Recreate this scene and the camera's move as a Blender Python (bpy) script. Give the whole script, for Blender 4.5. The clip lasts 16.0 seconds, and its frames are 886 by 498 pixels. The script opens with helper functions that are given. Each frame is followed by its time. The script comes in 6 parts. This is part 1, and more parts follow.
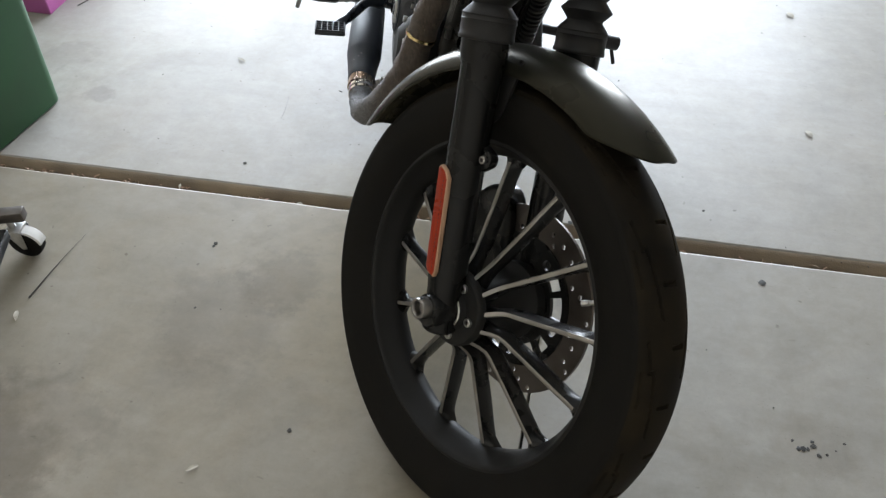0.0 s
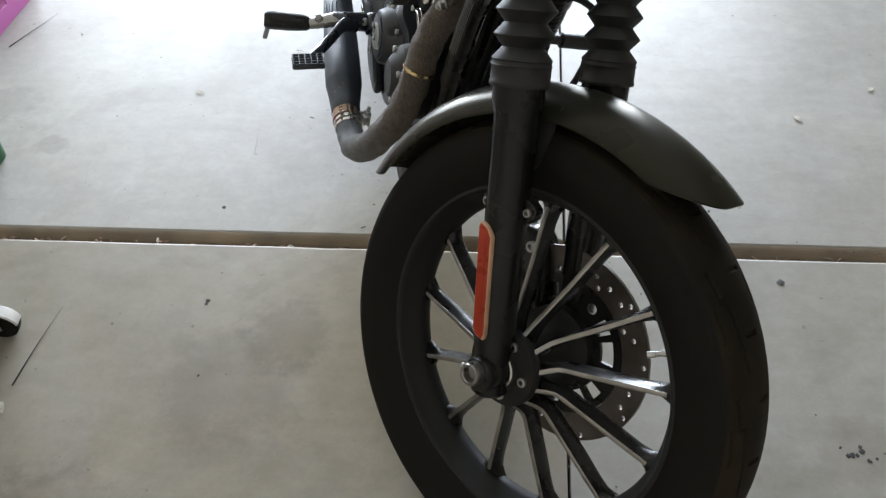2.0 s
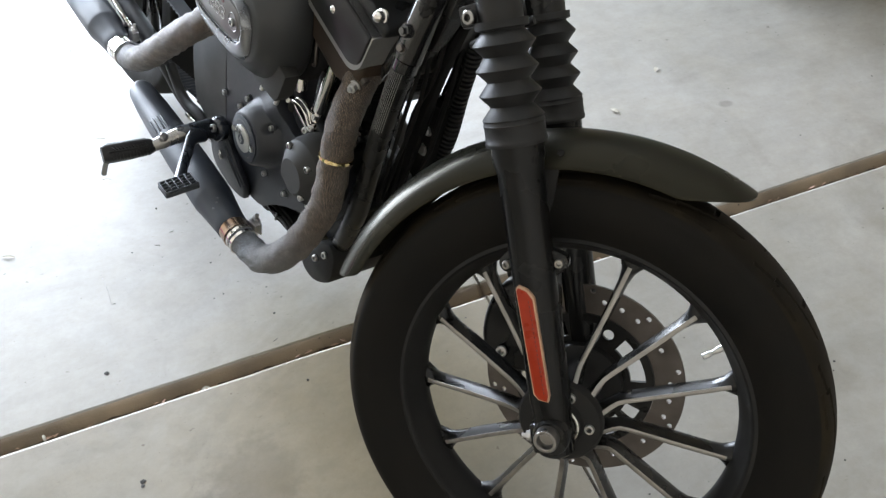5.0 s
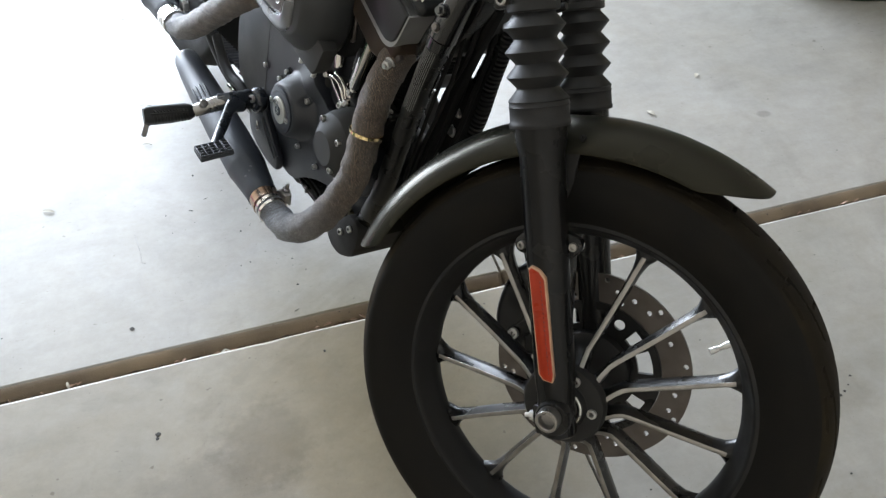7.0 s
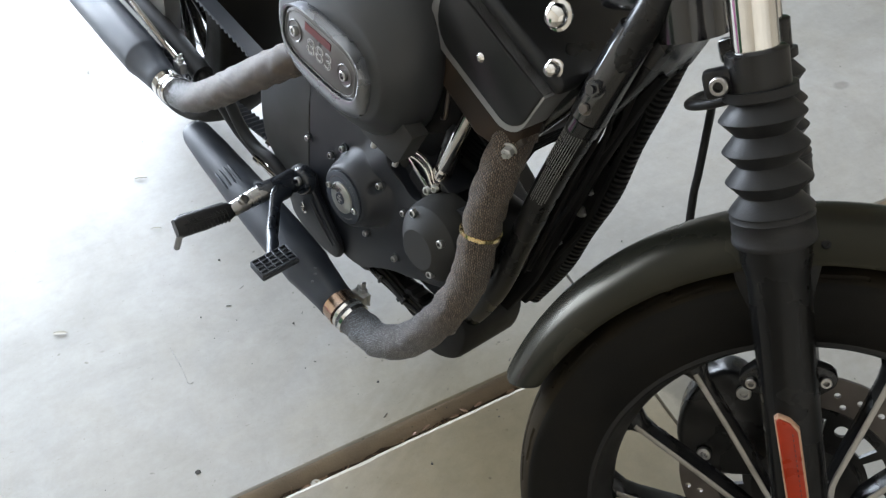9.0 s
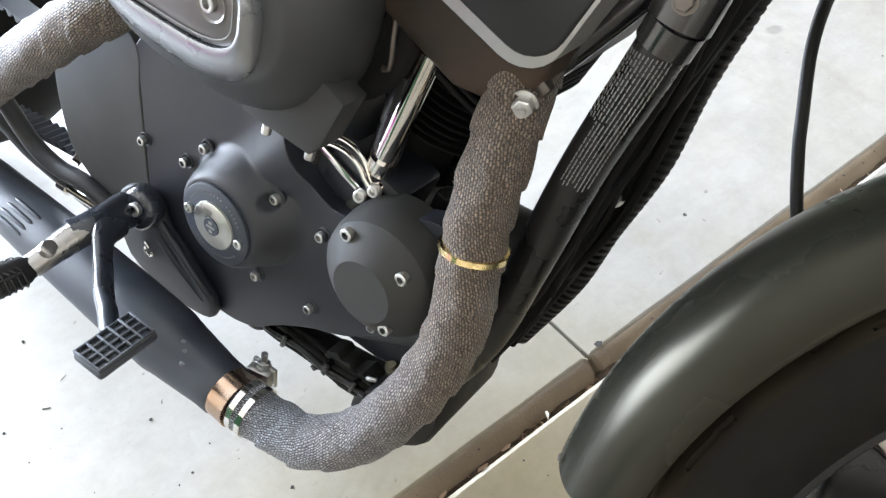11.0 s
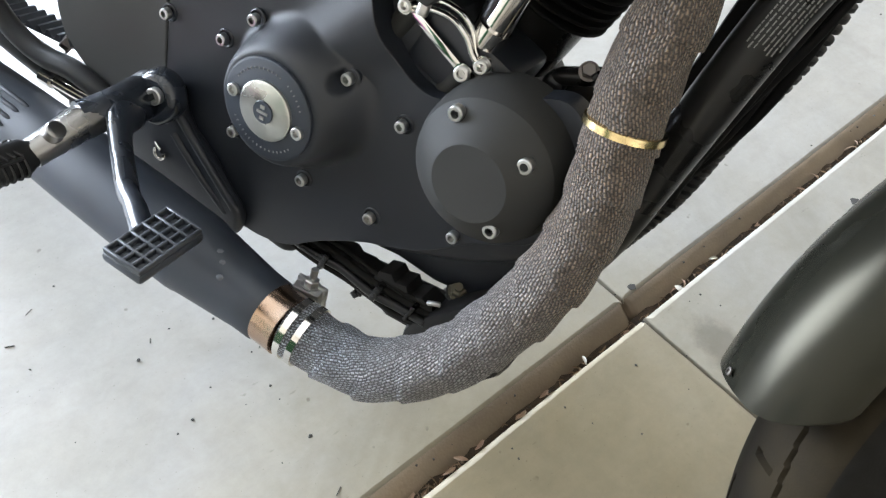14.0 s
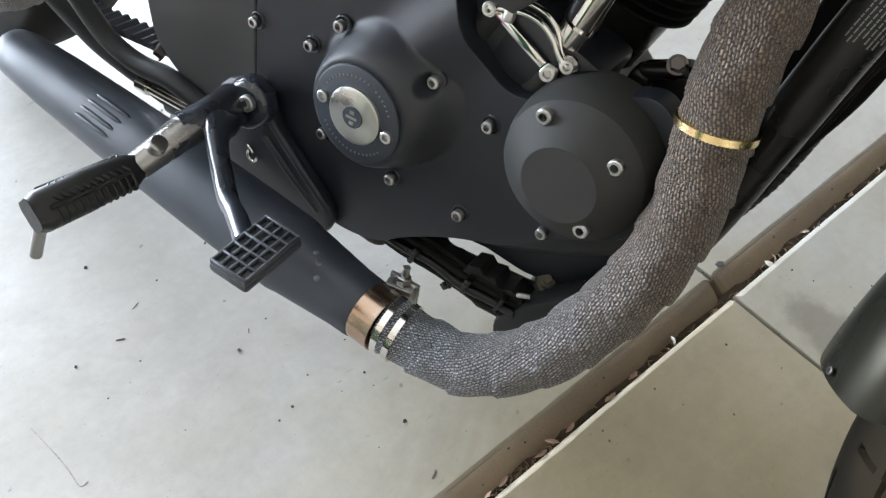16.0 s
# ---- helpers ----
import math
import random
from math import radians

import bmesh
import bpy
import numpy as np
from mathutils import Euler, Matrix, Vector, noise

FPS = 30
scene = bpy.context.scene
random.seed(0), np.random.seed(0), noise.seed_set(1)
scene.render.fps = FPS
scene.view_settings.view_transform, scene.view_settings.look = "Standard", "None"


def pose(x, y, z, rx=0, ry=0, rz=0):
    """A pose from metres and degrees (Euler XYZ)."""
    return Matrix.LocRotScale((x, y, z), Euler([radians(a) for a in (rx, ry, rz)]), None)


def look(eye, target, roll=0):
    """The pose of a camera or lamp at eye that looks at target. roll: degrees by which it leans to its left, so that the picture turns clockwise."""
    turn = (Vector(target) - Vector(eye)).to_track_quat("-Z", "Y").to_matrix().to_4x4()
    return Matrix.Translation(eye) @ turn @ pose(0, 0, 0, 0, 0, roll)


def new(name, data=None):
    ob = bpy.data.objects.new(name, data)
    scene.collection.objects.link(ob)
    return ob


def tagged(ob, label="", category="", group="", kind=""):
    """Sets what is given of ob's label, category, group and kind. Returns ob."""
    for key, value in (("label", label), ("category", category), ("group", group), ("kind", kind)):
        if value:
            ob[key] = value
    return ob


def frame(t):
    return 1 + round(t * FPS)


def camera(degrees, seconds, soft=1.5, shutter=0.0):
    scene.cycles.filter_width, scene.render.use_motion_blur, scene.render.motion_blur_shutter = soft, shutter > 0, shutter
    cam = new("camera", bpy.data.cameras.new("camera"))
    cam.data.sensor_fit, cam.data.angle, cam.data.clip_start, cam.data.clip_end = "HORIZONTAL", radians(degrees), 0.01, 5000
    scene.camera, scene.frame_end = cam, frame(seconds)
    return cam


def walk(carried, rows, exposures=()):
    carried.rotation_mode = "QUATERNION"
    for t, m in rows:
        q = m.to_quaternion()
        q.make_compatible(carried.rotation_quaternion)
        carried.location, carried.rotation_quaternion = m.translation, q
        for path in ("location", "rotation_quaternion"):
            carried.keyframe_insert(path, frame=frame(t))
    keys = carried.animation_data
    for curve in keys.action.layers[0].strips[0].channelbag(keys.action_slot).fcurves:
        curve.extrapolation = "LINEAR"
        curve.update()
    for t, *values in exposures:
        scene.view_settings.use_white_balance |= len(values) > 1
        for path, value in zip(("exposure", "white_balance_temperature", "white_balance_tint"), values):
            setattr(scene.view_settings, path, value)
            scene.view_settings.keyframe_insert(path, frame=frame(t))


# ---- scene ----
cam = camera(56.5, 16.0, soft=1.35)
PATH = [
    (0, (0.065, -1.224, 1.251), (-0.273, 0.105, -0.205), -3.0),
    (0.5, (-0.042, -1.279, 1.304), (-0.261, 0.067, -0.159), -4.9),
    (1, (-0.055, -1.278, 1.301), (-0.257, 0.069, -0.163), -5.5),
    (1.5, (-0.077, -1.261, 1.289), (-0.238, 0.082, -0.185), -4.5),
    (2, (-0.091, -1.11, 1.274), (-0.276, 0.2, -0.227), -4.5),
    (2.5, (-0.249, -0.998, 1.231), (-0.174, 0.315, -0.276), -4.5),
    (3, (-0.418, -0.983, 1.272), (-0.088, 0.303, -0.224), -5.1),
    (3.5, (-0.416, -0.984, 1.285), (-0.05, 0.306, -0.198), -5.4),
    (5.8, (-0.448, -1.005, 1.262), (0.049, 0.314, -0.158), -2.1),
    (6, (-0.443, -1.029, 1.256), (0.014, 0.311, -0.157), -0.9),
    (6.5, (-0.419, -1.058, 1.25), (-0.078, 0.293, -0.185), -1.0),
    (7, (-0.431, -1.034, 1.273), (-0.049, 0.292, -0.175), -0.9),
    (7.5, (-0.434, -1.015, 1.279), (-0.096, 0.314, -0.176), -0.6),
    (8, (-0.521, -0.859, 1.253), (-0.08, 0.418, -0.222), -3.6),
    (8.5, (-0.607, -0.753, 1.253), (-0.005, 0.43, -0.244), -3.4),
    (9, (-0.54, -0.635, 1.25), (-0.097, 0.566, -0.286), -6.6),
    (9.2, (-0.516, -0.587, 1.243), (-0.128, 0.613, -0.31), -8.4),
    (11.3, (-0.527, -0.297, 0.926), (0.293, 0.693, -0.606), 0.2),
    (11.5, (-0.512, -0.284, 0.932), (0.302, 0.694, -0.611), 0.2),
    (12, (-0.485, -0.27, 0.934), (0.4, 0.687, -0.583), 0.9),
    (12.5, (-0.498, -0.261, 0.916), (0.474, 0.673, -0.562), 4.2),
    (13, (-0.553, -0.249, 0.867), (0.419, 0.704, -0.598), 6.5),
    (13.5, (-0.603, -0.234, 0.824), (0.365, 0.673, -0.673), 8.2),
    (14, (-0.633, -0.212, 0.808), (0.331, 0.631, -0.728), 9.4),
    (14.5, (-0.655, -0.192, 0.81), (0.306, 0.633, -0.738), 9.4),
    (15, (-0.666, -0.174, 0.815), (0.253, 0.666, -0.751), 8.1),
    (15.5, (-0.664, -0.169, 0.819), (0.209, 0.685, -0.765), 6.5),
    (16, (-0.633, -0.191, 0.834), (0.148, 0.711, -0.771), 1.4),
]
walk(cam, [(t, look(eye, target, roll)) for t, eye, target, roll in PATH],
     exposures=[(0, -0.86, 6650, 9), (2.0, -0.86, 6600, 9), (3.5, -0.55, 6500, 9), (6.0, -0.38, 6550, 10), (7.5, -0.54, 6500, 9), (9.0, -0.54, 6450, 9), (11.3, 0.64, 6400, 10),
                (12.5, 0.85, 6350, 9), (13.2, 0.70, 6450, 9), (14.0, 0.16, 6450, 9), (16.0, -0.12, 6500, 9)])

# ---------------------------------------------------------------- light
world = bpy.data.worlds.new("sky")
scene.world = world
world.use_nodes = True
wn = world.node_tree.nodes
sky = wn.new("ShaderNodeTexSky")
sky.sky_type, sky.sun_disc = "NISHITA", False
sky.sun_elevation, sky.sun_rotation = radians(52), radians(200)
wn["Background"].inputs["Strength"].default_value = 0.12
world.node_tree.links.new(sky.outputs[0], wn["Background"].inputs["Color"])

sun = new("sun", bpy.data.lights.new("sun", "SUN"))
sun.data.energy, sun.data.angle, sun.data.color = 3.0, radians(0.5), (1.0, 0.95, 0.88)
sun.matrix_world = look((0, 0, 8), (-1.2, 5.0, 0.0))

DOOR_Y = 3.1
door_light = new("door_daylight", bpy.data.lights.new("door_daylight", "AREA"))
door_light.data.shape, door_light.data.size, door_light.data.size_y = "RECTANGLE", 3.9, 2.05
door_light.data.spread = radians(114)
door_light.data.energy, door_light.data.color = 480.0, (0.86, 0.955, 1.10)
door_light.matrix_world = pose(-0.90, DOOR_Y - 0.02, 1.05, -90, 0, 0)


# ---------------------------------------------------------------- materials
def material(name):
    m = bpy.data.materials.new(name)
    m.use_nodes = True
    return m, m.node_tree.nodes, m.node_tree.links, m.node_tree.nodes["Principled BSDF"]


def surface(name, color, rough=0.5, metal=0.0, spread=0.25, scale=30.0, rough_spread=0.15, bump=0.1, fine=400.0,
            coat=0.0, tint=None, distance=0.001, spec=0.5):
    """A paint, metal, rubber or plastic: two scales of mottling in colour, gloss and relief."""
    m, nodes, links, b = material(name)
    tex = nodes.new("ShaderNodeTexCoord")
    info = nodes.new("ShaderNodeObjectInfo")
    shift = nodes.new("ShaderNodeVectorMath")
    shift.operation = "ADD"
    links.new(tex.outputs["Object"], shift.inputs[0])
    links.new(info.outputs["Random"], shift.inputs[1])
    big, small = nodes.new("ShaderNodeTexNoise"), nodes.new("ShaderNodeTexNoise")
    big.inputs["Scale"].default_value, big.inputs["Detail"].default_value = scale, 6
    small.inputs["Scale"].default_value, small.inputs["Detail"].default_value = fine, 3
    for n in (big, small):
        links.new(shift.outputs[0], n.inputs["Vector"])
    ramp = nodes.new("ShaderNodeValToRGB")
    c = Vector(color)
    other = Vector(tint) if tint else c * (1 + spread)
    ramp.color_ramp.elements[0].position, ramp.color_ramp.elements[1].position = 0.3, 0.7
    ramp.color_ramp.elements[0].color = (*(c * (1 - spread)), 1)
    ramp.color_ramp.elements[1].color = (*other, 1)
    links.new(big.outputs["Fac"], ramp.inputs["Fac"])
    links.new(ramp.outputs["Color"], b.inputs["Base Color"])
    r = nodes.new("ShaderNodeMapRange")
    r.inputs["To Min"].default_value = max(0.02, rough - rough_spread)
    r.inputs["To Max"].default_value = min(1.0, rough + rough_spread)
    r.inputs["From Min"].default_value, r.inputs["From Max"].default_value = 0.25, 0.75
    links.new(big.outputs["Fac"], r.inputs["Value"])
    links.new(r.outputs["Result"], b.inputs["Roughness"])
    bp = nodes.new("ShaderNodeBump")
    bp.inputs["Strength"].default_value, bp.inputs["Distance"].default_value = bump, distance
    links.new(small.outputs["Fac"], bp.inputs["Height"])
    links.new(bp.outputs["Normal"], b.inputs["Normal"])
    b.inputs["Metallic"].default_value = metal
    b.inputs["Coat Weight"].default_value = coat
    b.inputs["Specular IOR Level"].default_value = spec
    b.inputs["Coat Roughness"].default_value = 0.12
    return m


def concrete_material(name, tone, soak=0.35):
    m, nodes, links, b = material(name)
    tex = nodes.new("ShaderNodeTexCoord")

    def noise_node(scale, detail=6, rough=0.6, distortion=0.0):
        n = nodes.new("ShaderNodeTexNoise")
        n.inputs["Scale"].default_value, n.inputs["Detail"].default_value = scale, detail
        n.inputs["Roughness"].default_value, n.inputs["Distortion"].default_value = rough, distortion
        links.new(tex.outputs["Object"], n.inputs["Vector"])
        return n

    def ramp(src, stops):
        n = nodes.new("ShaderNodeValToRGB")
        e = n.color_ramp.elements
        while len(e) < len(stops):
            e.new(0.5)
        for k, (p, c) in zip(e, stops):
            k.position, k.color = p, (*c, 1)
        links.new(src, n.inputs["Fac"])
        return n

    def mix(kind, fac, a, bcol):
        n = nodes.new("ShaderNodeMix")
        n.data_type, n.blend_type = "RGBA", kind
        n.inputs["Factor"].default_value = fac
        links.new(a, n.inputs["A"])
        links.new(bcol, n.inputs["B"])
        return n.outputs["Result"]

    base = ramp(noise_node(1.7, 8, 0.62, 0.6).outputs["Fac"],
                [(p, tuple(v * k for v, k in zip(c, tone))) for p, c in ((0.28, (0.37, 0.355, 0.325)), (0.5, (0.445, 0.428, 0.398)), (0.72, (0.50, 0.485, 0.46)))])
    cloud = ramp(noise_node(7.0, 8, 0.7).outputs["Fac"], [(0.3, (0.86, 0.86, 0.85)), (0.7, (1.0, 1.0, 1.0))])
    grain = ramp(noise_node(90.0, 6, 0.7).outputs["Fac"], [(0.3, (0.95, 0.95, 0.945)), (0.6, (1.0, 1.0, 1.0))])
    stain = ramp(noise_node(1.6, 6, 0.58, 1.6).outputs["Fac"], [(0.54, (1.0, 1.0, 1.0)), (0.60, (0.91, 0.905, 0.895)), (0.68, (0.80, 0.79, 0.77))])
    mottle = ramp(noise_node(24.0, 8, 0.75, 0.4).outputs["Fac"], [(0.32, (0.90, 0.895, 0.88)), (0.62, (1.0, 1.0, 1.0))])
    specks = ramp(noise_node(260.0, 2, 0.5).outputs["Fac"], [(0.70, (1.0, 1.0, 1.0)), (0.76, (0.72, 0.70, 0.67))])
    lay = nodes.new("ShaderNodeMapping")                  # short scuffs, drawn out one way
    lay.inputs["Rotation"].default_value, lay.inputs["Scale"].default_value = (0, 0, 0.6), (1.0, 3.4, 1.0)
    links.new(tex.outputs["Object"], lay.inputs["Vector"])
    sc = noise_node(26.0, 3, 0.55)
    links.new(lay.outputs["Vector"], sc.inputs["Vector"])
    scuff = ramp(sc.outputs["Fac"], [(0.70, (1.0, 1.0, 1.0)), (0.76, (0.76, 0.75, 0.73))])
    pits = ramp(noise_node(45.0, 2, 0.5).outputs["Fac"], [(0.73, (1.0, 1.0, 1.0)), (0.77, (0.60, 0.58, 0.55))])
    col = mix("MULTIPLY", 1.0, base.outputs["Color"], cloud.outputs["Color"])
    # old stains and darker patches with ragged outlines; the last is drawn out along a joint
    warp = noise_node(14.0, 5, 0.65)
    for (cx, cy, r, dark, squash) in ((-0.535, -0.225, 0.085, 0.80, 0.85), (-0.86, -0.63, 0.16, 0.84, 1.3), (-0.62, -0.34, 0.14, 0.86, 1.0), (0.48, -0.42, 0.07, 0.90, 1.0), (0.81, 0.34, 0.022, 0.70, 1.5), (-1.40, 0.45, 0.08, 0.85, 1.0), (-0.93, -0.80, 0.20, 0.80, 0.8), (-0.30, -0.95, 0.15, 0.86, 1.2), (-1.22, 0.30, 0.05, 0.80, 1.4), (0.050, -0.13, 0.036, 0.66, 0.34)):
        gap = nodes.new("ShaderNodeVectorMath")
        gap.operation = "SUBTRACT"
        gap.inputs[1].default_value = (cx, cy, 0)
        links.new(tex.outputs["Object"], gap.inputs[0])
        sq = nodes.new("ShaderNodeVectorMath")
        sq.operation = "MULTIPLY"
        sq.inputs[1].default_value = (1.0, squash, 0)
        links.new(gap.outputs[0], sq.inputs[0])
        ln = nodes.new("ShaderNodeVectorMath")
        ln.operation = "LENGTH"
        links.new(sq.outputs[0], ln.inputs[0])
        wob = nodes.new("ShaderNodeMath")
        wob.operation = "MULTIPLY_ADD"
        wob.inputs[1].default_value = r * 1.6
        links.new(warp.outputs["Fac"], wob.inputs[0])
        links.new(ln.outputs["Value"], wob.inputs[2])
        rp = ramp(wob.outputs[0], [(min(0.95, r * 1.45), (dark, dark * 0.99, dark * 0.98)), (min(0.99, r * 1.85), (1.0, 1.0, 1.0))])
        col = mix("MULTIPLY", 1.0, col, rp.outputs["Color"])
    gap = nodes.new("ShaderNodeVectorMath")               # yellow staining plus the bike's warm shade, painted into the colour beside the crossing joints
    gap.operation = "DISTANCE"
    gap.inputs[1].default_value = (-0.24, -0.13, 0)
    links.new(tex.outputs["Object"], gap.inputs[0])
    wob = nodes.new("ShaderNodeMath")
    wob.operation = "MULTIPLY_ADD"
    wob.inputs[1].default_value = 0.26
    links.new(noise_node(5.0, 5, 0.6).outputs["Fac"], wob.inputs[0])
    links.new(gap.outputs["Value"], wob.inputs[2])
    col = mix("MULTIPLY", 1.0, col, ramp(wob.outputs[0], [(0.22, (0.84, 0.765, 0.57)), (0.36, (0.90, 0.845, 0.70)), (0.56, (1.0, 1.0, 1.0))]).outputs["Color"])
    tea = ramp(noise_node(5.5, 7, 0.62, 0.9).outputs["Fac"], [(0.42, (1.0, 1.0, 1.0)), (0.60, (0.93, 0.895, 0.82)), (0.74, (0.84, 0.78, 0.67))])
    drag = noise_node(9.0, 5, 0.62)
    links.new(lay.outputs["Vector"], drag.inputs["Vector"])
    wipe = ramp(drag.outputs["Fac"], [(0.40, (0.95, 0.95, 0.945)), (0.58, (1.0, 1.0, 1.0))])
    for n in (grain, mottle, specks, scuff, stain, pits, wipe):
        col = mix("MULTIPLY", 1.0, col, n.outputs["Color"])
    col = mix("MULTIPLY", soak, col, tea.outputs["Color"])
    links.new(col, b.inputs["Base Color"])
    r = nodes.new("ShaderNodeMapRange")
    r.inputs["To Min"].default_value, r.inputs["To Max"].default_value = 0.42, 0.60
    links.new(noise_node(5.0, 5).outputs["Fac"], r.inputs["Value"])
    links.new(r.outputs["Result"], b.inputs["Roughness"])
    b.inputs["Specular IOR Level"].default_value = 0.5
    bp = nodes.new("ShaderNodeBump")
    bp.inputs["Strength"].default_value, bp.inputs["Distance"].default_value = 0.14, 0.002
    links.new(noise_node(160.0, 8, 0.7).outputs["Fac"], bp.inputs["Height"])
    links.new(bp.outputs["Normal"], b.inputs["Normal"])
    return m


def wrap_material():
    """Woven heat wrap: over-and-under cells along the pipe, browned where it has been hottest."""
    m, nodes, links, b = material("heat_wrap_cloth")
    uv = nodes.new("ShaderNodeTexCoord")
    brick = nodes.new("ShaderNodeTexBrick")
    mp = nodes.new("ShaderNodeMapping")
    mp.inputs["Rotation"].default_value = (0, 0, radians(76))
    links.new(uv.outputs["UV"], mp.inputs["Vector"])
    wav = nodes.new("ShaderNodeTexNoise")
    wav.inputs["Scale"].default_value, wav.inputs["Detail"].default_value = 90.0, 3
    links.new(uv.outputs["Object"], wav.inputs["Vector"])
    jit = nodes.new("ShaderNodeVectorMath")
    jit.operation = "MULTIPLY_ADD"
    jit.inputs[1].default_value = (0.0056, 0.0056, 0.0)
    links.new(wav.outputs["Color"], jit.inputs[0])
    links.new(mp.outputs["Vector"], jit.inputs[2])
    links.new(jit.outputs[0], brick.inputs["Vector"])
    brick.inputs["Scale"].default_value = 88.0
    brick.inputs["Brick Width"].default_value, brick.inputs["Row Height"].default_value = 0.34, 0.205
    brick.inputs["Mortar Size"].default_value, brick.inputs["Mortar Smooth"].default_value = 0.10, 0.85
    brick.offset = 0.5
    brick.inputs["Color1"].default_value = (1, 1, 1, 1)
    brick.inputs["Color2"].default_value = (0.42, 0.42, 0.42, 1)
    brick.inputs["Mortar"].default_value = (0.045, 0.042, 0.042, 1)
    n1, n2 = nodes.new("ShaderNodeTexNoise"), nodes.new("ShaderNodeTexNoise")
    n1.inputs["Scale"].default_value, n1.inputs["Detail"].default_value = 9.0, 5
    n2.inputs["Scale"].default_value, n2.inputs["Detail"].default_value = 600.0, 4
    links.new(uv.outputs["Object"], n1.inputs["Vector"])
    links.new(uv.outputs["Object"], n2.inputs["Vector"])
    sep = nodes.new("ShaderNodeSeparateXYZ")
    links.new(uv.outputs["UV"], sep.inputs[0])
    heat = nodes.new("ShaderNodeMapRange")
    heat.inputs["From Min"].default_value, heat.inputs["From Max"].default_value = 0.52, 0.30
    links.new(sep.outputs["Y"], heat.inputs["Value"])
    add = nodes.new("ShaderNodeMath")
    add.operation = "MULTIPLY_ADD"
    add.inputs[1].default_value, add.inputs[2].default_value = 0.9, -0.45
    links.new(n1.outputs["Fac"], add.inputs[0])
    tot = nodes.new("ShaderNodeMath")
    tot.operation, tot.use_clamp = "ADD", True
    links.new(heat.outputs["Result"], tot.inputs[0])
    links.new(add.outputs[0], tot.inputs[1])
    ramp = nodes.new("ShaderNodeValToRGB")
    e = ramp.color_ramp.elements
    e[0].color, e[1].color = (0.78, 0.86, 1.0, 1), (0.51, 0.365, 0.250, 1)
    links.new(tot.outputs[0], ramp.inputs["Fac"])
    mul = nodes.new("ShaderNodeMix")
    mul.data_type, mul.blend_type = "RGBA", "MULTIPLY"
    mul.inputs["Factor"].default_value = 0.95
    links.new(ramp.outputs["Color"], mul.inputs["A"])
    links.new(brick.outputs["Color"], mul.inputs["B"])
    yarn = nodes.new("ShaderNodeTexNoise")                # uneven shine of single yarns, painted into the colour as noise
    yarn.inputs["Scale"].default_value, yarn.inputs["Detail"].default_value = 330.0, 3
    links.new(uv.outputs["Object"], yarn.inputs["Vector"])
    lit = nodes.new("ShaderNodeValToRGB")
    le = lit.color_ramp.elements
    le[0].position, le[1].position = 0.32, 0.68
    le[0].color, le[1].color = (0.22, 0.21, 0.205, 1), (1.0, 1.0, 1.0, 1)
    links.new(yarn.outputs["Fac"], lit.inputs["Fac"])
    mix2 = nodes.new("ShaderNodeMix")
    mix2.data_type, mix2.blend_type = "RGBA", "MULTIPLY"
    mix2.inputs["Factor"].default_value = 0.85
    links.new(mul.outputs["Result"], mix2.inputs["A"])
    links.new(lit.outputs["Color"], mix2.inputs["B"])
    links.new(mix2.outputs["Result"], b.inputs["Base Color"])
    b.inputs["Roughness"].default_value = 0.5
    b.inputs["Sheen Weight"].default_value = 0.15
    h = nodes.new("ShaderNodeMath")
    h.operation = "MULTIPLY_ADD"
    h.inputs[1].default_value = 0.6
    links.new(n2.outputs["Fac"], h.inputs[0])
    links.new(brick.outputs["Color"], h.inputs[2])
    bp = nodes.new("ShaderNodeBump")
    bp.inputs["Strength"].default_value, bp.inputs["Distance"].default_value = 1.0, 0.0026
    links.new(h.outputs[0], bp.inputs["Height"])
    links.new(bp.outputs["Normal"], b.inputs["Normal"])
    return m


M_CONCRETE = concrete_material("pale_concrete", (0.82, 0.82, 0.825))
# tan tone: older concrete, further darkened in colour for the falling daylight
M_CONCRETE_TAN = concrete_material("shaded_tan_concrete", (0.68, 0.645, 0.580), 0.6)
M_CONCRETE_GREY = concrete_material("mid_grey_concrete", (0.74, 0.735, 0.72))
M_WRAP = wrap_material()
M_DIRT = surface("joint_dirt", (0.050, 0.033, 0.020), 0.95, spread=0.5, scale=60, fine=500, bump=0.9, distance=0.003)
M_JOINT = surface("stained_slab_edge", (0.172, 0.133, 0.095), 0.9, spread=0.22, scale=9, fine=300, bump=0.5, tint=(0.255, 0.198, 0.138))
M_LEAF = surface("dry_leaf", (0.17, 0.11, 0.065), 0.8, spread=0.4, scale=40)
M_STRAW = surface("pale_straw_leaf", (0.40, 0.29, 0.19), 0.75, spread=0.4, scale=30, tint=(0.46, 0.30, 0.24))
M_PAPER = surface("pale_scrap", (0.42, 0.39, 0.33), 0.8, spread=0.2, scale=80)
M_GRIT = surface("dark_grit", (0.035, 0.033, 0.03), 0.8, spread=0.4, scale=80)
M_RUBBER = surface("tyre_rubber", (0.0075, 0.0072, 0.0066), 0.66, spread=0.35, scale=14, fine=500, bump=0.25, tint=(0.010, 0.0090, 0.0075), spec=0.12)
M_TREAD = surface("dusty_tread_rubber", (0.0090, 0.0076, 0.0056), 0.68, spread=0.4, scale=16, fine=500, bump=0.2, tint=(0.022, 0.017, 0.010), spec=0.10)
M_BELT = surface("belt_rubber", (0.038, 0.043, 0.053), 0.5, spread=0.25, scale=40, fine=500, bump=0.15)
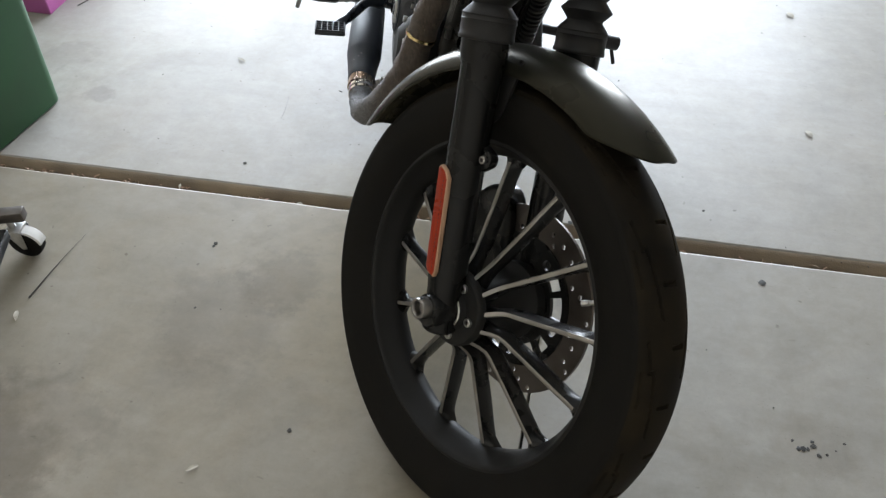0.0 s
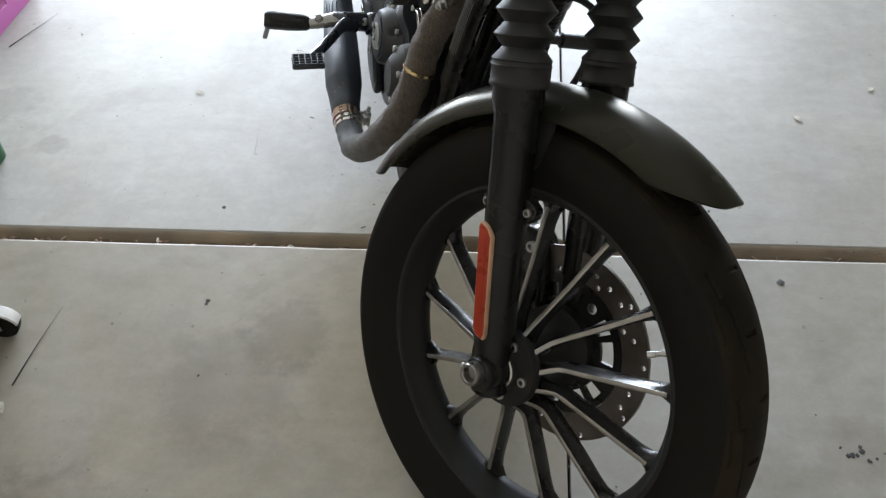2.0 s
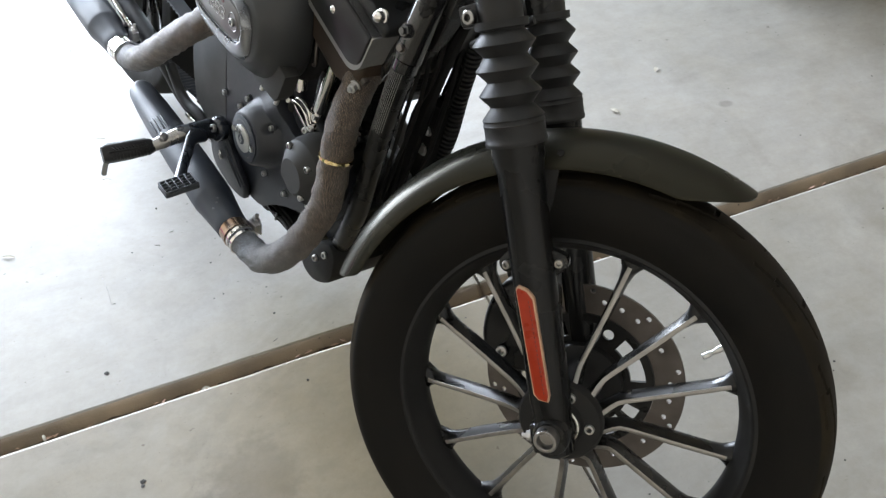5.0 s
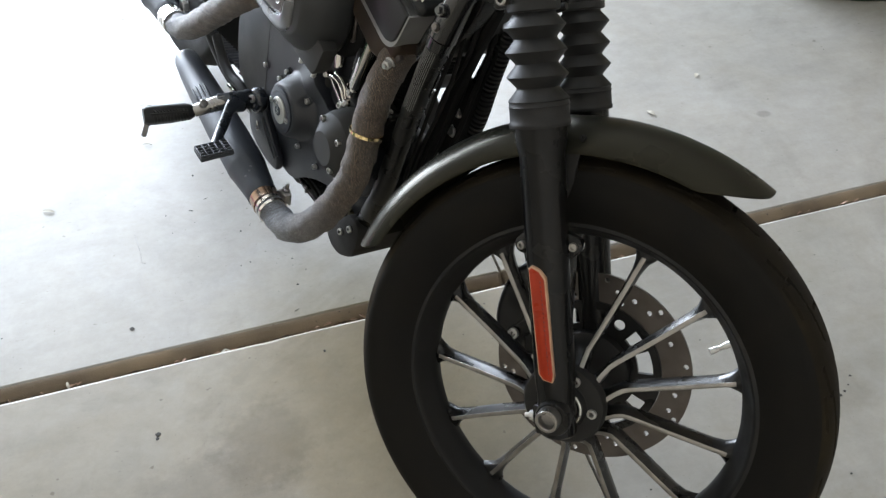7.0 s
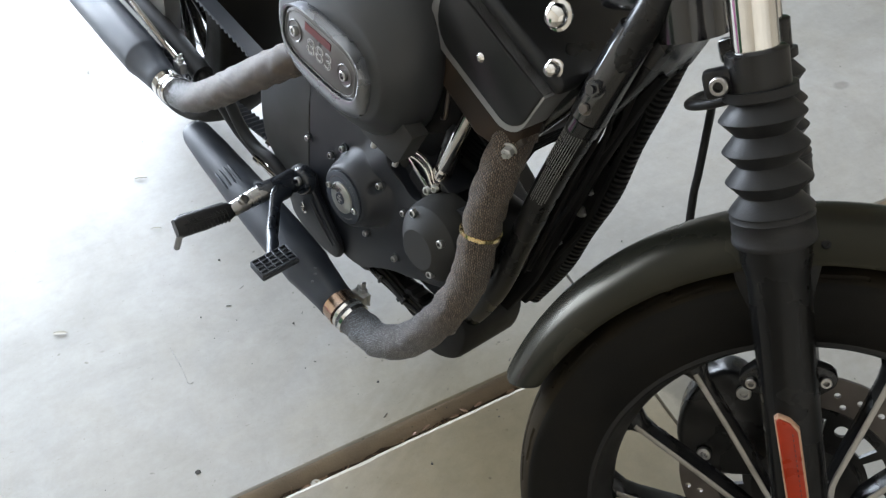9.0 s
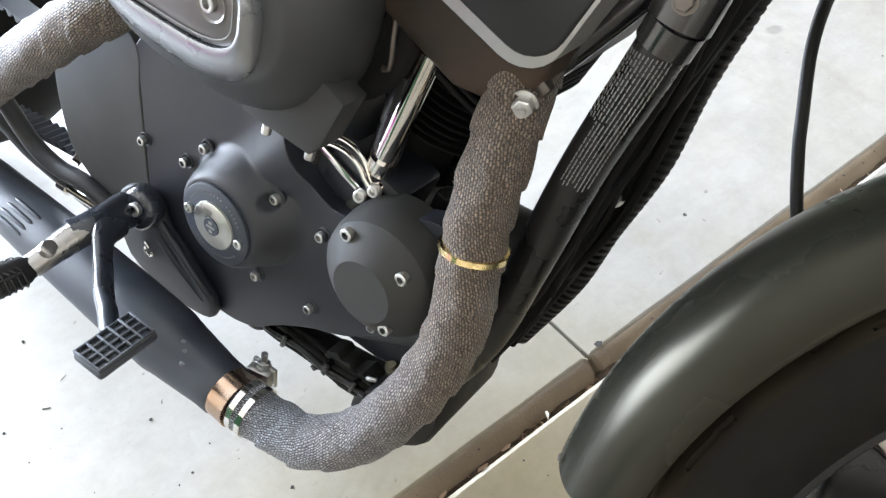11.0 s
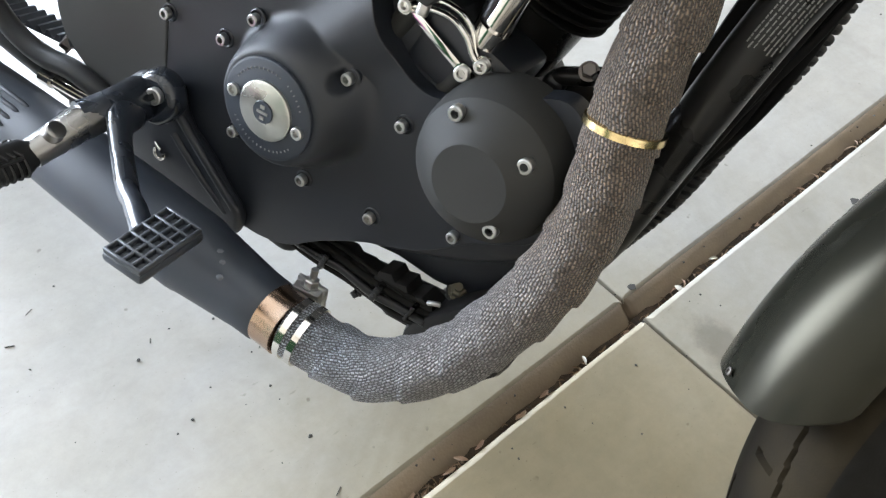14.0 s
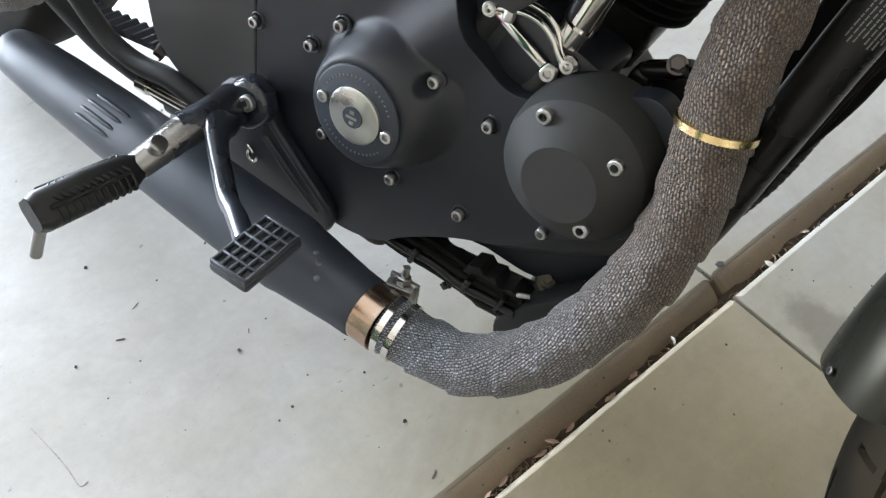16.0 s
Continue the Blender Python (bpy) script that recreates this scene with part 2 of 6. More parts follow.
M_BOOT = surface("bellows_rubber", (0.0110, 0.0110, 0.0115), 0.50, spread=0.3, scale=30, fine=500, bump=0.2, spec=0.32)
M_BLACK = surface("satin_black_enamel", (0.0105, 0.0103, 0.0102), 0.28, spread=0.3, scale=18, fine=900, bump=0.05, spec=0.32)
M_GLOSS = surface("gloss_black_paint", (0.010, 0.010, 0.011), 0.18, spread=0.3, scale=18, fine=900, bump=0.02, coat=0.6)
M_PEDAL = surface("worn_gloss_black_paint", (0.016, 0.020, 0.028), 0.27, spread=0.25, scale=24, fine=700, bump=0.05, coat=0.35, spec=0.5)
# black kept extra dark to put the shade between engine parts into the colour
M_FIN = surface("shade_darkened_matt_black", (0.0075, 0.0072, 0.0070), 0.75, spread=0.3, scale=20, fine=700, bump=0.1, spec=0.12)
M_SPOT = surface("dried_water_spot", (0.075, 0.082, 0.095), 0.6, spread=0.4, scale=160)
M_SCUFF = surface("dark_scuff", (0.28, 0.27, 0.26), 0.8, spread=0.4, scale=200)
M_NUT = surface("dull_bronze_nut", (0.09, 0.08, 0.055), 0.45, metal=0.6, spread=0.3, scale=60)
M_STRIP = surface("dulled_machined_face", (0.30, 0.285, 0.265), 0.42, metal=0.9, spread=0.25, scale=40, fine=900, bump=0.1)
M_FORK = surface("satin_fork_paint", (0.0075, 0.0075, 0.0075), 0.22, spread=0.2, scale=12, fine=900, bump=0.03, spec=0.20)
M_ROCKER = surface("satin_black_rocker_paint", (0.0095, 0.0098, 0.0102), 0.36, spread=0.2, scale=14, fine=900, bump=0.04, spec=0.32)
# base colour raised to stand in for the sheen on the sprocket cover
M_SPROCKET = surface("sheen_lightened_black_casting", (0.038, 0.039, 0.0395), 0.58, spread=0.15, scale=14, fine=1400, bump=0.25, distance=0.0006, spec=0.45)
M_HEAD = surface("heat_browned_black_casting", (0.020, 0.0165, 0.0135), 0.60, spread=0.35, scale=14, fine=700, bump=0.12, tint=(0.050, 0.033, 0.022), spec=0.25)
M_CAST = surface("matt_black_powder_coat", (0.0115, 0.0113, 0.0112), 0.55, spread=0.25, scale=20, fine=900, bump=0.06, spec=0.25)
M_DARKALU = surface("dark_satin_steel", (0.30, 0.290, 0.280), 0.30, metal=1.0, spread=0.12, scale=25, fine=900, bump=0.05, rough_spread=0.06)
M_WRINKLE = surface("wrinkle_black_casting", (0.0110, 0.0132, 0.0185), 0.44, spread=0.18, scale=14, fine=1400, bump=0.30, distance=0.0006, spec=0.50, rough_spread=0.06)
M_NOSE = surface("grey_black_powder_coat", (0.0255, 0.0255, 0.0245), 0.66, spread=0.12, scale=18, fine=1500, bump=0.22, distance=0.0005, spec=0.30, rough_spread=0.05)
M_COVER = surface("satin_charcoal_paint", (0.027, 0.0285, 0.0300), 0.46, spread=0.12, scale=9, fine=1500, bump=0.10, distance=0.0005, spec=0.45, rough_spread=0.05)
M_BEVEL = surface("brushed_grey_bevel", (0.27, 0.28, 0.30), 0.26, metal=0.9, spread=0.10, scale=14, fine=900, bump=0.04, rough_spread=0.06)
M_LETTER = surface("white_outline_print", (0.62, 0.62, 0.61), 0.5, spread=0.08, scale=120)
M_MUFFLER = surface("matt_black_ceramic", (0.027, 0.033, 0.044), 0.46, spread=0.28, scale=12, fine=900, bump=0.1, spec=0.45)
M_FENDER = surface("satin_olive_grey_paint", (0.0150, 0.0150, 0.0115), 0.28, metal=0.12, spread=0.12, scale=9, fine=1200, bump=0.03, rough_spread=0.04, spec=0.20)
M_FENDER.node_tree.nodes["Principled BSDF"].inputs["Specular Tint"].default_value = (1.0, 0.90, 0.68, 1.0)
M_CHROME = surface("chrome", (0.72, 0.70, 0.67), 0.10, metal=1.0, spread=0.08, scale=20, fine=400, bump=0.02, rough_spread=0.05)
M_STEEL = surface("zinc_steel", (0.52, 0.52, 0.51), 0.40, metal=1.0, spread=0.25, scale=60, fine=700, bump=0.1)
M_MACHINED = surface("machined_aluminium", (0.50, 0.50, 0.47), 0.33, metal=1.0, spread=0.15, scale=40, fine=900, bump=0.1)
M_ALU = surface("silver_aluminium_paint", (0.33, 0.33, 0.325), 0.38, metal=0.7, spread=0.12, scale=25, fine=900, bump=0.06)
M_ROTOR = surface("brake_steel", (0.135, 0.12, 0.11), 0.42, metal=0.9, spread=0.25, scale=25, fine=500, bump=0.1)
M_BRONZE = surface("heat_tinted_steel", (0.48, 0.31, 0.21), 0.26, metal=1.0, spread=0.2, scale=25, fine=500, bump=0.06, tint=(0.56, 0.47, 0.40))
M_GOLD = surface("brass_coloured_band", (0.86, 0.68, 0.36), 0.25, metal=1.0, spread=0.1, scale=30, fine=500, bump=0.05)
M_RED = surface("red_reflector", (0.31, 0.028, 0.008), 0.34, spread=0.15, scale=40, fine=500, bump=0.05, spec=0.25)
M_MARK = surface("dark_red_enamel", (0.10, 0.012, 0.012), 0.35, spread=0.2, scale=60)
M_REDRIM = surface("reflector_rim", (0.46, 0.28, 0.18), 0.35, spread=0.15, scale=40)
M_PLATE = surface("grey_badge_lacquer", (0.13, 0.125, 0.122), 0.36, metal=0.6, spread=0.15, scale=25, fine=900, bump=0.05)
M_INK = surface("pale_print", (0.17, 0.17, 0.165), 0.6, spread=0.15, scale=200)
M_GREEN = surface("green_plastic", (0.018, 0.070, 0.026), 0.45, spread=0.2, scale=5, fine=300, bump=0.1)
M_PINK = surface("pink_plastic", (0.38, 0.085, 0.27), 0.42, spread=0.15, scale=7, fine=300, bump=0.08)
M_GREYPL = surface("dark_grey_enamel", (0.022, 0.024, 0.026), 0.45, spread=0.2, scale=20)
M_WHITEPL = surface("white_nylon", (0.62, 0.61, 0.58), 0.45, spread=0.12, scale=30)
M_CEIL = surface("plaster_ceiling", (0.66, 0.62, 0.55), 0.8, spread=0.06, scale=2, fine=200, bump=0.15)
M_WALL = surface("plaster_wall", (0.56, 0.50, 0.41), 0.8, spread=0.06, scale=2, fine=200, bump=0.15)
M_DRIVE = surface("driveway_concrete", (0.42, 0.41, 0.39), 0.85, spread=0.12, scale=1.5, fine=120, bump=0.2)


# ---------------------------------------------------------------- mesh helpers
def link_mesh(name, bm, mat, smooth=True, sharp=40):
    me = bpy.data.meshes.new(name)
    bmesh.ops.recalc_face_normals(bm, faces=bm.faces)
    for f in bm.faces:
        f.smooth = smooth
    if smooth:
        lim = radians(sharp)
        for e in bm.edges:
            if len(e.link_faces) == 2 and e.calc_face_angle(0) > lim:
                e.smooth = False
    bm.to_mesh(me)
    bm.free()
    me.materials.append(mat)
    return new(name, me)


def part(name, bm, mat, parent, label="", at=None, smooth=True, sharp=40):
    ob = link_mesh(name, bm, mat, smooth, sharp)
    ob.parent = parent
    if at is not None:
        ob.matrix_basis = at
    if label:
        tagged(ob, label)
    return ob


def thing(name, label, category, at=None, group="", kind=""):
    ob = new(name)
    ob.empty_display_size = 0.1
    if at is not None:
        ob.matrix_basis = at
    return tagged(ob, label, category, group, kind)


def curve_points(pts, n=10):
    """Catmull-Rom through the points, n steps a span."""
    p = [Vector(q) for q in pts]
    p = [p[0] * 2 - p[1]] + p + [p[-1] * 2 - p[-2]]
    out = []
    for i in range(1, len(p) - 2):
        a, b, c, d = p[i - 1:i + 3]
        for k in range(n):
            t = k / n
            out.append(0.5 * (2 * b + (c - a) * t + (2 * a - 5 * b + 4 * c - d) * t * t + (3 * b - a - 3 * c + d) * t ** 3))
    out.append(p[-2])
    return out


def tube(bm, pts, radius, segs=20, caps=True, uv=False):
    """A tube along pts; radius is a number or a function of (length so far, total, angle)."""
    pts = [Vector(p) for p in pts]
    run = [0.0]
    for a, b in zip(pts, pts[1:]):
        run.append(run[-1] + (b - a).length)
    rings, normal = [], None
    for i, p in enumerate(pts):
        d = (pts[min(i + 1, len(pts) - 1)] - pts[max(i - 1, 0)]).normalized()
        if normal is None:
            normal = d.orthogonal().normalized()
        normal = (normal - normal.dot(d) * d).normalized()
        side = d.cross(normal)
        ring = []
        for k in range(segs):
            a = 2 * math.pi * k / segs
            r = radius(run[i], run[-1], a) if callable(radius) else radius
            ring.append(bm.verts.new(p + r * (math.cos(a) * normal + math.sin(a) * side)))
        rings.append(ring)
    layer = bm.loops.layers.uv.verify() if uv else None
    for i in range(len(rings) - 1):
        for k in range(segs):
            j = (k + 1) % segs
            f = bm.faces.new((rings[i][k], rings[i][j], rings[i + 1][j], rings[i + 1][k]))
            if uv:
                around = 0.16
                vals = ((k, i), (k + 1, i), (k + 1, i + 1), (k, i + 1))
                for loop, (kk, ii) in zip(f.loops, vals):
                    loop[layer].uv = (around * kk / segs, run[ii])
    if caps:
        bm.faces.new(rings[0][::-1])
        bm.faces.new(rings[-1])
    return bm


def lathe(bm, profile, segs=48, axis="Y", at=(0, 0, 0), closed=False, arc=None):
    """Turns (radius, along) pairs round an axis."""
    at = Vector(at)
    n = segs if arc is None else segs + 1
    rows = []
    for k in range(n):
        a = 2 * math.pi * k / segs if arc is None else arc[0] + (arc[1] - arc[0]) * k / segs
        c, s = math.cos(a), math.sin(a)
        row = []
        for r, h in profile:
            v = {"X": (h, r * c, r * s), "Y": (r * c, h, r * s), "Z": (r * c, r * s, h)}[axis]
            row.append(bm.verts.new(at + Vector(v)))
        rows.append(row)
    m = len(profile)
    for k in range(segs):
        a, b = rows[k], rows[(k + 1) % n]
        for i in range(m if closed else m - 1):
            j = (i + 1) % m
            bm.faces.new((a[i], a[j], b[j], b[i]))
    if not closed and arc is None:
        for i, keep in ((0, profile[0][0] > 1e-6), (m - 1, profile[-1][0] > 1e-6)):
            if keep:
                bm.faces.new([r[i] for r in rows])
    bmesh.ops.remove_doubles(bm, verts=bm.verts, dist=1e-6)
    return bm


def box(bm, size, at=(0, 0, 0), turn=None, bevel=0.0, segs=2):
    made = bmesh.ops.create_cube(bm, size=1.0)["verts"]
    m = Matrix.Translation(at) @ (turn.to_4x4() if turn is not None else Matrix()) @ Matrix.Diagonal((*size, 1))
    bmesh.ops.transform(bm, matrix=m, verts=made)
    if bevel:
        edges = list({e for v in made for e in v.link_edges})
        bmesh.ops.bevel(bm, geom=edges, offset=bevel, segments=segs, affect="EDGES", profile=0.5)
    return bm


def prism(bm, outline, low, high, plane="XZ", bevel=0.0, segs=2):
    """Extrudes a closed outline between two heights along the plane's normal."""
    def place(a, b, h):
        return {"XZ": (a, h, b), "XY": (a, b, h), "YZ": (h, a, b)}[plane]
    lo = [bm.verts.new(place(a, b, low)) for a, b in outline]
    hi = [bm.verts.new(place(a, b, high)) for a, b in outline]
    n = len(outline)
    f1, f2 = bm.faces.new(lo), bm.faces.new(hi)
    for i in range(n):
        bm.faces.new((lo[i], lo[(i + 1) % n], hi[(i + 1) % n], hi[i]))
    bmesh.ops.recalc_face_normals(bm, faces=bm.faces)
    if bevel:
        bmesh.ops.bevel(bm, geom=list(set(f1.edges) | set(f2.edges)), offset=bevel, segments=segs, affect="EDGES", profile=0.5)
    return bm


def smooth_outline(pts, n=6):
    """A closed smooth outline through 2D points."""
    k = len(pts)
    out = []
    for i in range(k):
        a, b, c, d = (Vector(pts[(i + o) % k]) for o in (-1, 0, 1, 2))
        for j in range(n):
            t = j / n
            out.append(tuple(0.5 * (2 * b + (c - a) * t + (2 * a - 5 * b + 4 * c - d) * t * t + (3 * b - a - 3 * c + d) * t ** 3)))
    return out


def dome(bm, outline, height, depth, rings=14, edge=0.012):
    """A casting with a closed outline in x, z: height(x, z) gives its face towards -y, rounded off at the edge; depth is where it ends."""
    cx = sum(p[0] for p in outline) / len(outline)
    cz = sum(p[1] for p in outline) / len(outline)
    rows = []
    for i in range(rings + 1):
        s = i / rings
        s = 1 - (1 - s) ** 1.7 if i < rings else 1.0
        row = []
        for x, z in outline:
            px, pz = cx + (x - cx) * s, cz + (z - cz) * s
            away = (1 - s) * math.hypot(x - cx, z - cz)
            k = min(1.0, away / edge)
            drop = edge * (1 - math.sqrt(max(0.0, 1 - (1 - k) ** 2)))
            row.append(bm.verts.new((px, -height(px, pz) + drop, pz)))
            if i == 0:
                break
        rows.append(row)
    rows.append([bm.verts.new((x, -depth, z)) for x, z in outline])
    n = len(outline)
    for k in range(n):
        bm.faces.new((rows[0][0], rows[1][k], rows[1][(k + 1) % n]))
    for a, b in zip(rows[1:], rows[2:]):
        for k in range(n):
            j = (k + 1) % n
            bm.faces.new((a[k], b[k], b[j], a[j]))
    return bm


def axis_turn(direction):
    """A turn that brings z onto the direction."""
    return Vector(direction).to_track_quat("Z", "Y").to_matrix()


def cap_screw(parent, at, outward, radius=0.0058, height=0.007, mat=None, label=""):
    """A socket head cap screw with a deep recess."""
    bm = bmesh.new()
    prof = [(radius * 1.06, 0.0), (radius * 1.06, height * 0.85), (radius * 0.92, height)]
    hexa = radius * 0.58
    lathe(bm, prof + [(hexa, height), (hexa * 0.98, height * 0.06), (0.0, height * 0.05)], 18, "Z")
    return part("bolt", bm, mat or M_STEEL, parent, label, Matrix.Translation(at) @ axis_turn(outward).to_4x4(), sharp=35)


def hex_bolt(parent, at, outward, radius=0.007, height=0.006, mat=None, stud=0.0):
    bm = bmesh.new()
    ring = [(radius * math.cos(math.pi * k / 3), radius * math.sin(math.pi * k / 3)) for k in range(6)]
    prism(bm, ring, 0.0, height, "XY", bevel=radius * 0.12, segs=1)
    lathe(bm, [(radius * 1.3, 0.0), (radius * 1.3, 0.0012), (0.0, 0.0012)], 18, "Z")
    if stud:
        lathe(bm, [(radius * 0.5, height), (radius * 0.5, height + stud), (0.0, height + stud)], 14, "Z")
    return part("bolt", bm, mat or M_STEEL, parent, "", Matrix.Translation(at) @ axis_turn(outward).to_4x4(), sharp=25)


def lettering(name, words, size, mat, parent, at, depth=0.0004, outline=0.0):
    cu = bpy.data.curves.new(name, "FONT")
    cu.body, cu.size, cu.extrude, cu.align_x, cu.align_y = words, size, depth, "CENTER", "CENTER"
    cu.offset = outline
    tmp = new("lettering_source", cu)
    dg = bpy.context.evaluated_depsgraph_get()
    me = bpy.data.meshes.new_from_object(tmp.evaluated_get(dg))
    bpy.data.objects.remove(tmp)
    me.materials.clear()
    me.materials.append(mat)
    ob = new(name, me)
    ob.parent, ob.matrix_basis = parent, at
    return ob


# ---------------------------------------------------------------- garage floor, walls, outside
JOINT = 0.032


def slab(x0, x1, y0, y1, mat, label):
    """A floor slab whose arrises along the joints are worn and chipped."""
    corners = [(x0, y0), (x1, y0), (x1, y1), (x0, y1)]
    rings = [[], [], [], [], [], []]
    for k, (a, b) in enumerate(zip(corners, corners[1:] + corners[:1])):
        along_x = a[1] == b[1]
        fixed = a[1] if along_x else a[0]
        joint = abs(fixed) < 0.05
        n = 1400 if joint and along_x else (700 if joint else 8)
        for i in range(n):
            t = i / n
            x, y = a[0] + (b[0] - a[0]) * t, a[1] + (b[1] - a[1]) * t
            wear, chip = 0.0015, 0.0
            if joint:
                q = (x * 1.0 + (3.7 if fixed > 0 else 0), y * 1.0, k * 2.3)
                r1 = noise.noise((q[0] * 26, q[1] * 26, q[2]))
                r2 = noise.noise((q[0] * 130, q[1] * 130, q[2] + 5))
                r3 = noise.noise((q[0] * 9, q[1] * 9, q[2] + 9))
                wear = 0.0072 + 0.0010 * r3 + 0.0004 * r2 if along_x else 0.0016 + 0.0007 * r1 + 0.0006 * r2
                chip = (max(0.0, r3 - 0.34) * 0.010 * (0.6 + r2) + max(0.0, r1 - 0.46) * 0.007) * (0.3 if along_x else 1.0)
            nx, ny = ((0, 1) if y == y0 else (0, -1)) if along_x else ((1, 0) if x == x0 else (-1, 0))
            for o, (w, z) in enumerate(((wear + chip, 0.0), (wear * 0.86 + chip * 0.9, -wear * 0.045 - chip * 0.1), (wear * 0.45 + chip * 0.5, -wear * 0.26 - chip * 0.25), (wear * 0.10 + chip * 0.2, -wear * 0.54 - chip * 0.5), (0.0, -wear * 0.80 - chip * 0.8), (0.0, -0.10))):
                px, py = x + nx * w, y + ny * w
                if along_x:
                    px = min(max(px, x0 + w), x1 - w)
                else:
                    py = min(max(py, y0 + w), y1 - w)
                rings[o].append((px, py, z))
    bm = bmesh.new()
    vs = [[bm.verts.new(p) for p in r] for r in rings]
    n = len(vs[0])
    bm.faces.new(vs[0])
    for a, b in zip(vs, vs[1:]):
        for k in range(n):
            bm.faces.new((a[k], a[(k + 1) % n], b[(k + 1) % n], b[k]))
    bmesh.ops.remove_doubles(bm, verts=bm.verts, dist=1e-6)
    ob = link_mesh("floor_slab", bm, mat, True, 60)
    for p in ob.data.polygons:
        if len(p.vertices) > 4:
            p.use_smooth = False
    tagged(ob, label, "floor", "floor slabs", "structure")


slab(-3.2, -0.0025, -3.6, 0.0, M_CONCRETE_TAN, "grey concrete floor slab with shade in its darker tan tone and chipped joint edges")
slab(0.0025, 3.2, -3.6, 0.0, M_CONCRETE_GREY, "mid grey concrete floor slab with chipped joint edges")
slab(-3.2, -0.0025, JOINT, DOOR_Y, M_CONCRETE, "pale grey stained concrete floor slab with chipped joint edges")
slab(0.0025, 3.2, JOINT, DOOR_Y, M_CONCRETE, "pale grey stained concrete floor slab with chipped joint edges")

bm = bmesh.new()
box(bm, (6.4, 6.8, 0.06), (0, -0.25, -0.125))
tagged(link_mesh("ground", bm, M_DIRT), "earth bed beneath the concrete floor slabs", "ground", kind="structure")

bm = bmesh.new()                                          # dirt in the joint
rows = []
for i in range(481):
    x = -3.19 + 6.38 * i / 480
    h = -0.016 + 0.004 * noise.noise((x * 25, 0, 0)) + 0.003 * noise.noise((x * 70, 5, 0))
    rows.append([bm.verts.new((x, y, h + o)) for y, o in ((-0.001, -0.003), (0.003, 0.0), (0.007, 0.0), (0.012, 0.001))])
for a, b in zip(rows, rows[1:]):
    for i in range(3):
        bm.faces.new((a[i], a[i + 1], b[i + 1], b[i]))
tagged(link_mesh("joint_filling", bm, M_DIRT), "brown dirt packed in the expansion joint between slabs", "dirt", kind="structure")

bm = bmesh.new()                                          # worn sloping lip of the far slab
rows = []
for x in sorted([-3.19 + 6.38 * i / 480 for i in range(481) if i != 240] + [(i - 20) * 0.0012 for i in range(41)]):
    wob = 0.0012 * noise.noise((x * 18, 3, 0)) + 0.0006 * noise.noise((x * 90, 9, 0))
    chip = math.exp(-(x / 0.006) ** 2) * (1 + 0.5 * noise.noise((x * 300, 1, 0)))      # broken corners at the crossing joint
    wob += 0.007 * chip
    rows.append([bm.verts.new((x, y + wob * w, z - 0.006 * chip * w)) for y, z, w in ((JOINT + 0.002, -0.0012, 0.3), (JOINT - 0.002, -0.0017, 0.6), (JOINT - 0.0085, -0.0046, 1), (JOINT - 0.0165, -0.0095, 1), (JOINT - 0.0225, -0.0155, 1), (JOINT - 0.0260, -0.024, 1))])
for a, b in zip(rows, rows[1:]):
    for i in range(5):
        bm.faces.new((a[i], a[i + 1], b[i + 1], b[i]))
tagged(link_mesh("joint_edge", bm, M_JOINT), "tan stained sloping lip of the expansion joint", "joint edge", kind="structure")

for name, size, at in (("wall_west", (0.12, 6.8, 2.8), (-3.26, -0.25, 1.4)), ("wall_east", (0.12, 6.8, 2.8), (3.26, -0.25, 1.4)),
                       ("wall_south", (6.64, 0.12, 2.8), (0, -3.66, 1.4)), ("wall_north", (6.64, 0.14, 0.7), (0, DOOR_Y + 0.07, 2.45)),
                       ("wall_door_west", (0.3, 0.14, 2.1), (-3.05, DOOR_Y + 0.07, 1.05)), ("wall_door_east", (2.1, 0.14, 2.1), (2.15, DOOR_Y + 0.07, 1.05))):
    bm = bmesh.new()
    box(bm, size, at)
    tagged(link_mesh(name, bm, M_WALL, False), "plain grey plastered garage wall", "wall", kind="structure")
bm = bmesh.new()
box(bm, (6.64, 6.96, 0.12), (0, -0.24, 2.86))
tagged(link_mesh("ceiling", bm, M_CEIL, False), "plain grey plastered garage ceiling", "ceiling", kind="structure")
bm = bmesh.new()
box(bm, (400, 400, 0.05), (0, DOOR_Y + 200.001, -0.045))
tagged(link_mesh("driveway", bm, M_DRIVE, False), "pale concrete driveway outside the open garage door", "driveway", kind="structure")


# ---------------------------------------------------------------- motorcycle: bike frame x ahead, y to its left, z up its leaning plane
def basis(cols, origin=(0, 0, 0)):
    m = Matrix([[c[i] for c in cols] for i in range(3)]).to_4x4()
    m.translation = origin
    return m


BIKE = basis(((0.26847, -0.96329, 0.0), (0.93373, 0.26023, -0.24583), (0.23681, 0.06600, 0.96931)))
FORK_WORLD = basis(((0.77349, -0.53145, 0.34536), (0.63332, 0.62672, -0.45401), (0.02484, 0.56990, 0.82134)), (-0.0725, -0.4545, 0.3020))
FORK = BIKE.inverted() @ FORK_WORLD
MID = -0.232         # the bike's middle plane

bike = thing("motorcycle", "black motorcycle with wrapped exhaust leaning on its side stand", "motorcycle", BIKE)


def repeat(src, places):
    """Copies of one part, on one mesh, at each place."""
    src.matrix_basis = places[0]
    for m in places[1:]:
        ob = src.copy()
        scene.collection.objects.link(ob)
        ob.parent, ob.matrix_basis = src.parent, m


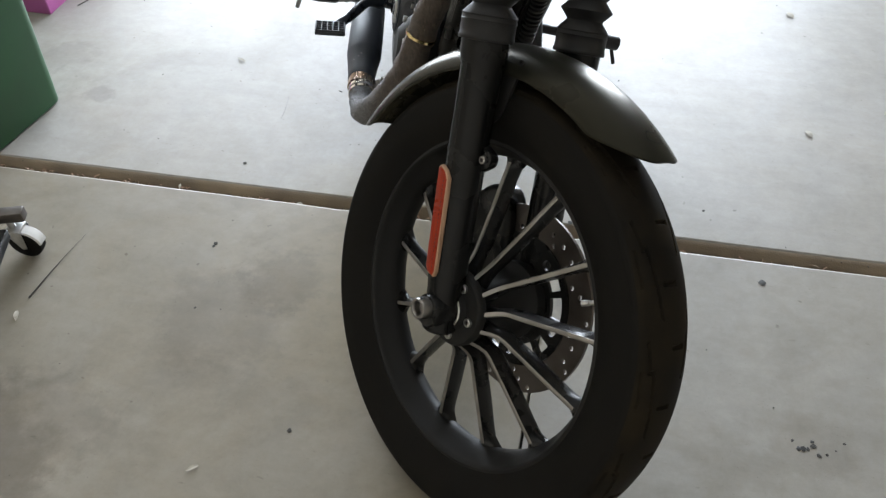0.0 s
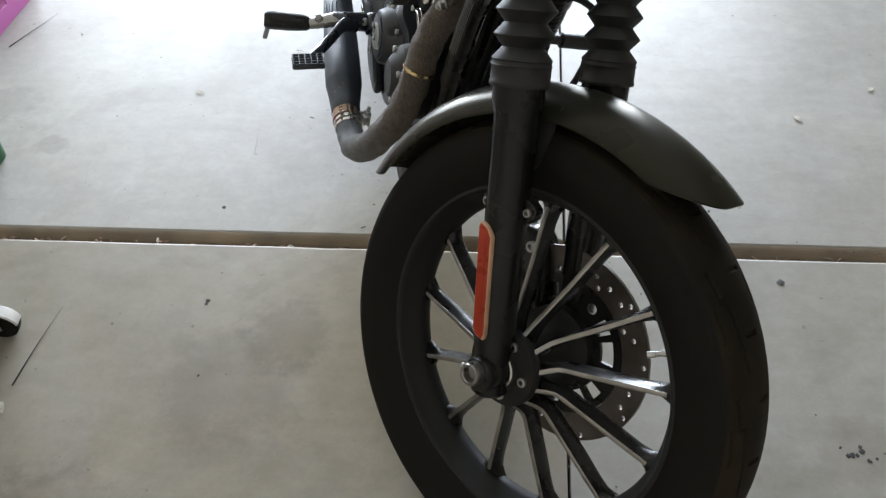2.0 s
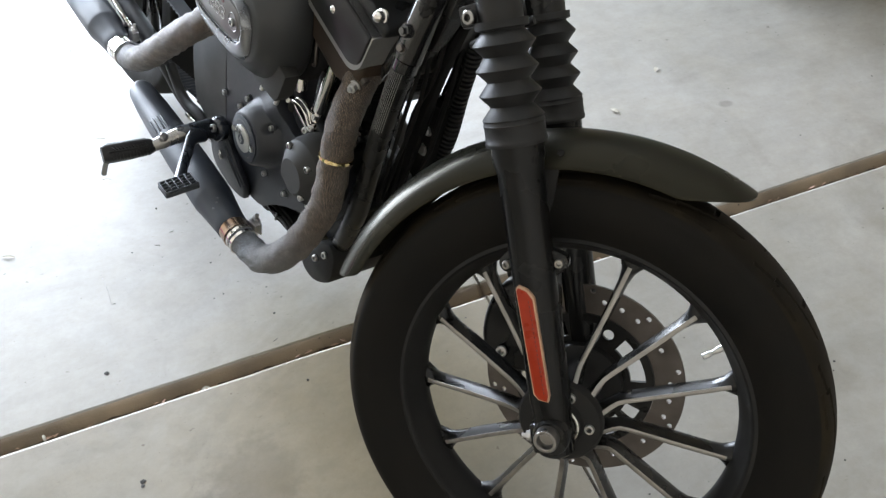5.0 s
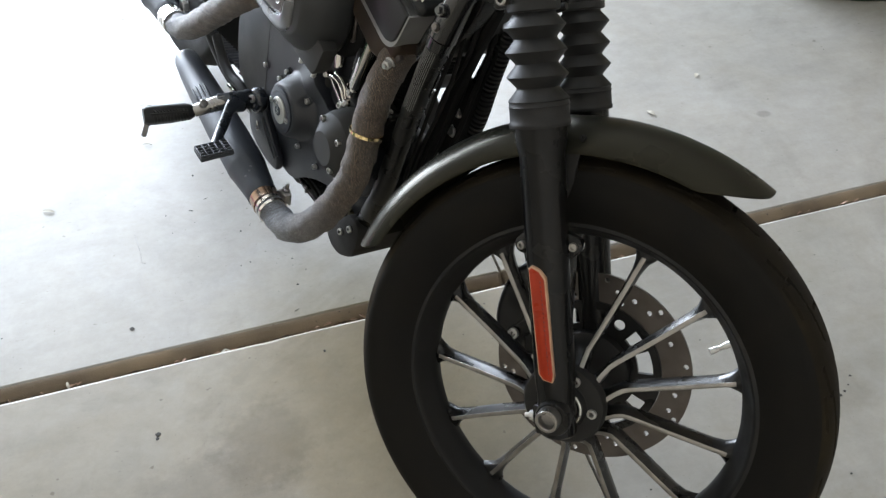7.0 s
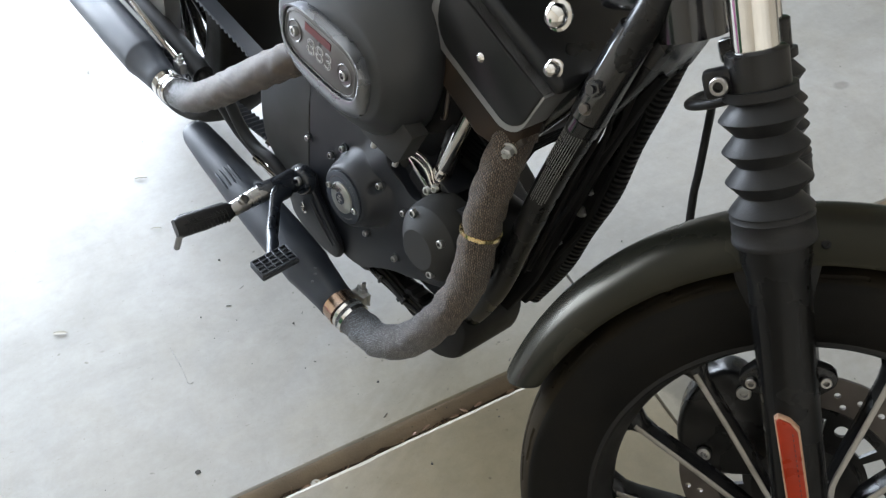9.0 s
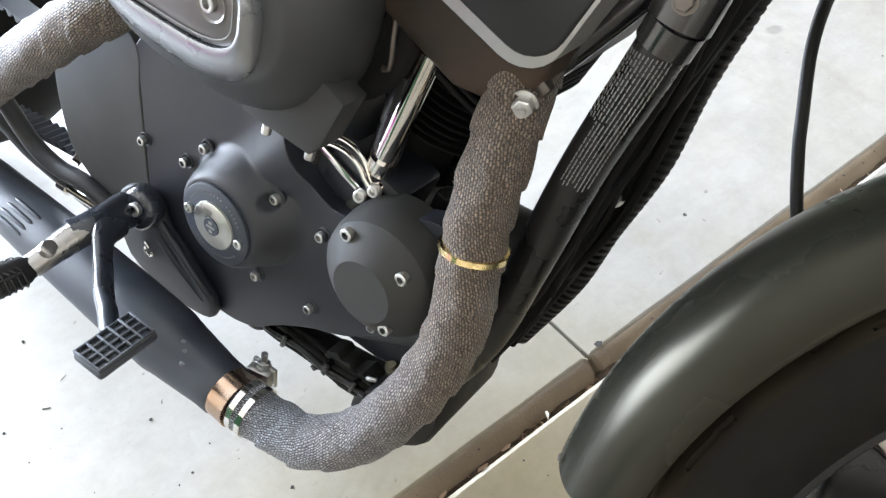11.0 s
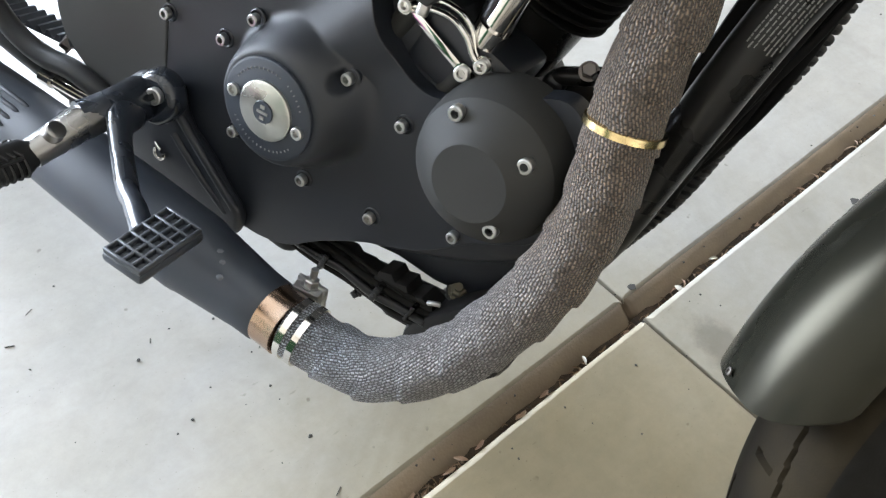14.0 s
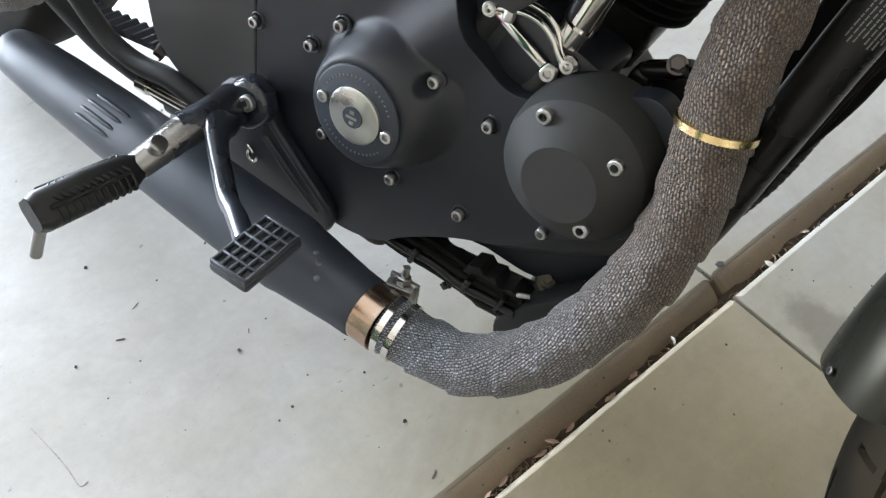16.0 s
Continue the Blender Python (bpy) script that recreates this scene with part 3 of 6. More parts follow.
def tyre_mesh(bm, outer, half, bead, bead_half, around=900, grooves=True):
    prof = []
    for i in range(13):                                   # sidewall from bead to shoulder
        t = i / 12
        r = bead + (outer - 0.030 - bead) * t
        w = bead_half + (half - bead_half) * math.sin(min(1.0, t * 1.25) * math.pi / 2)
        prof.append((r, w))
    side = prof[:]
    n = 100
    crown = []
    for i in range(1, n):
        a = -math.pi / 2 + math.pi * i / n
        y = half * math.sin(-a)
        r = outer - 0.030 + 0.030 * math.cos(a) ** 0.9
        crown.append((r, y))
    ring = side + crown + [(r, -w) for r, w in reversed(side)]
    rows = []
    for k in range(around):
        ang = 2 * math.pi * k / around
        row = []
        for r, y in ring:
            d = 0.0
            if grooves and r > outer - 0.028:
                rep = ang * 14 / (2 * math.pi)
                u = rep - math.floor(rep)
                for sgn, off in ((1, 0.0), (-1, 0.5)):    # long slanting groove with a kink, cross slot, shoulder sipe
                    v = (u + off) % 1.0
                    yy = y * sgn
                    if 0.03 < v < 0.86 and abs(yy - (0.0205 + 0.016 * v + (0.0045 if v > 0.62 else 0.0))) < 0.0014:
                        d = 0.0035
                    if 0.600 < v < 0.640 and 0.0290 < yy < 0.0365:
                        d = 0.0035
                    if -0.006 < yy < 0.016 and 0.295 < v < 0.325:
                        d = 0.004
                    if 0.30 < v < 0.62 and abs(yy - 0.0420 - 0.004 * (v - 0.3)) < 0.0011:
                        d = 0.003
            rr = r - d
            row.append(bm.verts.new((rr * math.cos(ang), y, rr * math.sin(ang))))
        rows.append(row)
    m = len(ring)
    for k in range(around):
        a, b = rows[k], rows[(k + 1) % around]
        for i in range(m - 1):
            bm.faces.new((a[i], b[i], b[i + 1], a[i + 1]))
    return bm


def spoke_mesh():
    """A cast spoke, straight in plan, that drops back near the hub: a narrow machined face on deep black flanks that flare into the rim; and the strip of bare metal on that face."""
    body, strip = bmesh.new(), bmesh.new()
    path = [(0.040, 0.000), (0.0566, 0.0020), (0.066, 0.0045), (0.0745, 0.0060), (0.084, 0.0058), (0.1435, 0.0027), (0.190, 0.0010), (0.205, 0.0005), (0.214, 0.0), (0.224, 0.0)]
    face = [-0.055, -0.0505, -0.0400, -0.0325, -0.0285, -0.0150, -0.0050, -0.0015, 0.0005, 0.0030]
    back = [-0.022, -0.018, -0.012, -0.006, -0.002, 0.012, 0.020, 0.022, 0.024, 0.025]
    wide = [0.0075, 0.0062, 0.0055, 0.0054, 0.0054, 0.0058, 0.0066, 0.0095, 0.0150, 0.0240]
    rows, tops = [], []
    for i, ((x, z), yf, yb, w) in enumerate(zip(path, face, back, wide)):
        a, b = path[max(i - 1, 0)], path[min(i + 1, len(path) - 1)]
        d = Vector((b[0] - a[0], b[1] - a[1])).normalized()
        nx, nz = -d.y, d.x
        top = 0.0031
        flare = max(0.0, w - 0.0075)
        rows.append([body.verts.new((x + nx * o, y, z + nz * o)) for o, y in
                     ((-top, yf), (top, yf), (top + 0.0012 + flare, yf + 0.006), (w, (yf + yb) / 2), (w * 0.95, yb - 0.003), (w * 0.6, yb),
                      (-w * 0.6, yb), (-w * 0.95, yb - 0.003), (-w, (yf + yb) / 2), (-top - 0.0012 - flare, yf + 0.006))])
        if 0 < i < len(path) - 1:
            tops.append([strip.verts.new((x + nx * o, yf + h, z + nz * o)) for o, h in ((-top, 0.001), (-top, -0.0010), (-top + 0.0006, -0.0014), (top - 0.0006, -0.0014), (top, -0.0010), (top, 0.001))])
    for rws, bm in ((rows, body), (tops, strip)):
        m = len(rws[0])
        for a, b in zip(rws, rws[1:]):
            for i in range(m):
                bm.faces.new((a[i], a[(i + 1) % m], b[(i + 1) % m], b[i]))
        bm.faces.new(rws[0][::-1])
        bm.faces.new(rws[-1])
    return body, strip


def ring_plate(bm, outline_rings, thickness, y):
    """A flat plate with holes: a 2D curve, filled and extruded, stood up across the wheel's axle."""
    cu = bpy.data.curves.new("plate_source", "CURVE")
    cu.dimensions, cu.fill_mode, cu.extrude = "2D", "BOTH", thickness / 2
    for ring in outline_rings:
        sp = cu.splines.new("POLY")
        sp.points.add(len(ring) - 1)
        for p, (a, b) in zip(sp.points, ring):
            p.co = (a, b, 0, 1)
        sp.use_cyclic_u = True
    tmp = new("plate_source", cu)
    me = bpy.data.meshes.new_from_object(tmp.evaluated_get(bpy.context.evaluated_depsgraph_get()))
    bpy.data.objects.remove(tmp)
    me.transform(Matrix.Translation((0, y, 0)) @ Matrix.Rotation(radians(90), 4, "X"))
    bm.from_mesh(me)
    bmesh.ops.remove_doubles(bm, verts=bm.verts, dist=1e-5)
    return bm


def circle(r, n=48, c=(0, 0)):
    return [(c[0] + r * math.cos(2 * math.pi * k / n), c[1] + r * math.sin(2 * math.pi * k / n)) for k in range(n)]


def arc_slot(r0, r1, a0, a1, n=10):
    out = [(r1 * math.cos(a0 + (a1 - a0) * k / n), r1 * math.sin(a0 + (a1 - a0) * k / n)) for k in range(n + 1)]
    return out + [(r0 * math.cos(a1 - (a1 - a0) * k / n), r0 * math.sin(a1 - (a1 - a0) * k / n)) for k in range(n + 1)]


# front wheel
bm = bmesh.new()
lathe(bm, [(0.2395, 0.0345), (0.2440, 0.0335), (0.2440, 0.029), (0.2395, 0.027), (0.2370, 0.022), (0.2300, 0.012), (0.2270, 0.0), (0.2300, -0.012), (0.2370, -0.022),
           (0.2395, -0.027), (0.2440, -0.029), (0.2440, -0.0335), (0.2395, -0.0345), (0.2372, -0.0325), (0.2350, -0.0270), (0.2310, -0.0185), (0.2245, -0.0075), (0.2205, 0.0),
           (0.2190, 0.006), (0.2190, 0.014), (0.2230, 0.022), (0.2330, 0.0315)], 120, "Y", closed=True)
rim = part("front_wheel", bm, M_CAST, bike, "black cast front wheel with thirteen bent spokes", FORK)
bm = bmesh.new()
tyre_mesh(bm, 0.333, 0.050, 0.238, 0.030)
part("tyre", bm, M_RUBBER, rim, "worn black rubber tyre with slanted grooves", sharp=32)
front_tyre = bpy.data.meshes["tyre"]
front_tyre.materials.append(M_TREAD)
for f in front_tyre.polygons:                             # dusty running surface
    f.material_index = 1 if math.hypot(f.center[0], f.center[2]) > 0.3145 else 0
bm = bmesh.new()
lathe(bm, [(0.014, -0.072), (0.030, -0.072), (0.033, -0.064), (0.054, -0.062), (0.057, -0.058), (0.057, -0.048), (0.048, -0.040), (0.040, -0.02), (0.040, 0.03),
           (0.050, 0.046), (0.060, 0.052), (0.060, 0.070), (0.030, 0.074), (0.014, 0.074)], 64, "Y")
part("hub", bm, M_CAST, rim)
bm = bmesh.new()
lathe(bm, [(0.0245, -0.0725), (0.0265, -0.0735), (0.0285, -0.0725), (0.0265, -0.0715)], 48, "Y", closed=True)
part("bearing_ring", bm, M_MACHINED, rim)
body, strip = spoke_mesh()
first = part("spoke", body, M_BLACK, rim, "black cast spoke with bare machined face")
edge = link_mesh("spoke_face", strip, M_STRIP)
edge.parent = rim
for k in range(13):
    turn = Matrix.Rotation(-radians(360 / 13 * k + 2.9), 4, "Y")
    for src in (first, edge):
        if k == 0:
            src.matrix_basis = turn
        else:
            ob = src.copy()
            scene.collection.objects.link(ob)
            ob.parent, ob.matrix_basis = rim, turn
for k in range(5):
    a = radians(56.5 + 72 * k)
    cap_screw(rim, (0.0405 * math.cos(a), -0.0615, 0.0405 * math.sin(a)), (0, -1, 0), 0.0062, 0.006)
bm = bmesh.new()
lathe(bm, [(0.0, -0.004), (0.0045, -0.004), (0.0045, 0.008), (0.0032, 0.010), (0.0032, 0.016), (0.0042, 0.017), (0.0042, 0.027), (0.0, 0.028)], 14, "Z")
a = radians(17)
part("valve_stem", bm, M_STEEL, rim, "", Matrix.Translation((0.2195 * math.cos(a), 0.004, 0.2195 * math.sin(a))) @ axis_turn((-math.cos(a), -0.35, -math.sin(a))).to_4x4())

# brake disc on the wheel's left side
bm = bmesh.new()
rings = [circle(0.146, 96), circle(0.104, 72)]
for k in range(30):
    for r, o in ((0.112, 0.0), (0.125, 0.42), (0.138, 0.1)):
        if (k + int(r * 1000)) % 3 == 0 or r == 0.125 and k % 2:
            t = 2 * math.pi * (k + o) / 30
            rings.append(circle(0.0038, 10, (r * math.cos(t), r * math.sin(t))))
ring_plate(bm, rings, 0.005, 0.074)
disc = part("brake_disc", bm, M_ROTOR, rim, "drilled steel brake disc", smooth=False)
bm = bmesh.new()
rings = [circle(0.1035, 72), circle(0.030, 32)]
for k in range(5):
    c = 2 * math.pi * (k + 0.25) / 5
    rings.append(arc_slot(0.070, 0.092, c - 0.42, c - 0.02))
    rings.append(arc_slot(0.070, 0.092, c + 0.10, c + 0.34))
    rings.append(circle(0.008, 14, (0.083 * math.cos(c + 0.60), 0.083 * math.sin(c + 0.60))))
ring_plate(bm, rings, 0.006, 0.072)
part("disc_carrier", bm, M_BLACK, rim, smooth=False)

# fork legs, boots, reflectors
SLOPE = 0.072


def leg_point(z, side):
    return (SLOPE * z + (0.002 if side > 0 else -0.003), 0.094 if side > 0 else -0.0785 - 0.008 * z, z)


def fork_leg(side):
    bm = bmesh.new()
    prof = [(-0.034, 0.020), (-0.030, 0.0245), (0.030, 0.0255), (0.045, 0.0270), (0.20, 0.0272), (0.215, 0.0276), (0.340, 0.0280), (0.356, 0.0318), (0.374, 0.0322), (0.377, 0.028)]
    pts = [leg_point(z, side) for z, r in prof]
    zs, rs = [p[0] for p in prof], [p[1] for p in prof]
    run = [0.0]
    for a, b in zip(pts, pts[1:]):
        run.append(run[-1] + (Vector(b) - Vector(a)).length)
    tube(bm, pts, lambda s, t, a: float(np.interp(s, run, rs)), 40)
    leg = part("fork_leg", bm, M_FORK, bike, "satin black fork slider", FORK)
    bm = bmesh.new()                                     # axle boss and its pinch lug
    lathe(bm, [(0.0, -0.028), (0.022, -0.028), (0.024, -0.024), (0.024, 0.022), (0.022, 0.026), (0.0, 0.026)], 32, "Y", at=(0, side * 0.082, 0))
    box(bm, (0.018, 0.034, 0.040), (-0.022, side * 0.080, -0.008), bevel=0.004)
    part("axle_clamp", bm, M_BLACK, leg)
    bm = bmesh.new()                                     # bellows
    zs, rs = [0.3730, 0.3736, 0.3760, 0.3790, 0.3800, 0.3965, 0.3985, 0.4000], [0.0310, 0.0366, 0.0374, 0.0372, 0.0364, 0.0362, 0.0372, 0.0362]
    for k in range(4):
        z = 0.4052 + 0.0283 * k
        zs += [z - 0.0016, z - 0.0004, z + 0.0008, z + 0.0126, z + 0.0141, z + 0.0156]
        rs += [0.0360, 0.0370, 0.0366, 0.0264, 0.0256, 0.0264]
    zs += [0.5060, 0.5075, 0.516]
    rs += [0.0290, 0.0315, 0.0315]
    pts = [leg_point(z, side) for z in zs]
    run = [0.0]
    for a, b in zip(pts, pts[1:]):
        run.append(run[-1] + (Vector(b) - Vector(a)).length)
    tube(bm, pts, lambda s, t, a: float(np.interp(s, run, rs)), 48)
    part("fork_boot", bm, M_BOOT, leg, "ribbed black rubber fork boot", sharp=38)
    bm = bmesh.new()
    tube(bm, [leg_point(0.512, side), leg_point(0.80, side)], 0.0197, 40)
    part("fork_tube", bm, M_CHROME, leg, "chromed fork tube")
    bm = bmesh.new()
    tube(bm, [leg_point(0.508, side), leg_point(0.510, side), leg_point(0.546, side), leg_point(0.548, side)], lambda s, t, a: 0.0265 if 0.001 < s < t - 0.001 else 0.024, 32)
    box(bm, (0.026, 0.020, 0.026), (leg_point(0.527, side)[0] - 0.032, side * 0.088, 0.527), bevel=0.005)
    part("boot_clamp", bm, M_BLACK, leg)
    return leg


for side in (-1, 1):
    leg = fork_leg(side)
    cap_screw(leg, (leg_point(0.527, side)[0] - 0.030, side * 0.0965, 0.526), (-0.35, side, 0.0), 0.0080, 0.008, M_DARKALU)
    if side < 0:
        bm = bmesh.new()
        out = [(0.0005, 0.207), (0.0110, 0.201), (0.0175, 0.190), (0.0120, 0.060), (0.0085, 0.052), (-0.0035, 0.056), (-0.0085, 0.064), (-0.0035, 0.204)]
        prism(bm, out, -0.1055, -0.1135, "XZ", bevel=0.0015)
        part("reflector_rim", bm, M_REDRIM, leg)
        bm = bmesh.new()
        mid = (0.004, 0.126)
        prism(bm, [(mid[0] + (x - mid[0]) * 0.84, mid[1] + (z - mid[1]) * 0.972) for x, z in out], -0.110, -0.1148, "XZ", bevel=0.001)
        part("reflector", bm, M_RED, leg, "red plastic reflector")
        bm = bmesh.new()
        for k in range(22):
            box(bm, (0.0012, 0.0006, 0.0026), (0.0105 - 0.0002 * k, -0.1150, 0.186 - 0.0057 * k))
        tagged(part("reflector_print", bm, M_MARK, leg, smooth=False), "fine unreadable print", kind="stuff")
        bm = bmesh.new()                                 # axle end with its nut
        lathe(bm, [(0.0, -0.1130), (0.0098, -0.1130), (0.0098, -0.1235), (0.0112, -0.1252), (0.0145, -0.1250), (0.0158, -0.1228), (0.0158, -0.100), (0.0, -0.100)], 32, "Y", at=(-0.002, 0, 0.004))
        part("axle_nut", bm, M_DARKALU, leg)
        hex_bolt(leg, (-0.032, -0.090, -0.004), (-1, -0.2, 0.1), 0.0065, 0.006, M_STEEL, stud=0.006)
        for x, z, way in ((0.0458, 0.2206, 1), (-0.0205, 0.2264, -1)):
            bm = bmesh.new()                             # cast ear with a rounded end
            prism(bm, smooth_outline([(x + way * 0.011, z + 0.004), (x + way * 0.004, z + 0.012), (x - way * 0.014, z + 0.020), (x - way * 0.022, z + 0.006), (x - way * 0.016, z - 0.018), (x + way * 0.004, z - 0.011), (x + way * 0.010, z - 0.005)], 4), -0.078, -0.062, "XZ", bevel=0.003)
            part("mount_lug", bm, M_BLACK, leg)
            cap_screw(leg, (x, -0.078, z), (0.1 * way, -1, 0), 0.0052, 0.006, M_DARKALU)
    else:
        bm = bmesh.new()
        out = smooth_outline([(-0.030, 0.030), (-0.028, 0.130), (-0.050, 0.165), (-0.085, 0.160), (-0.118, 0.125), (-0.135, 0.075), (-0.118, 0.035), (-0.070, 0.020)], 5)
        prism(bm, out, 0.052, 0.100, "XZ", bevel=0.010, segs=3)
        part("brake_caliper", bm, M_BLACK, leg, "black brake caliper")
        cap_screw(leg, (-0.045, 0.050, 0.140), (0, -1, 0), 0.008, 0.006)
        cap_screw(leg, (-0.105, 0.050, 0.060), (0, -1, 0), 0.008, 0.006)

bm = bmesh.new()                                          # lower yoke and steering stem
box(bm, (0.060, 0.205, 0.034), (SLOPE * 0.68 - 0.015, 0, 0.68), bevel=0.012, segs=3)
tube(bm, [(SLOPE * 0.60 - 0.052, 0, 0.60), (SLOPE * 0.80 - 0.052, 0, 0.80)], 0.028, 32)
part("fork_yoke", bm, M_BLACK, bike, "", FORK)
bm = bmesh.new()
tube(bm, [(0, -0.108, 0), (0, 0.108, 0)], 0.010, 24)
part("axle", bm, M_STEEL, bike, "", FORK)


def fender_mesh(bm):
    a0, a1, half = radians(43.0), radians(142.5), 0.058
    na, nw = 90, 28

    def point(i, j, off):
        s = i / na
        a = a0 + (a1 - a0) * (0.5 - 0.5 * math.cos(math.pi * s))
        run0, run1 = (a - a0) * 0.372, (a1 - a) * 0.372
        w = half
        for run, rad, end in ((run0, 0.085, 0.20), (run1, 0.038, 0.42)):
            if run < rad:
                w *= end + (1 - end) * math.sqrt(max(0.0, 1 - (1 - run / rad) ** 2))
        v = j / nw * 2 - 1
        y = w * math.sin(v * math.pi / 2)
        f = min(1.0, abs(y) / half)
        r = 0.3775 - 0.046 * (1 - math.sqrt(max(0.0, 1 - (f * 0.985) ** 2))) + off
        return (r * math.cos(a), y * (1 + off * 4), r * math.sin(a))
    grids = [[[bm.verts.new(point(i, j, off)) for j in range(nw + 1)] for i in range(na + 1)] for off in (0.0, -0.003)]
    for g in grids:
        for i in range(na):
            for j in range(nw):
                bm.faces.new((g[i][j], g[i + 1][j], g[i + 1][j + 1], g[i][j + 1]))
    o, n = grids
    for i in range(na):
        for j in (0, nw):
            bm.faces.new((o[i][j], o[i + 1][j], n[i + 1][j], n[i][j]))
    for j in range(nw):
        for i in (0, na):
            bm.faces.new((o[i][j], o[i][j + 1], n[i][j + 1], n[i][j]))
    return bm


bm = bmesh.new()
fender_mesh(bm)
fender = part("front_fender", bm, M_FENDER, bike, "satin olive grey metal front fender", FORK, sharp=60)
for s in (-1, 1):
    bm = bmesh.new()                                      # stay from fender side to fork leg
    out = smooth_outline([(0.060, 0.345), (0.020, 0.352), (-0.018, 0.345), (-0.014, 0.300), (0.005, 0.265), (0.034, 0.275), (0.052, 0.310)], 4)
    prism(bm, out, s * 0.0475, s * 0.0525, "XZ", bevel=0.001)
    part("fender_stay", bm, M_CAST, fender)
    cap_screw(fender, (0.066, s * 0.052, 0.350), (0.1, s, 0.35), 0.0040, 0.003, M_CAST)
for a, y in ((141.4, 0.0),):
    cap_screw(fender, ((0.3795 - y * y * 6) * math.cos(radians(a)), y, (0.3795 - y * y * 6) * math.sin(radians(a))), (math.cos(radians(a)), y * 8, math.sin(radians(a))), 0.0026, 0.0012, M_ROTOR)

# brake hose that loops out to the left of the fork and down to the caliper
bm = bmesh.new()
tube(bm, curve_points([(0.205, -0.282, 0.712), (0.160, -0.308, 0.672), (0.126, -0.295, 0.646), (0.106, -0.245, 0.628), (0.093, -0.196, 0.611), (0.085, -0.162, 0.584), (0.088, -0.154, 0.544), (0.103, -0.168, 0.501), (0.115, -0.182, 0.473),
                       (0.140, -0.200, 0.425), (0.190, -0.215, 0.350), (0.255, -0.222, 0.280), (0.300, -0.226, 0.260)], 10), 0.0050, 16)
part("brake_hose", bm, M_BOOT, bike, "black rubber brake hose")

# ---------------------------------------------------------------- frame
RADIUS_DT = 0.0175
for s, y in ((-1, -0.318), (1, -0.200)):
    bm = bmesh.new()
    inn = -0.27 + (y + 0.27) * 0.35
    way = curve_points([(0.075, inn, 0.80), (0.056, (y * 2 + inn) / 3, 0.70), (0.0262, y, 0.570), (-0.0005, y, 0.470), (-0.021, y, 0.370), (-0.043, y, 0.272),
                           (-0.082, y + 0.006, 0.185), (-0.125, y + 0.016, 0.130), (-0.170, y + 0.020, 0.106), (-0.23, y + 0.022, 0.103), (-0.35, y + 0.022, 0.110), (-0.62, y + 0.022, 0.114)], 8)
    tube(bm, way, RADIUS_DT, 28)
    down = sorted((p[2], p[0], p[1]) for p in way if p[2] > 0.2)
    rail = part("frame_tube", bm, M_BLACK, bike, "black painted steel frame tube")
    bm = bmesh.new()
    tube(bm, [(0.0312, y, 0.5885), (0.0267, y, 0.5715)], 0.0195, 28)
    part("collar", bm, M_GLOSS, rail)
    if s < 0:
        bm = bmesh.new()                                  # rows of unreadable small print on the tube
        lines = ((0.568, 0.516, 12, 0.0008), (0.514, 0.462, 8, 0.0008))
        for z1, z0, n, h in lines:
            for r in range(n):
                a = radians(-46 + 9.5 * r)
                z = z1
                seed = random.Random(r + int(z1 * 1000))
                while z > z0:
                    ln = seed.uniform(0.002, 0.006)
                    x, yc = (float(np.interp(z - ln / 2, [q[0] for q in down], [q[i] for q in down])) for i in (1, 2))
                    p = Vector((x + RADIUS_DT * math.cos(a + math.pi / 2), yc - RADIUS_DT * math.sin(a + math.pi / 2), z - ln / 2))
                    outv = Vector((math.cos(a + math.pi / 2), -math.sin(a + math.pi / 2), 0))
                    up = Vector((0.26, 0, 0.966))
                    up = (up - up.dot(outv) * outv).normalized()
                    m3 = Matrix((up.cross(outv), up, outv)).transposed()
                    box(bm, (h, ln, 0.0005), p + outv * 0.0006, m3)
                    z -= ln + seed.uniform(0.0005, 0.0012)
        tagged(part("label_print", bm, M_INK, rail, smooth=False), "pale unreadable label print", kind="stuff")
bm = bmesh.new()                                          # cast lug above the collar with its bolts
tube(bm, curve_points([(0.0310, -0.318, 0.589), (0.039, -0.313, 0.632), (0.052, -0.303, 0.695)], 6), 0.0215, 28)
lug = part("frame_lug", bm, M_GLOSS, bike, "gloss black cast frame lug")
hex_bolt(lug, (0.040, -0.333, 0.632), (0.1, -1, 0.2), 0.0090, 0.009, M_GLOSS, stud=0.004)
hex_bolt(lug, (0.036, -0.336, 0.607), (0.1, -1, 0.2), 0.0060, 0.006, M_ROTOR)
bm = bmesh.new()
tube(bm, [(0.095, -0.275, 0.70), (0.02, -0.275, 0.84)], 0.033, 32)
box(bm, (0.10, 0.055, 0.07), (0.03, -0.275, 0.74), Matrix.Rotation(radians(-20), 3, "Y"), bevel=0.012)
part("steering_head", bm, M_GLOSS, bike)
bm = bmesh.new()
tube(bm, curve_points([(0.03, -0.27, 0.80), (-0.15, -0.25, 0.80), (-0.40, MID, 0.77), (-0.60, MID, 0.70)], 6), 0.022, 24)
part("backbone", bm, M_GLOSS, bike)

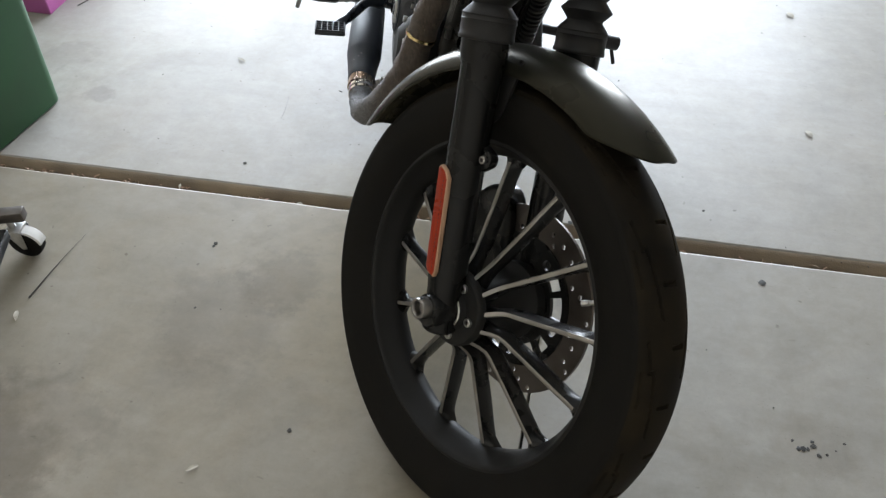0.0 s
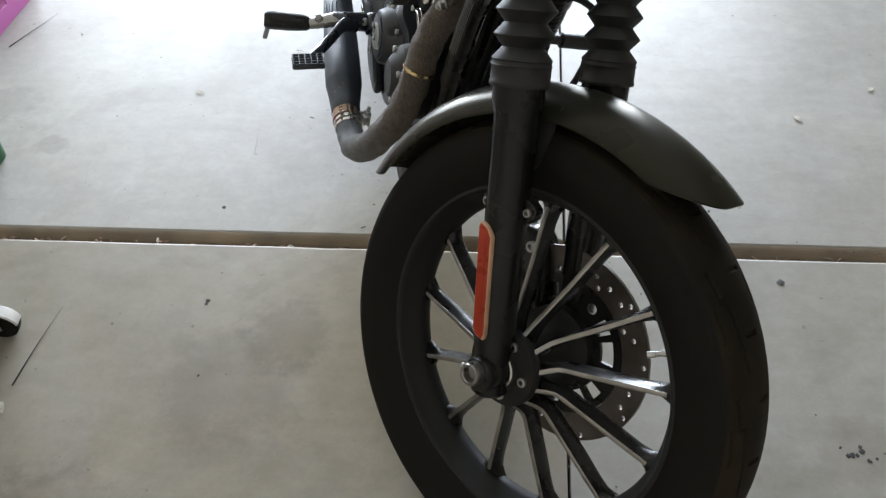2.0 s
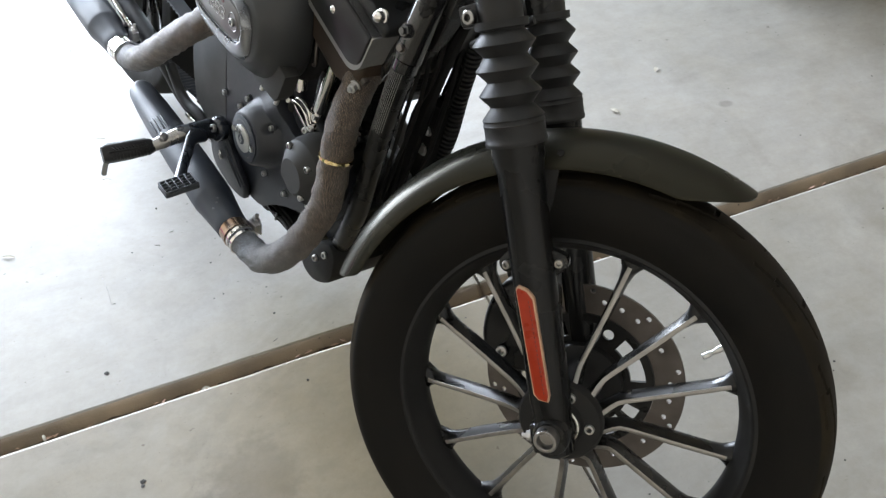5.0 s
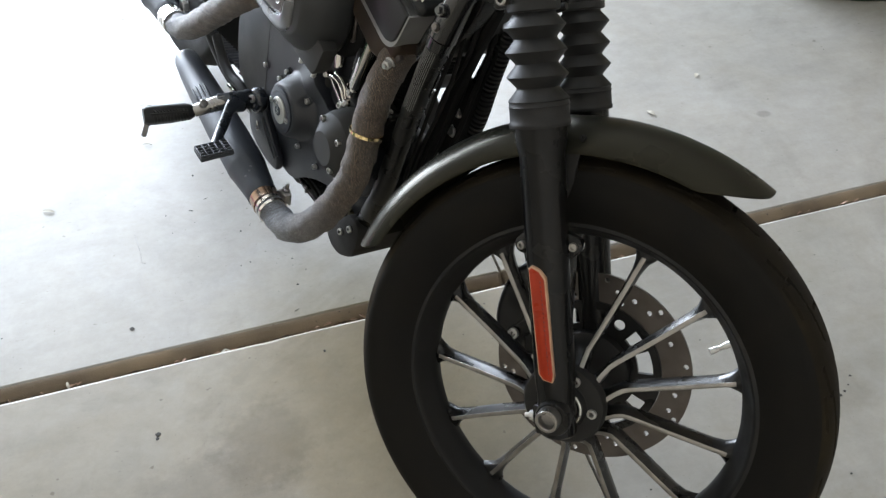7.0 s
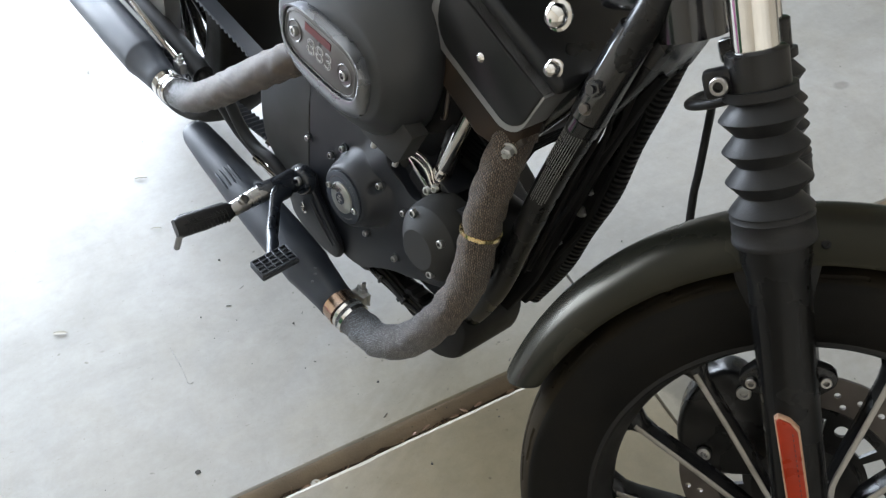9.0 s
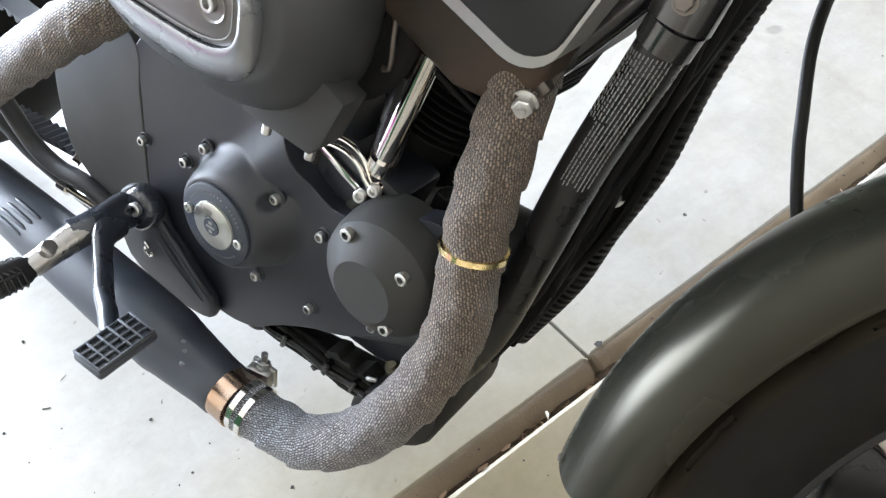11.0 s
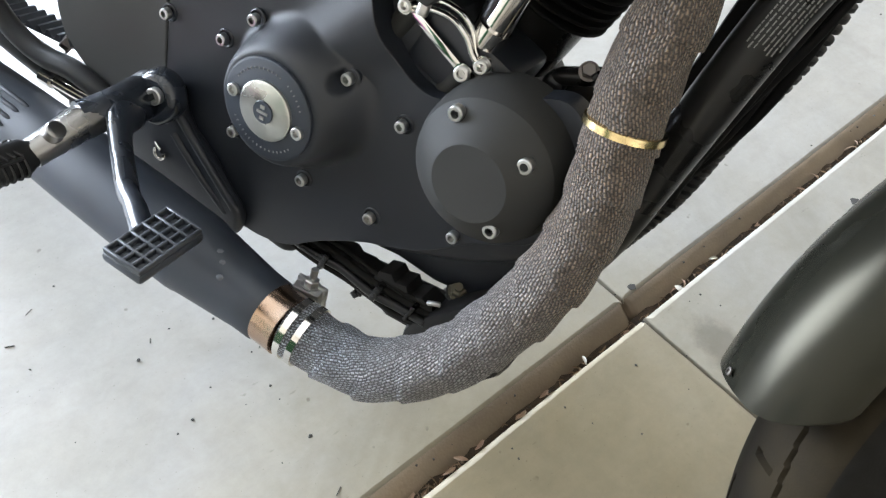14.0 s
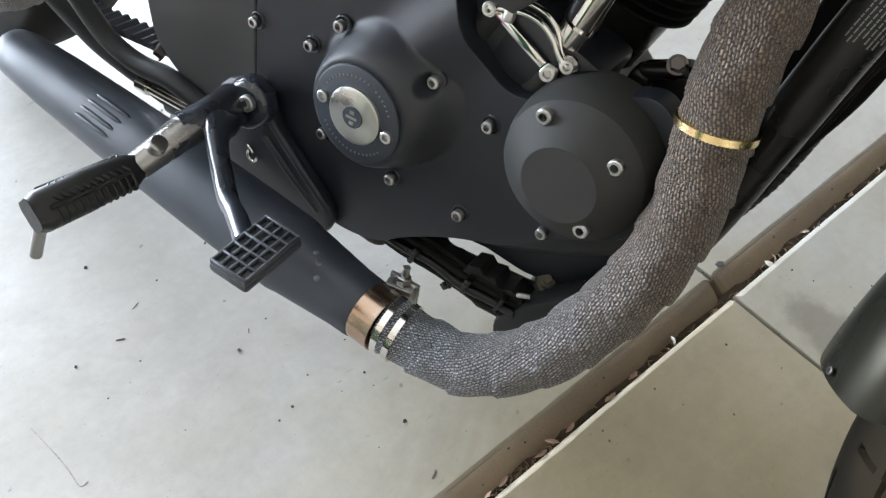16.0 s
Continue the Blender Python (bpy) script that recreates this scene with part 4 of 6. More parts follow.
# corrugated conduit strapped along the left down tube
CONDUIT = [(0.064, -0.225, 0.680), (0.045, -0.212, 0.590), (0.028, -0.206, 0.510), (0.018, -0.204, 0.430), (-0.004, -0.203, 0.350), (-0.022, -0.203, 0.275), (-0.060, -0.203, 0.180)]
bm = bmesh.new()
tube(bm, curve_points(CONDUIT, 110), lambda s, t, a: 0.0118 + 0.0022 * (1 if (s / 0.0085) % 1.0 < 0.55 else -1), 18)
part("conduit", bm, M_BOOT, bike, "black corrugated cable conduit", sharp=30)
bm = bmesh.new()                                          # oil filter between the down tubes
lathe(bm, [(0.0, -0.05), (0.034, -0.05), (0.038, -0.044), (0.038, 0.044), (0.034, 0.050), (0.0, 0.050)], 40, "X", at=(-0.078, -0.250, 0.318))
part("oil_filter", bm, M_CAST, bike, "black oil filter canister")
bm = bmesh.new()                                          # dark gusset below the steering head
prism(bm, [(0.030, 0.560), (0.068, 0.640), (0.098, 0.730), (0.060, 0.740), (0.030, 0.640)], -0.296, -0.205, "XZ", bevel=0.004)
part("gusset", bm, M_BLACK, bike)
bm = bmesh.new()                                          # electrics tray and wiring between the tubes
prism(bm, [(-0.085, 0.190), (-0.048, 0.190), (-0.014, 0.290), (0.014, 0.400), (0.028, 0.488), (-0.030, 0.488), (-0.045, 0.400), (-0.070, 0.290)], -0.236, -0.206, "XZ", bevel=0.004)
tray = part("wiring_tray", bm, M_FIN, bike)
bm = bmesh.new()                                          # added black panel that stands in for the dark space between the down tubes
prism(bm, [(-0.085, 0.190), (-0.040, 0.272), (-0.018, 0.370), (0.003, 0.470), (0.029, 0.570), (0.046, 0.640), (0.074, 0.640), (0.048, 0.560), (0.022, 0.470), (0.002, 0.370), (-0.021, 0.272), (-0.052, 0.190)], -0.268, -0.254, "XZ", bevel=0.003)
part("wiring_shield", bm, M_FIN, bike, "black infill panel added for the dark space between the down tubes")
for k in range(7):
    bm = bmesh.new()
    q = random.Random(k)
    tube(bm, curve_points([(0.050 + q.uniform(-0.012, 0.006), -0.300 + 0.013 * k, 0.660), (0.034 + q.uniform(-0.01, 0.01), -0.304 + 0.014 * k, 0.560), (0.022 + q.uniform(-0.012, 0.012), -0.302 + 0.013 * k, 0.480),
                           (0.006 + q.uniform(-0.01, 0.01), -0.300 + 0.012 * k, 0.390), (-0.02 + q.uniform(-0.01, 0.01), -0.296 + 0.011 * k, 0.310)], 8), q.uniform(0.0022, 0.0045), 10)
    part("cable", bm, M_FIN, tray)
hex_bolt(tray, (0.002, -0.236, 0.405), (0.2, -1, 0.2), 0.008, 0.007)
hex_bolt(tray, (-0.020, -0.236, 0.340), (0.2, -1, 0.2), 0.007, 0.006)
hex_bolt(tray, (0.006, -0.236, 0.440), (0.2, -1, 0.2), 0.006, 0.008)
MOUNT_BOLTS = ((-0.118, -0.337, 0.134), (-0.090, -0.337, 0.160))
bm = bmesh.new()
out = smooth_outline([(-0.066, 0.172), (-0.072, 0.112), (-0.118, 0.078), (-0.158, 0.082), (-0.168, 0.108), (-0.135, 0.152), (-0.095, 0.184)], 4)
prism(bm, out, -0.338, -0.215, "XZ", bevel=0.008, segs=2)
plate = part("front_mount_plate", bm, M_CAST, bike)
for p in MOUNT_BOLTS:
    cap_screw(plate, p, (0.1, -1, 0.1), 0.0060, 0.006, M_STEEL)

bm = bmesh.new()                                          # lower engine mount ahead of the sump
prism(bm, [(-0.300, 0.120), (-0.255, 0.118), (-0.190, 0.126), (-0.130, 0.132), (-0.120, 0.102), (-0.190, 0.094), (-0.290, 0.102)], -0.306, -0.284, "XZ", bevel=0.006, segs=2)
box(bm, (0.092, 0.050, 0.046), (-0.340, -0.314, 0.132), Matrix.Rotation(radians(8), 3, "Y"), bevel=0.018, segs=4)
sump = part("oil_line_block", bm, M_CAST, bike, "black oil line block below the crankcase")
bm = bmesh.new()                                          # ragged bracket along the lower frame tube, with its hoses, clips and nut
prism(bm, [(-0.330, 0.150), (-0.300, 0.141), (-0.262, 0.139), (-0.246, 0.141), (-0.240, 0.136), (-0.226, 0.138), (-0.214, 0.133), (-0.208, 0.146), (-0.196, 0.150), (-0.190, 0.144), (-0.179, 0.147),
           (-0.174, 0.138), (-0.162, 0.144), (-0.150, 0.139), (-0.140, 0.128), (-0.146, 0.108), (-0.153, 0.105), (-0.191, 0.103), (-0.197, 0.106), (-0.220, 0.109), (-0.267, 0.1165), (-0.307, 0.1176), (-0.335, 0.124)], -0.330, -0.304, "XZ", bevel=0.0025, segs=2)
rail = part("rail_bracket", bm, M_CAST, bike, "black ragged bracket along the lower frame rail", sharp=30)
for k, (r, dz, dy) in enumerate(((0.0042, 0.0, 0.0), (0.0034, 0.010, 0.002), (0.0030, -0.009, 0.002), (0.0026, 0.018, 0.006))):
    q = random.Random(40 + k)
    bm = bmesh.new()
    tube(bm, curve_points([(x, -0.333 + dy + q.uniform(-0.002, 0.002), z + dz * u + q.uniform(-0.002, 0.002)) for x, z, u in ((-0.318, 0.132, 0.6), (-0.280, 0.130, 1), (-0.245, 0.126, 1), (-0.210, 0.124, 0.9), (-0.180, 0.122, 0.9), (-0.150, 0.124, 0.7))], 6), r, 12)
    part("hose", bm, M_BLACK if k == 0 else M_RUBBER, rail)
for x, z, w in ((-0.262, 0.128, 0.006), (-0.203, 0.128, 0.007), (-0.166, 0.128, 0.005)):
    bm = bmesh.new()
    box(bm, (w, 0.010, 0.022), (x, -0.334, z), Matrix.Rotation(radians(18), 3, "Y"), bevel=0.002)
    part("hose_clip", bm, M_BLACK, rail)
bm = bmesh.new()                                          # torn cable tie end that hangs below the rail
box(bm, (0.0075, 0.004, 0.0075), (-0.2305, -0.322, 0.0985), Matrix.Rotation(radians(35), 3, "Y"), bevel=0.001)
box(bm, (0.0035, 0.003, 0.0090), (-0.2265, -0.322, 0.1030), Matrix.Rotation(radians(-25), 3, "Y"), bevel=0.001)
part("tie_end", bm, M_BLACK, rail)
bm = bmesh.new()
tube(bm, curve_points([(-0.154, -0.330, 0.144), (-0.149, -0.332, 0.148), (-0.143, -0.330, 0.149)], 5), 0.0024, 14)
part("line_end", bm, M_STEEL, rail, "bright bent line end")
bm = bmesh.new()
lathe(bm, [(0.0, 0.0), (0.0125, 0.0), (0.0125, 0.0022), (0.0, 0.0022)], 28, "Z")
part("washer", bm, M_CAST, rail, "dull steel washer", Matrix.Translation((-0.1385, -0.303, 0.150)) @ axis_turn((0.1, -0.75, 1)).to_4x4())
hex_bolt(rail, (-0.1388, -0.3055, 0.1530), (0.1, -0.75, 1), 0.0078, 0.0075, M_NUT, stud=0.006)
# ---------------------------------------------------------------- engine
bm = bmesh.new()
out = smooth_outline([(-0.46, 0.38), (-0.30, 0.42), (-0.205, 0.40), (-0.180, 0.362), (-0.145, 0.325), (-0.085, 0.300), (-0.060, 0.265), (-0.10, 0.22), (-0.20, 0.172), (-0.34, 0.135), (-0.46, 0.14), (-0.54, 0.20), (-0.55, 0.30)], 5)
prism(bm, out, -0.330, -0.170, "XZ", bevel=0.012, segs=3)
prism(bm, [(-0.09, 0.30), (-0.09, 0.195), (-0.122, 0.150), (-0.165, 0.145), (-0.205, 0.149), (-0.26, 0.143), (-0.33, 0.133), (-0.46, 0.140), (-0.48, 0.30)], -0.308, -0.165, "XZ", bevel=0.012, segs=2)
part("crankcase", bm, M_WRINKLE, bike, "black wrinkle-finished engine crankcase")


def blob(x, z, cx, cz, r, h, p=2.0):
    d = math.hypot(x - cx, z - cz) / r
    return h * math.exp(-d ** p)


COVER_SCREWS = ((-0.450, -0.348, 0.2955), (-0.3875, -0.348, 0.2992), (-0.356, -0.350, 0.3305), (-0.2590, -0.355, 0.3250), (-0.2095, -0.348, 0.3055),
                (-0.2905, -0.348, 0.2105), (-0.2190, -0.348, 0.2110), (-0.1445, -0.345, 0.2345), (-0.368, -0.348, 0.220))


def cover_height(x, z):
    h = 0.346
    d = math.hypot(x + 0.311, z - 0.281)
    fall = 0.020 + 0.020 * max(0.0, ((x + 0.311) * 0.77 + (z - 0.281) * 0.64) / max(d, 1e-6)) ** 1.5      # the boss runs out gently towards the upper front
    h += 0.034 * (1.0 if d < 0.045 else 0.5 + 0.5 * math.cos(math.pi * min(1.0, (d - 0.045) / fall)))
    ax, az, bx, bz = -0.305, 0.310, -0.225, 0.405          # ridge from the timer boss to the upper front
    t = max(0.0, min(1.0, ((x - ax) * (bx - ax) + (z - az) * (bz - az)) / ((bx - ax) ** 2 + (bz - az) ** 2)))
    d = math.hypot(x - ax - t * (bx - ax), z - az - t * (bz - az))
    if d < 0.046:
        h = max(h, 0.346 + 0.011 * (0.5 + 0.5 * math.cos(math.pi * d / 0.046)))
    for sx, sy, sz in COVER_SCREWS:                        # each screw sits in a pocket of its own
        d = math.hypot(x - sx, z - sz)
        if d < 0.0112 and h > -sy:
            h = -sy + (h + sy) * max(0.0, min(1.0, (d - 0.0062) / 0.0050))
    return h


bm = bmesh.new()
out = smooth_outline([(-0.452, 0.400), (-0.405, 0.430), (-0.335, 0.435), (-0.268, 0.412), (-0.238, 0.362), (-0.200, 0.338), (-0.155, 0.352), (-0.095, 0.380), (-0.064, 0.345), (-0.062, 0.300),
                      (-0.085, 0.262), (-0.125, 0.238), (-0.170, 0.203), (-0.222, 0.180), (-0.265, 0.155), (-0.300, 0.130), (-0.345, 0.122), (-0.400, 0.135), (-0.445, 0.175), (-0.4515, 0.215), (-0.452, 0.255), (-0.452, 0.300), (-0.452, 0.350)], 10)
dome(bm, out, cover_height, 0.325, 110, 0.0016)
cover = part("cam_cover", bm, M_WRINKLE, bike, "black textured cam cover with bright bolts", sharp=50)
for x, y, z in COVER_SCREWS:
    bm = bmesh.new()                                      # spot-faced pocket rim below the screw
    lathe(bm, [(0.0064, -0.0004), (0.0072, 0.0004), (0.0082, -0.0004), (0.0082, -0.004), (0.0064, -0.004)], 24, "Z", closed=True)
    part("screw_seat", bm, M_WRINKLE, cover, "", Matrix.Translation((x, y + 0.001, z)) @ axis_turn((0, -1, 0)).to_4x4())
    cap_screw(cover, (x, y, z), (0, -1, 0), 0.0048, 0.0062)
bm = bmesh.new()
lathe(bm, [(0.0, -0.0040), (0.0405, -0.0040), (0.0425, -0.0030), (0.0430, 0.004)], 72, "Y", at=(-0.311, -0.3795, 0.281))
timer = part("timer_cover", bm, M_MUFFLER, bike, "round dark badge plate with a brushed silver centre")
bm = bmesh.new()
lathe(bm, [(0.0, -0.0030), (0.0225, -0.0030), (0.0250, -0.0018), (0.0255, 0.002)], 64, "Y", at=(-0.311, -0.3838, 0.281))
part("badge", bm, M_MACHINED, timer, "brushed silver disc")
bm = bmesh.new()
lathe(bm, [(0.0, -0.0012), (0.0092, -0.0012), (0.0098, 0.001)], 32, "Y", at=(-0.311, -0.3870, 0.281))
part("badge_centre", bm, M_MUFFLER, timer)
bm = bmesh.new()
for dx, dz, w, h in ((0, 0, 0.0105, 0.0022), (0, 0.0048, 0.0040, 0.0030), (0, -0.0048, 0.0040, 0.0030)):
    box(bm, (w, 0.0008, h), (-0.311 + dx, -0.3884, 0.281 + dz))
part("badge_mark", bm, M_MACHINED, timer, smooth=False)
bm = bmesh.new()
for lo, hi, n in ((25, 150, 19), (212, 318, 16)):
    for k in range(n):
        if (lo, k) == (25, 6):
            continue
        a = radians(lo + (hi - lo) * k / (n - 1))
        c = (-0.311 + 0.0345 * math.cos(a), -0.3837, 0.281 + 0.0345 * math.sin(a))
        box(bm, (0.0009, 0.0006, 0.0017), c, Matrix.Rotation(-a + math.pi / 2, 3, "Y"))
tagged(part("badge_print", bm, M_INK, timer, smooth=False), "pale unreadable ring of print", kind="stuff")
for s in (-1, 1):
    cap_screw(timer, (-0.311 + s * 0.0325, -0.3835, 0.281 + s * -0.004), (0, -1, 0), 0.0050, 0.0035)

bm = bmesh.new()
out = smooth_outline([(-0.4528, 0.400), (-0.4526, 0.350), (-0.4526, 0.300), (-0.4526, 0.255), (-0.4526, 0.215), (-0.490, 0.184), (-0.528, 0.186), (-0.566, 0.206), (-0.588, 0.240), (-0.592, 0.330), (-0.560, 0.392), (-0.500, 0.420)], 6)
dome(bm, out, lambda x, z: 0.3465 + blob(x, z, -0.53, 0.285, 0.05, 0.003), 0.315, 18, 0.0016)
sprocket = part("sprocket_cover", bm, M_SPROCKET, bike, "black textured drive sprocket cover", sharp=50)
hex_bolt(sprocket, (-0.592, -0.330, 0.196), (-0.6, -0.5, 0.6), 0.0075, 0.010, M_ROTOR)

bm = bmesh.new()                                          # primary drive case on the engine's other side, mostly hidden, added to shade the floor
prism(bm, smooth_outline([(-0.16, 0.20), (-0.15, 0.25), (-0.21, 0.30), (-0.30, 0.345), (-0.48, 0.365), (-0.58, 0.33), (-0.61, 0.26), (-0.57, 0.19), (-0.44, 0.155), (-0.26, 0.155)], 4), -0.170, -0.088, "XZ", bevel=0.015, segs=3)
part("primary_case", bm, M_CAST, bike, "black primary drive case, mostly hidden, added for its shadow")

# round cover at the front of the gear case
bm = bmesh.new()
lathe(bm, [(0.061, -0.325), (0.061, -0.346), (0.0585, -0.362), (0.055, -0.372), (0.050, -0.3775), (0.0305, -0.3925), (0.0290, -0.3933), (0.0, -0.3933)], 72, "Y", at=(-0.129, 0, 0.316))
nose = part("nose_cover", bm, M_NOSE, bike, "round charcoal black cover with a flat face", sharp=22)
for x, y, z in ((-0.156, -0.3785, 0.3555), (-0.0975, -0.3795, 0.3440), (-0.1046, -0.3835, 0.2868)):
    cap_screw(nose, (x, y, z), (0, -1, 0), 0.0055, 0.0070)

bm = bmesh.new()                                          # small casting and bolt behind the round cover
box(bm, (0.040, 0.020, 0.012), (-0.110, -0.284, 0.374), Matrix.Rotation(radians(-24), 3, "Y"), bevel=0.005, segs=3)
box(bm, (0.018, 0.022, 0.050), (-0.130, -0.284, 0.345), Matrix.Rotation(radians(15), 3, "Y"), bevel=0.006, segs=3)
stay = part("case_bracket", bm, M_BLACK, bike, "black cast bracket above the round cover")
hex_bolt(stay, (-0.1030, -0.2905, 0.3830), (0.1, -0.8, 0.7), 0.0060, 0.006, M_ROTOR)

# cylinders with fins, heads, rocker boxes
def cylinder(base, lean_deg):
    turn = Matrix.Rotation(radians(lean_deg), 4, "Y")
    at = Matrix.Translation(base) @ turn
    bm = bmesh.new()
    tube(bm, [(0, 0, -0.01), (0, 0, 0.17)], 0.049, 40)
    barrel = part("cylinder", bm, M_BLACK, bike, "black finned engine cylinder", at)
    bm = bmesh.new()
    lathe(bm, [(0.050, 0), (0.0580, 0.0006), (0.0592, 0.002), (0.0580, 0.0034), (0.050, 0.004)], 48, "Z", closed=True)
    repeat(part("fin", bm, M_FIN, barrel), [Matrix.Translation((0, 0, 0.045 + 0.0082 * k)) for k in range(11)])
    bm = bmesh.new()
    out = smooth_outline([(-0.085, -0.096), (0.0, -0.104), (0.085, -0.096), (0.092, 0.0), (0.085, 0.070), (0.0, 0.080), (-0.085, 0.070), (-0.092, 0.0)], 5)
    prism(bm, out, 0, 0.0045, "XY", bevel=0.0012, segs=1)
    bm.transform(Matrix.Diagonal((0.80, 0.86, 1, 1)))
    repeat(part("head_fin", bm, M_FIN, barrel), [Matrix.Translation((0, 0, 0.131 + 0.0082 * k)) for k in range(5)])
    bm = bmesh.new()
    prism(bm, [(a * 0.70, b * 0.76) for a, b in out], 0.130, 0.198, "XY")
    prism(bm, [(-0.094, 0.232), (0.079, 0.232), (0.082, 0.206), (0.079, 0.182), (0.058, 0.162), (0.030, 0.150), (-0.055, 0.155), (-0.086, 0.180)], -0.112, 0.080, "XZ", bevel=0.009, segs=3)
    part("cylinder_head", bm, M_HEAD, barrel, "heat-browned black cylinder head")
    def side_view(low, front):
        r0 = 0.034 - low * 0.4
        pts = [(-0.105 + low, 0.286), (-0.105 + low, 0.2035 + low + 0.045)]
        for cx, r, a0 in ((-0.105 + low + 0.045, 0.045, 180), (0.0822 - front - r0, r0, 270)):
            pts += [(cx + r * math.cos(radians(a0 + 15 * k)), 0.2035 + low + r + r * math.sin(radians(a0 + 15 * k))) for k in range(7)]
        return pts + [(0.0822 - front, 0.286)]
    bm = bmesh.new()
    prism(bm, side_view(0.0, 0.0), -0.1205, 0.083, "XZ", bevel=0.0012)
    part("rocker_base", bm, M_ALU, barrel, "dull silver aluminium rocker box base")
    bm = bmesh.new()
    prism(bm, side_view(0.0105, 0.0030), -0.1235, 0.086, "XZ", bevel=0.0030, segs=3)
    box(bm, (0.190, 0.190, 0.022), (-0.008, -0.014, 0.296), bevel=0.009, segs=3)
    part("rocker_cover", bm, M_ROCKER, barrel, "satin black rocker cover")
    return barrel


cylinder((-0.190, MID - 0.002, 0.370), 22.5)
cylinder((-0.330, MID - 0.002, 0.370), -22.5)

for p, r in (((-0.024, -0.335, 0.685), 0.013), ((-0.014, -0.335, 0.629), 0.0085), ((-0.104, -0.345, 0.603), 0.007)):
    bm = bmesh.new()
    lathe(bm, [(r * 1.25, 0.0), (r * 1.25, 0.003), (r, 0.004), (r, 0.010), (r * 0.8, 0.014), (r * 0.4, 0.016), (0.0, 0.0165)], 24, "Z")
    part("head_bolt", bm, M_CHROME, bike, "chromed acorn bolt", Matrix.Translation(p) @ axis_turn((0.1, -1, 0.2)).to_4x4())
# pushrod tubes and their keeper
for a, b, r, mat in (((-0.137, -0.322, 0.505), (-0.172, -0.322, 0.392), 0.0105, M_CHROME), ((-0.155, -0.318, 0.480), (-0.185, -0.318, 0.340), 0.0135, M_BLACK),
                     ((-0.245, -0.318, 0.500), (-0.228, -0.318, 0.370), 0.0105, M_CHROME)):
    bm = bmesh.new()
    tube(bm, [a, b], r, 28)
    part("pushrod_tube", bm, mat, bike, "chromed pushrod tube" if mat is M_CHROME else "")
bm = bmesh.new()                                          # tappet keeper: a straight strap and two bent wires that meet at one bolt
box(bm, (0.062, 0.0035, 0.0075), (-0.2055, -0.336, 0.3755), Matrix.Rotation(radians(27), 3, "Y"), bevel=0.0012)
for o, y in ((0.0, -0.339), (0.0055, -0.334)):
    tube(bm, curve_points([(-0.233, y, 0.391), (-0.214, y, 0.396 + o), (-0.196, y, 0.396 + o), (-0.182, y, 0.388 + o), (-0.174, y, 0.378), (-0.166, y, 0.372)], 8), 0.0025, 12)
tube(bm, [(-0.233, -0.330, 0.391), (-0.233, -0.343, 0.391)], 0.0058, 20)
tube(bm, [(-0.178, -0.322, 0.362), (-0.178, -0.339, 0.362)], 0.0072, 24)
tube(bm, [(-0.166, -0.322, 0.372), (-0.166, -0.336, 0.372)], 0.0076, 24)
keeper = part("tappet_keeper", bm, M_CHROME, bike, "bright steel tappet keeper clip")
cap_screw(keeper, (-0.178, -0.339, 0.362), (0.2, -1, 0.2), 0.0056, 0.005)
cap_screw(keeper, (-0.233, -0.342, 0.391), (0.1, -1, 0.3), 0.0048, 0.003)
cap_screw(keeper, (-0.166, -0.336, 0.372), (0.2, -1, 0.2), 0.0050, 0.006)
bm = bmesh.new()
tube(bm, [(-0.170, -0.322, 0.398), (-0.1745, -0.322, 0.384)], 0.0132, 28)
part("pushrod_seal", bm, M_CHROME, bike)
bm = bmesh.new()
box(bm, (0.080, 0.060, 0.055), (-0.185, -0.302, 0.362), Matrix.Rotation(radians(20), 3, "Y"), bevel=0.007)
part("tappet_block", bm, M_WRINKLE, bike, "black tappet guide block")
for a, b, r in (((-0.2325, -0.331, 0.3885), (-0.2600, -0.322, 0.332), 0.0088), ((-0.180, -0.326, 0.361), (-0.200, -0.324, 0.325), 0.0085)):
    bm = bmesh.new()
    tube(bm, [a, b], r, 28)
    part("tappet_guide", bm, M_NOSE, bike, "black turned tappet guide")

# ---------------------------------------------------------------- air cleaner
def superellipse(a, b, n=64, p=2.6):
    out = []
    for k in range(n):
        t = 2 * math.pi * k / n
        c, s = math.cos(t), math.sin(t)
        out.append((a * math.copysign(abs(c) ** (2 / p), c), b * math.copysign(abs(s) ** (2 / p), s)))
    return out


def loft(bm, sections, cx, cz, turn=0.0, n=64):
    """Ovals (half length, half height, y, power, rise, shift ahead) joined one after another; both ends are closed."""
    ca, sa = math.cos(turn), math.sin(turn)
    rows = []
    for a, b, y, p, dz, *more in sections:
        dx = more[0] if more else 0.0
        rows.append([bm.verts.new((cx + ca * (x + dx) - sa * z, y, cz + dz + sa * (x + dx) + ca * z)) for x, z in superellipse(a, b, n, p)])
    for r, q in zip(rows, rows[1:]):
        for k in range(n):
            bm.faces.new((r[k], r[(k + 1) % n], q[(k + 1) % n], q[k]))
    bm.faces.new(rows[0])
    bm.faces.new(rows[-1][::-1])
    return bm


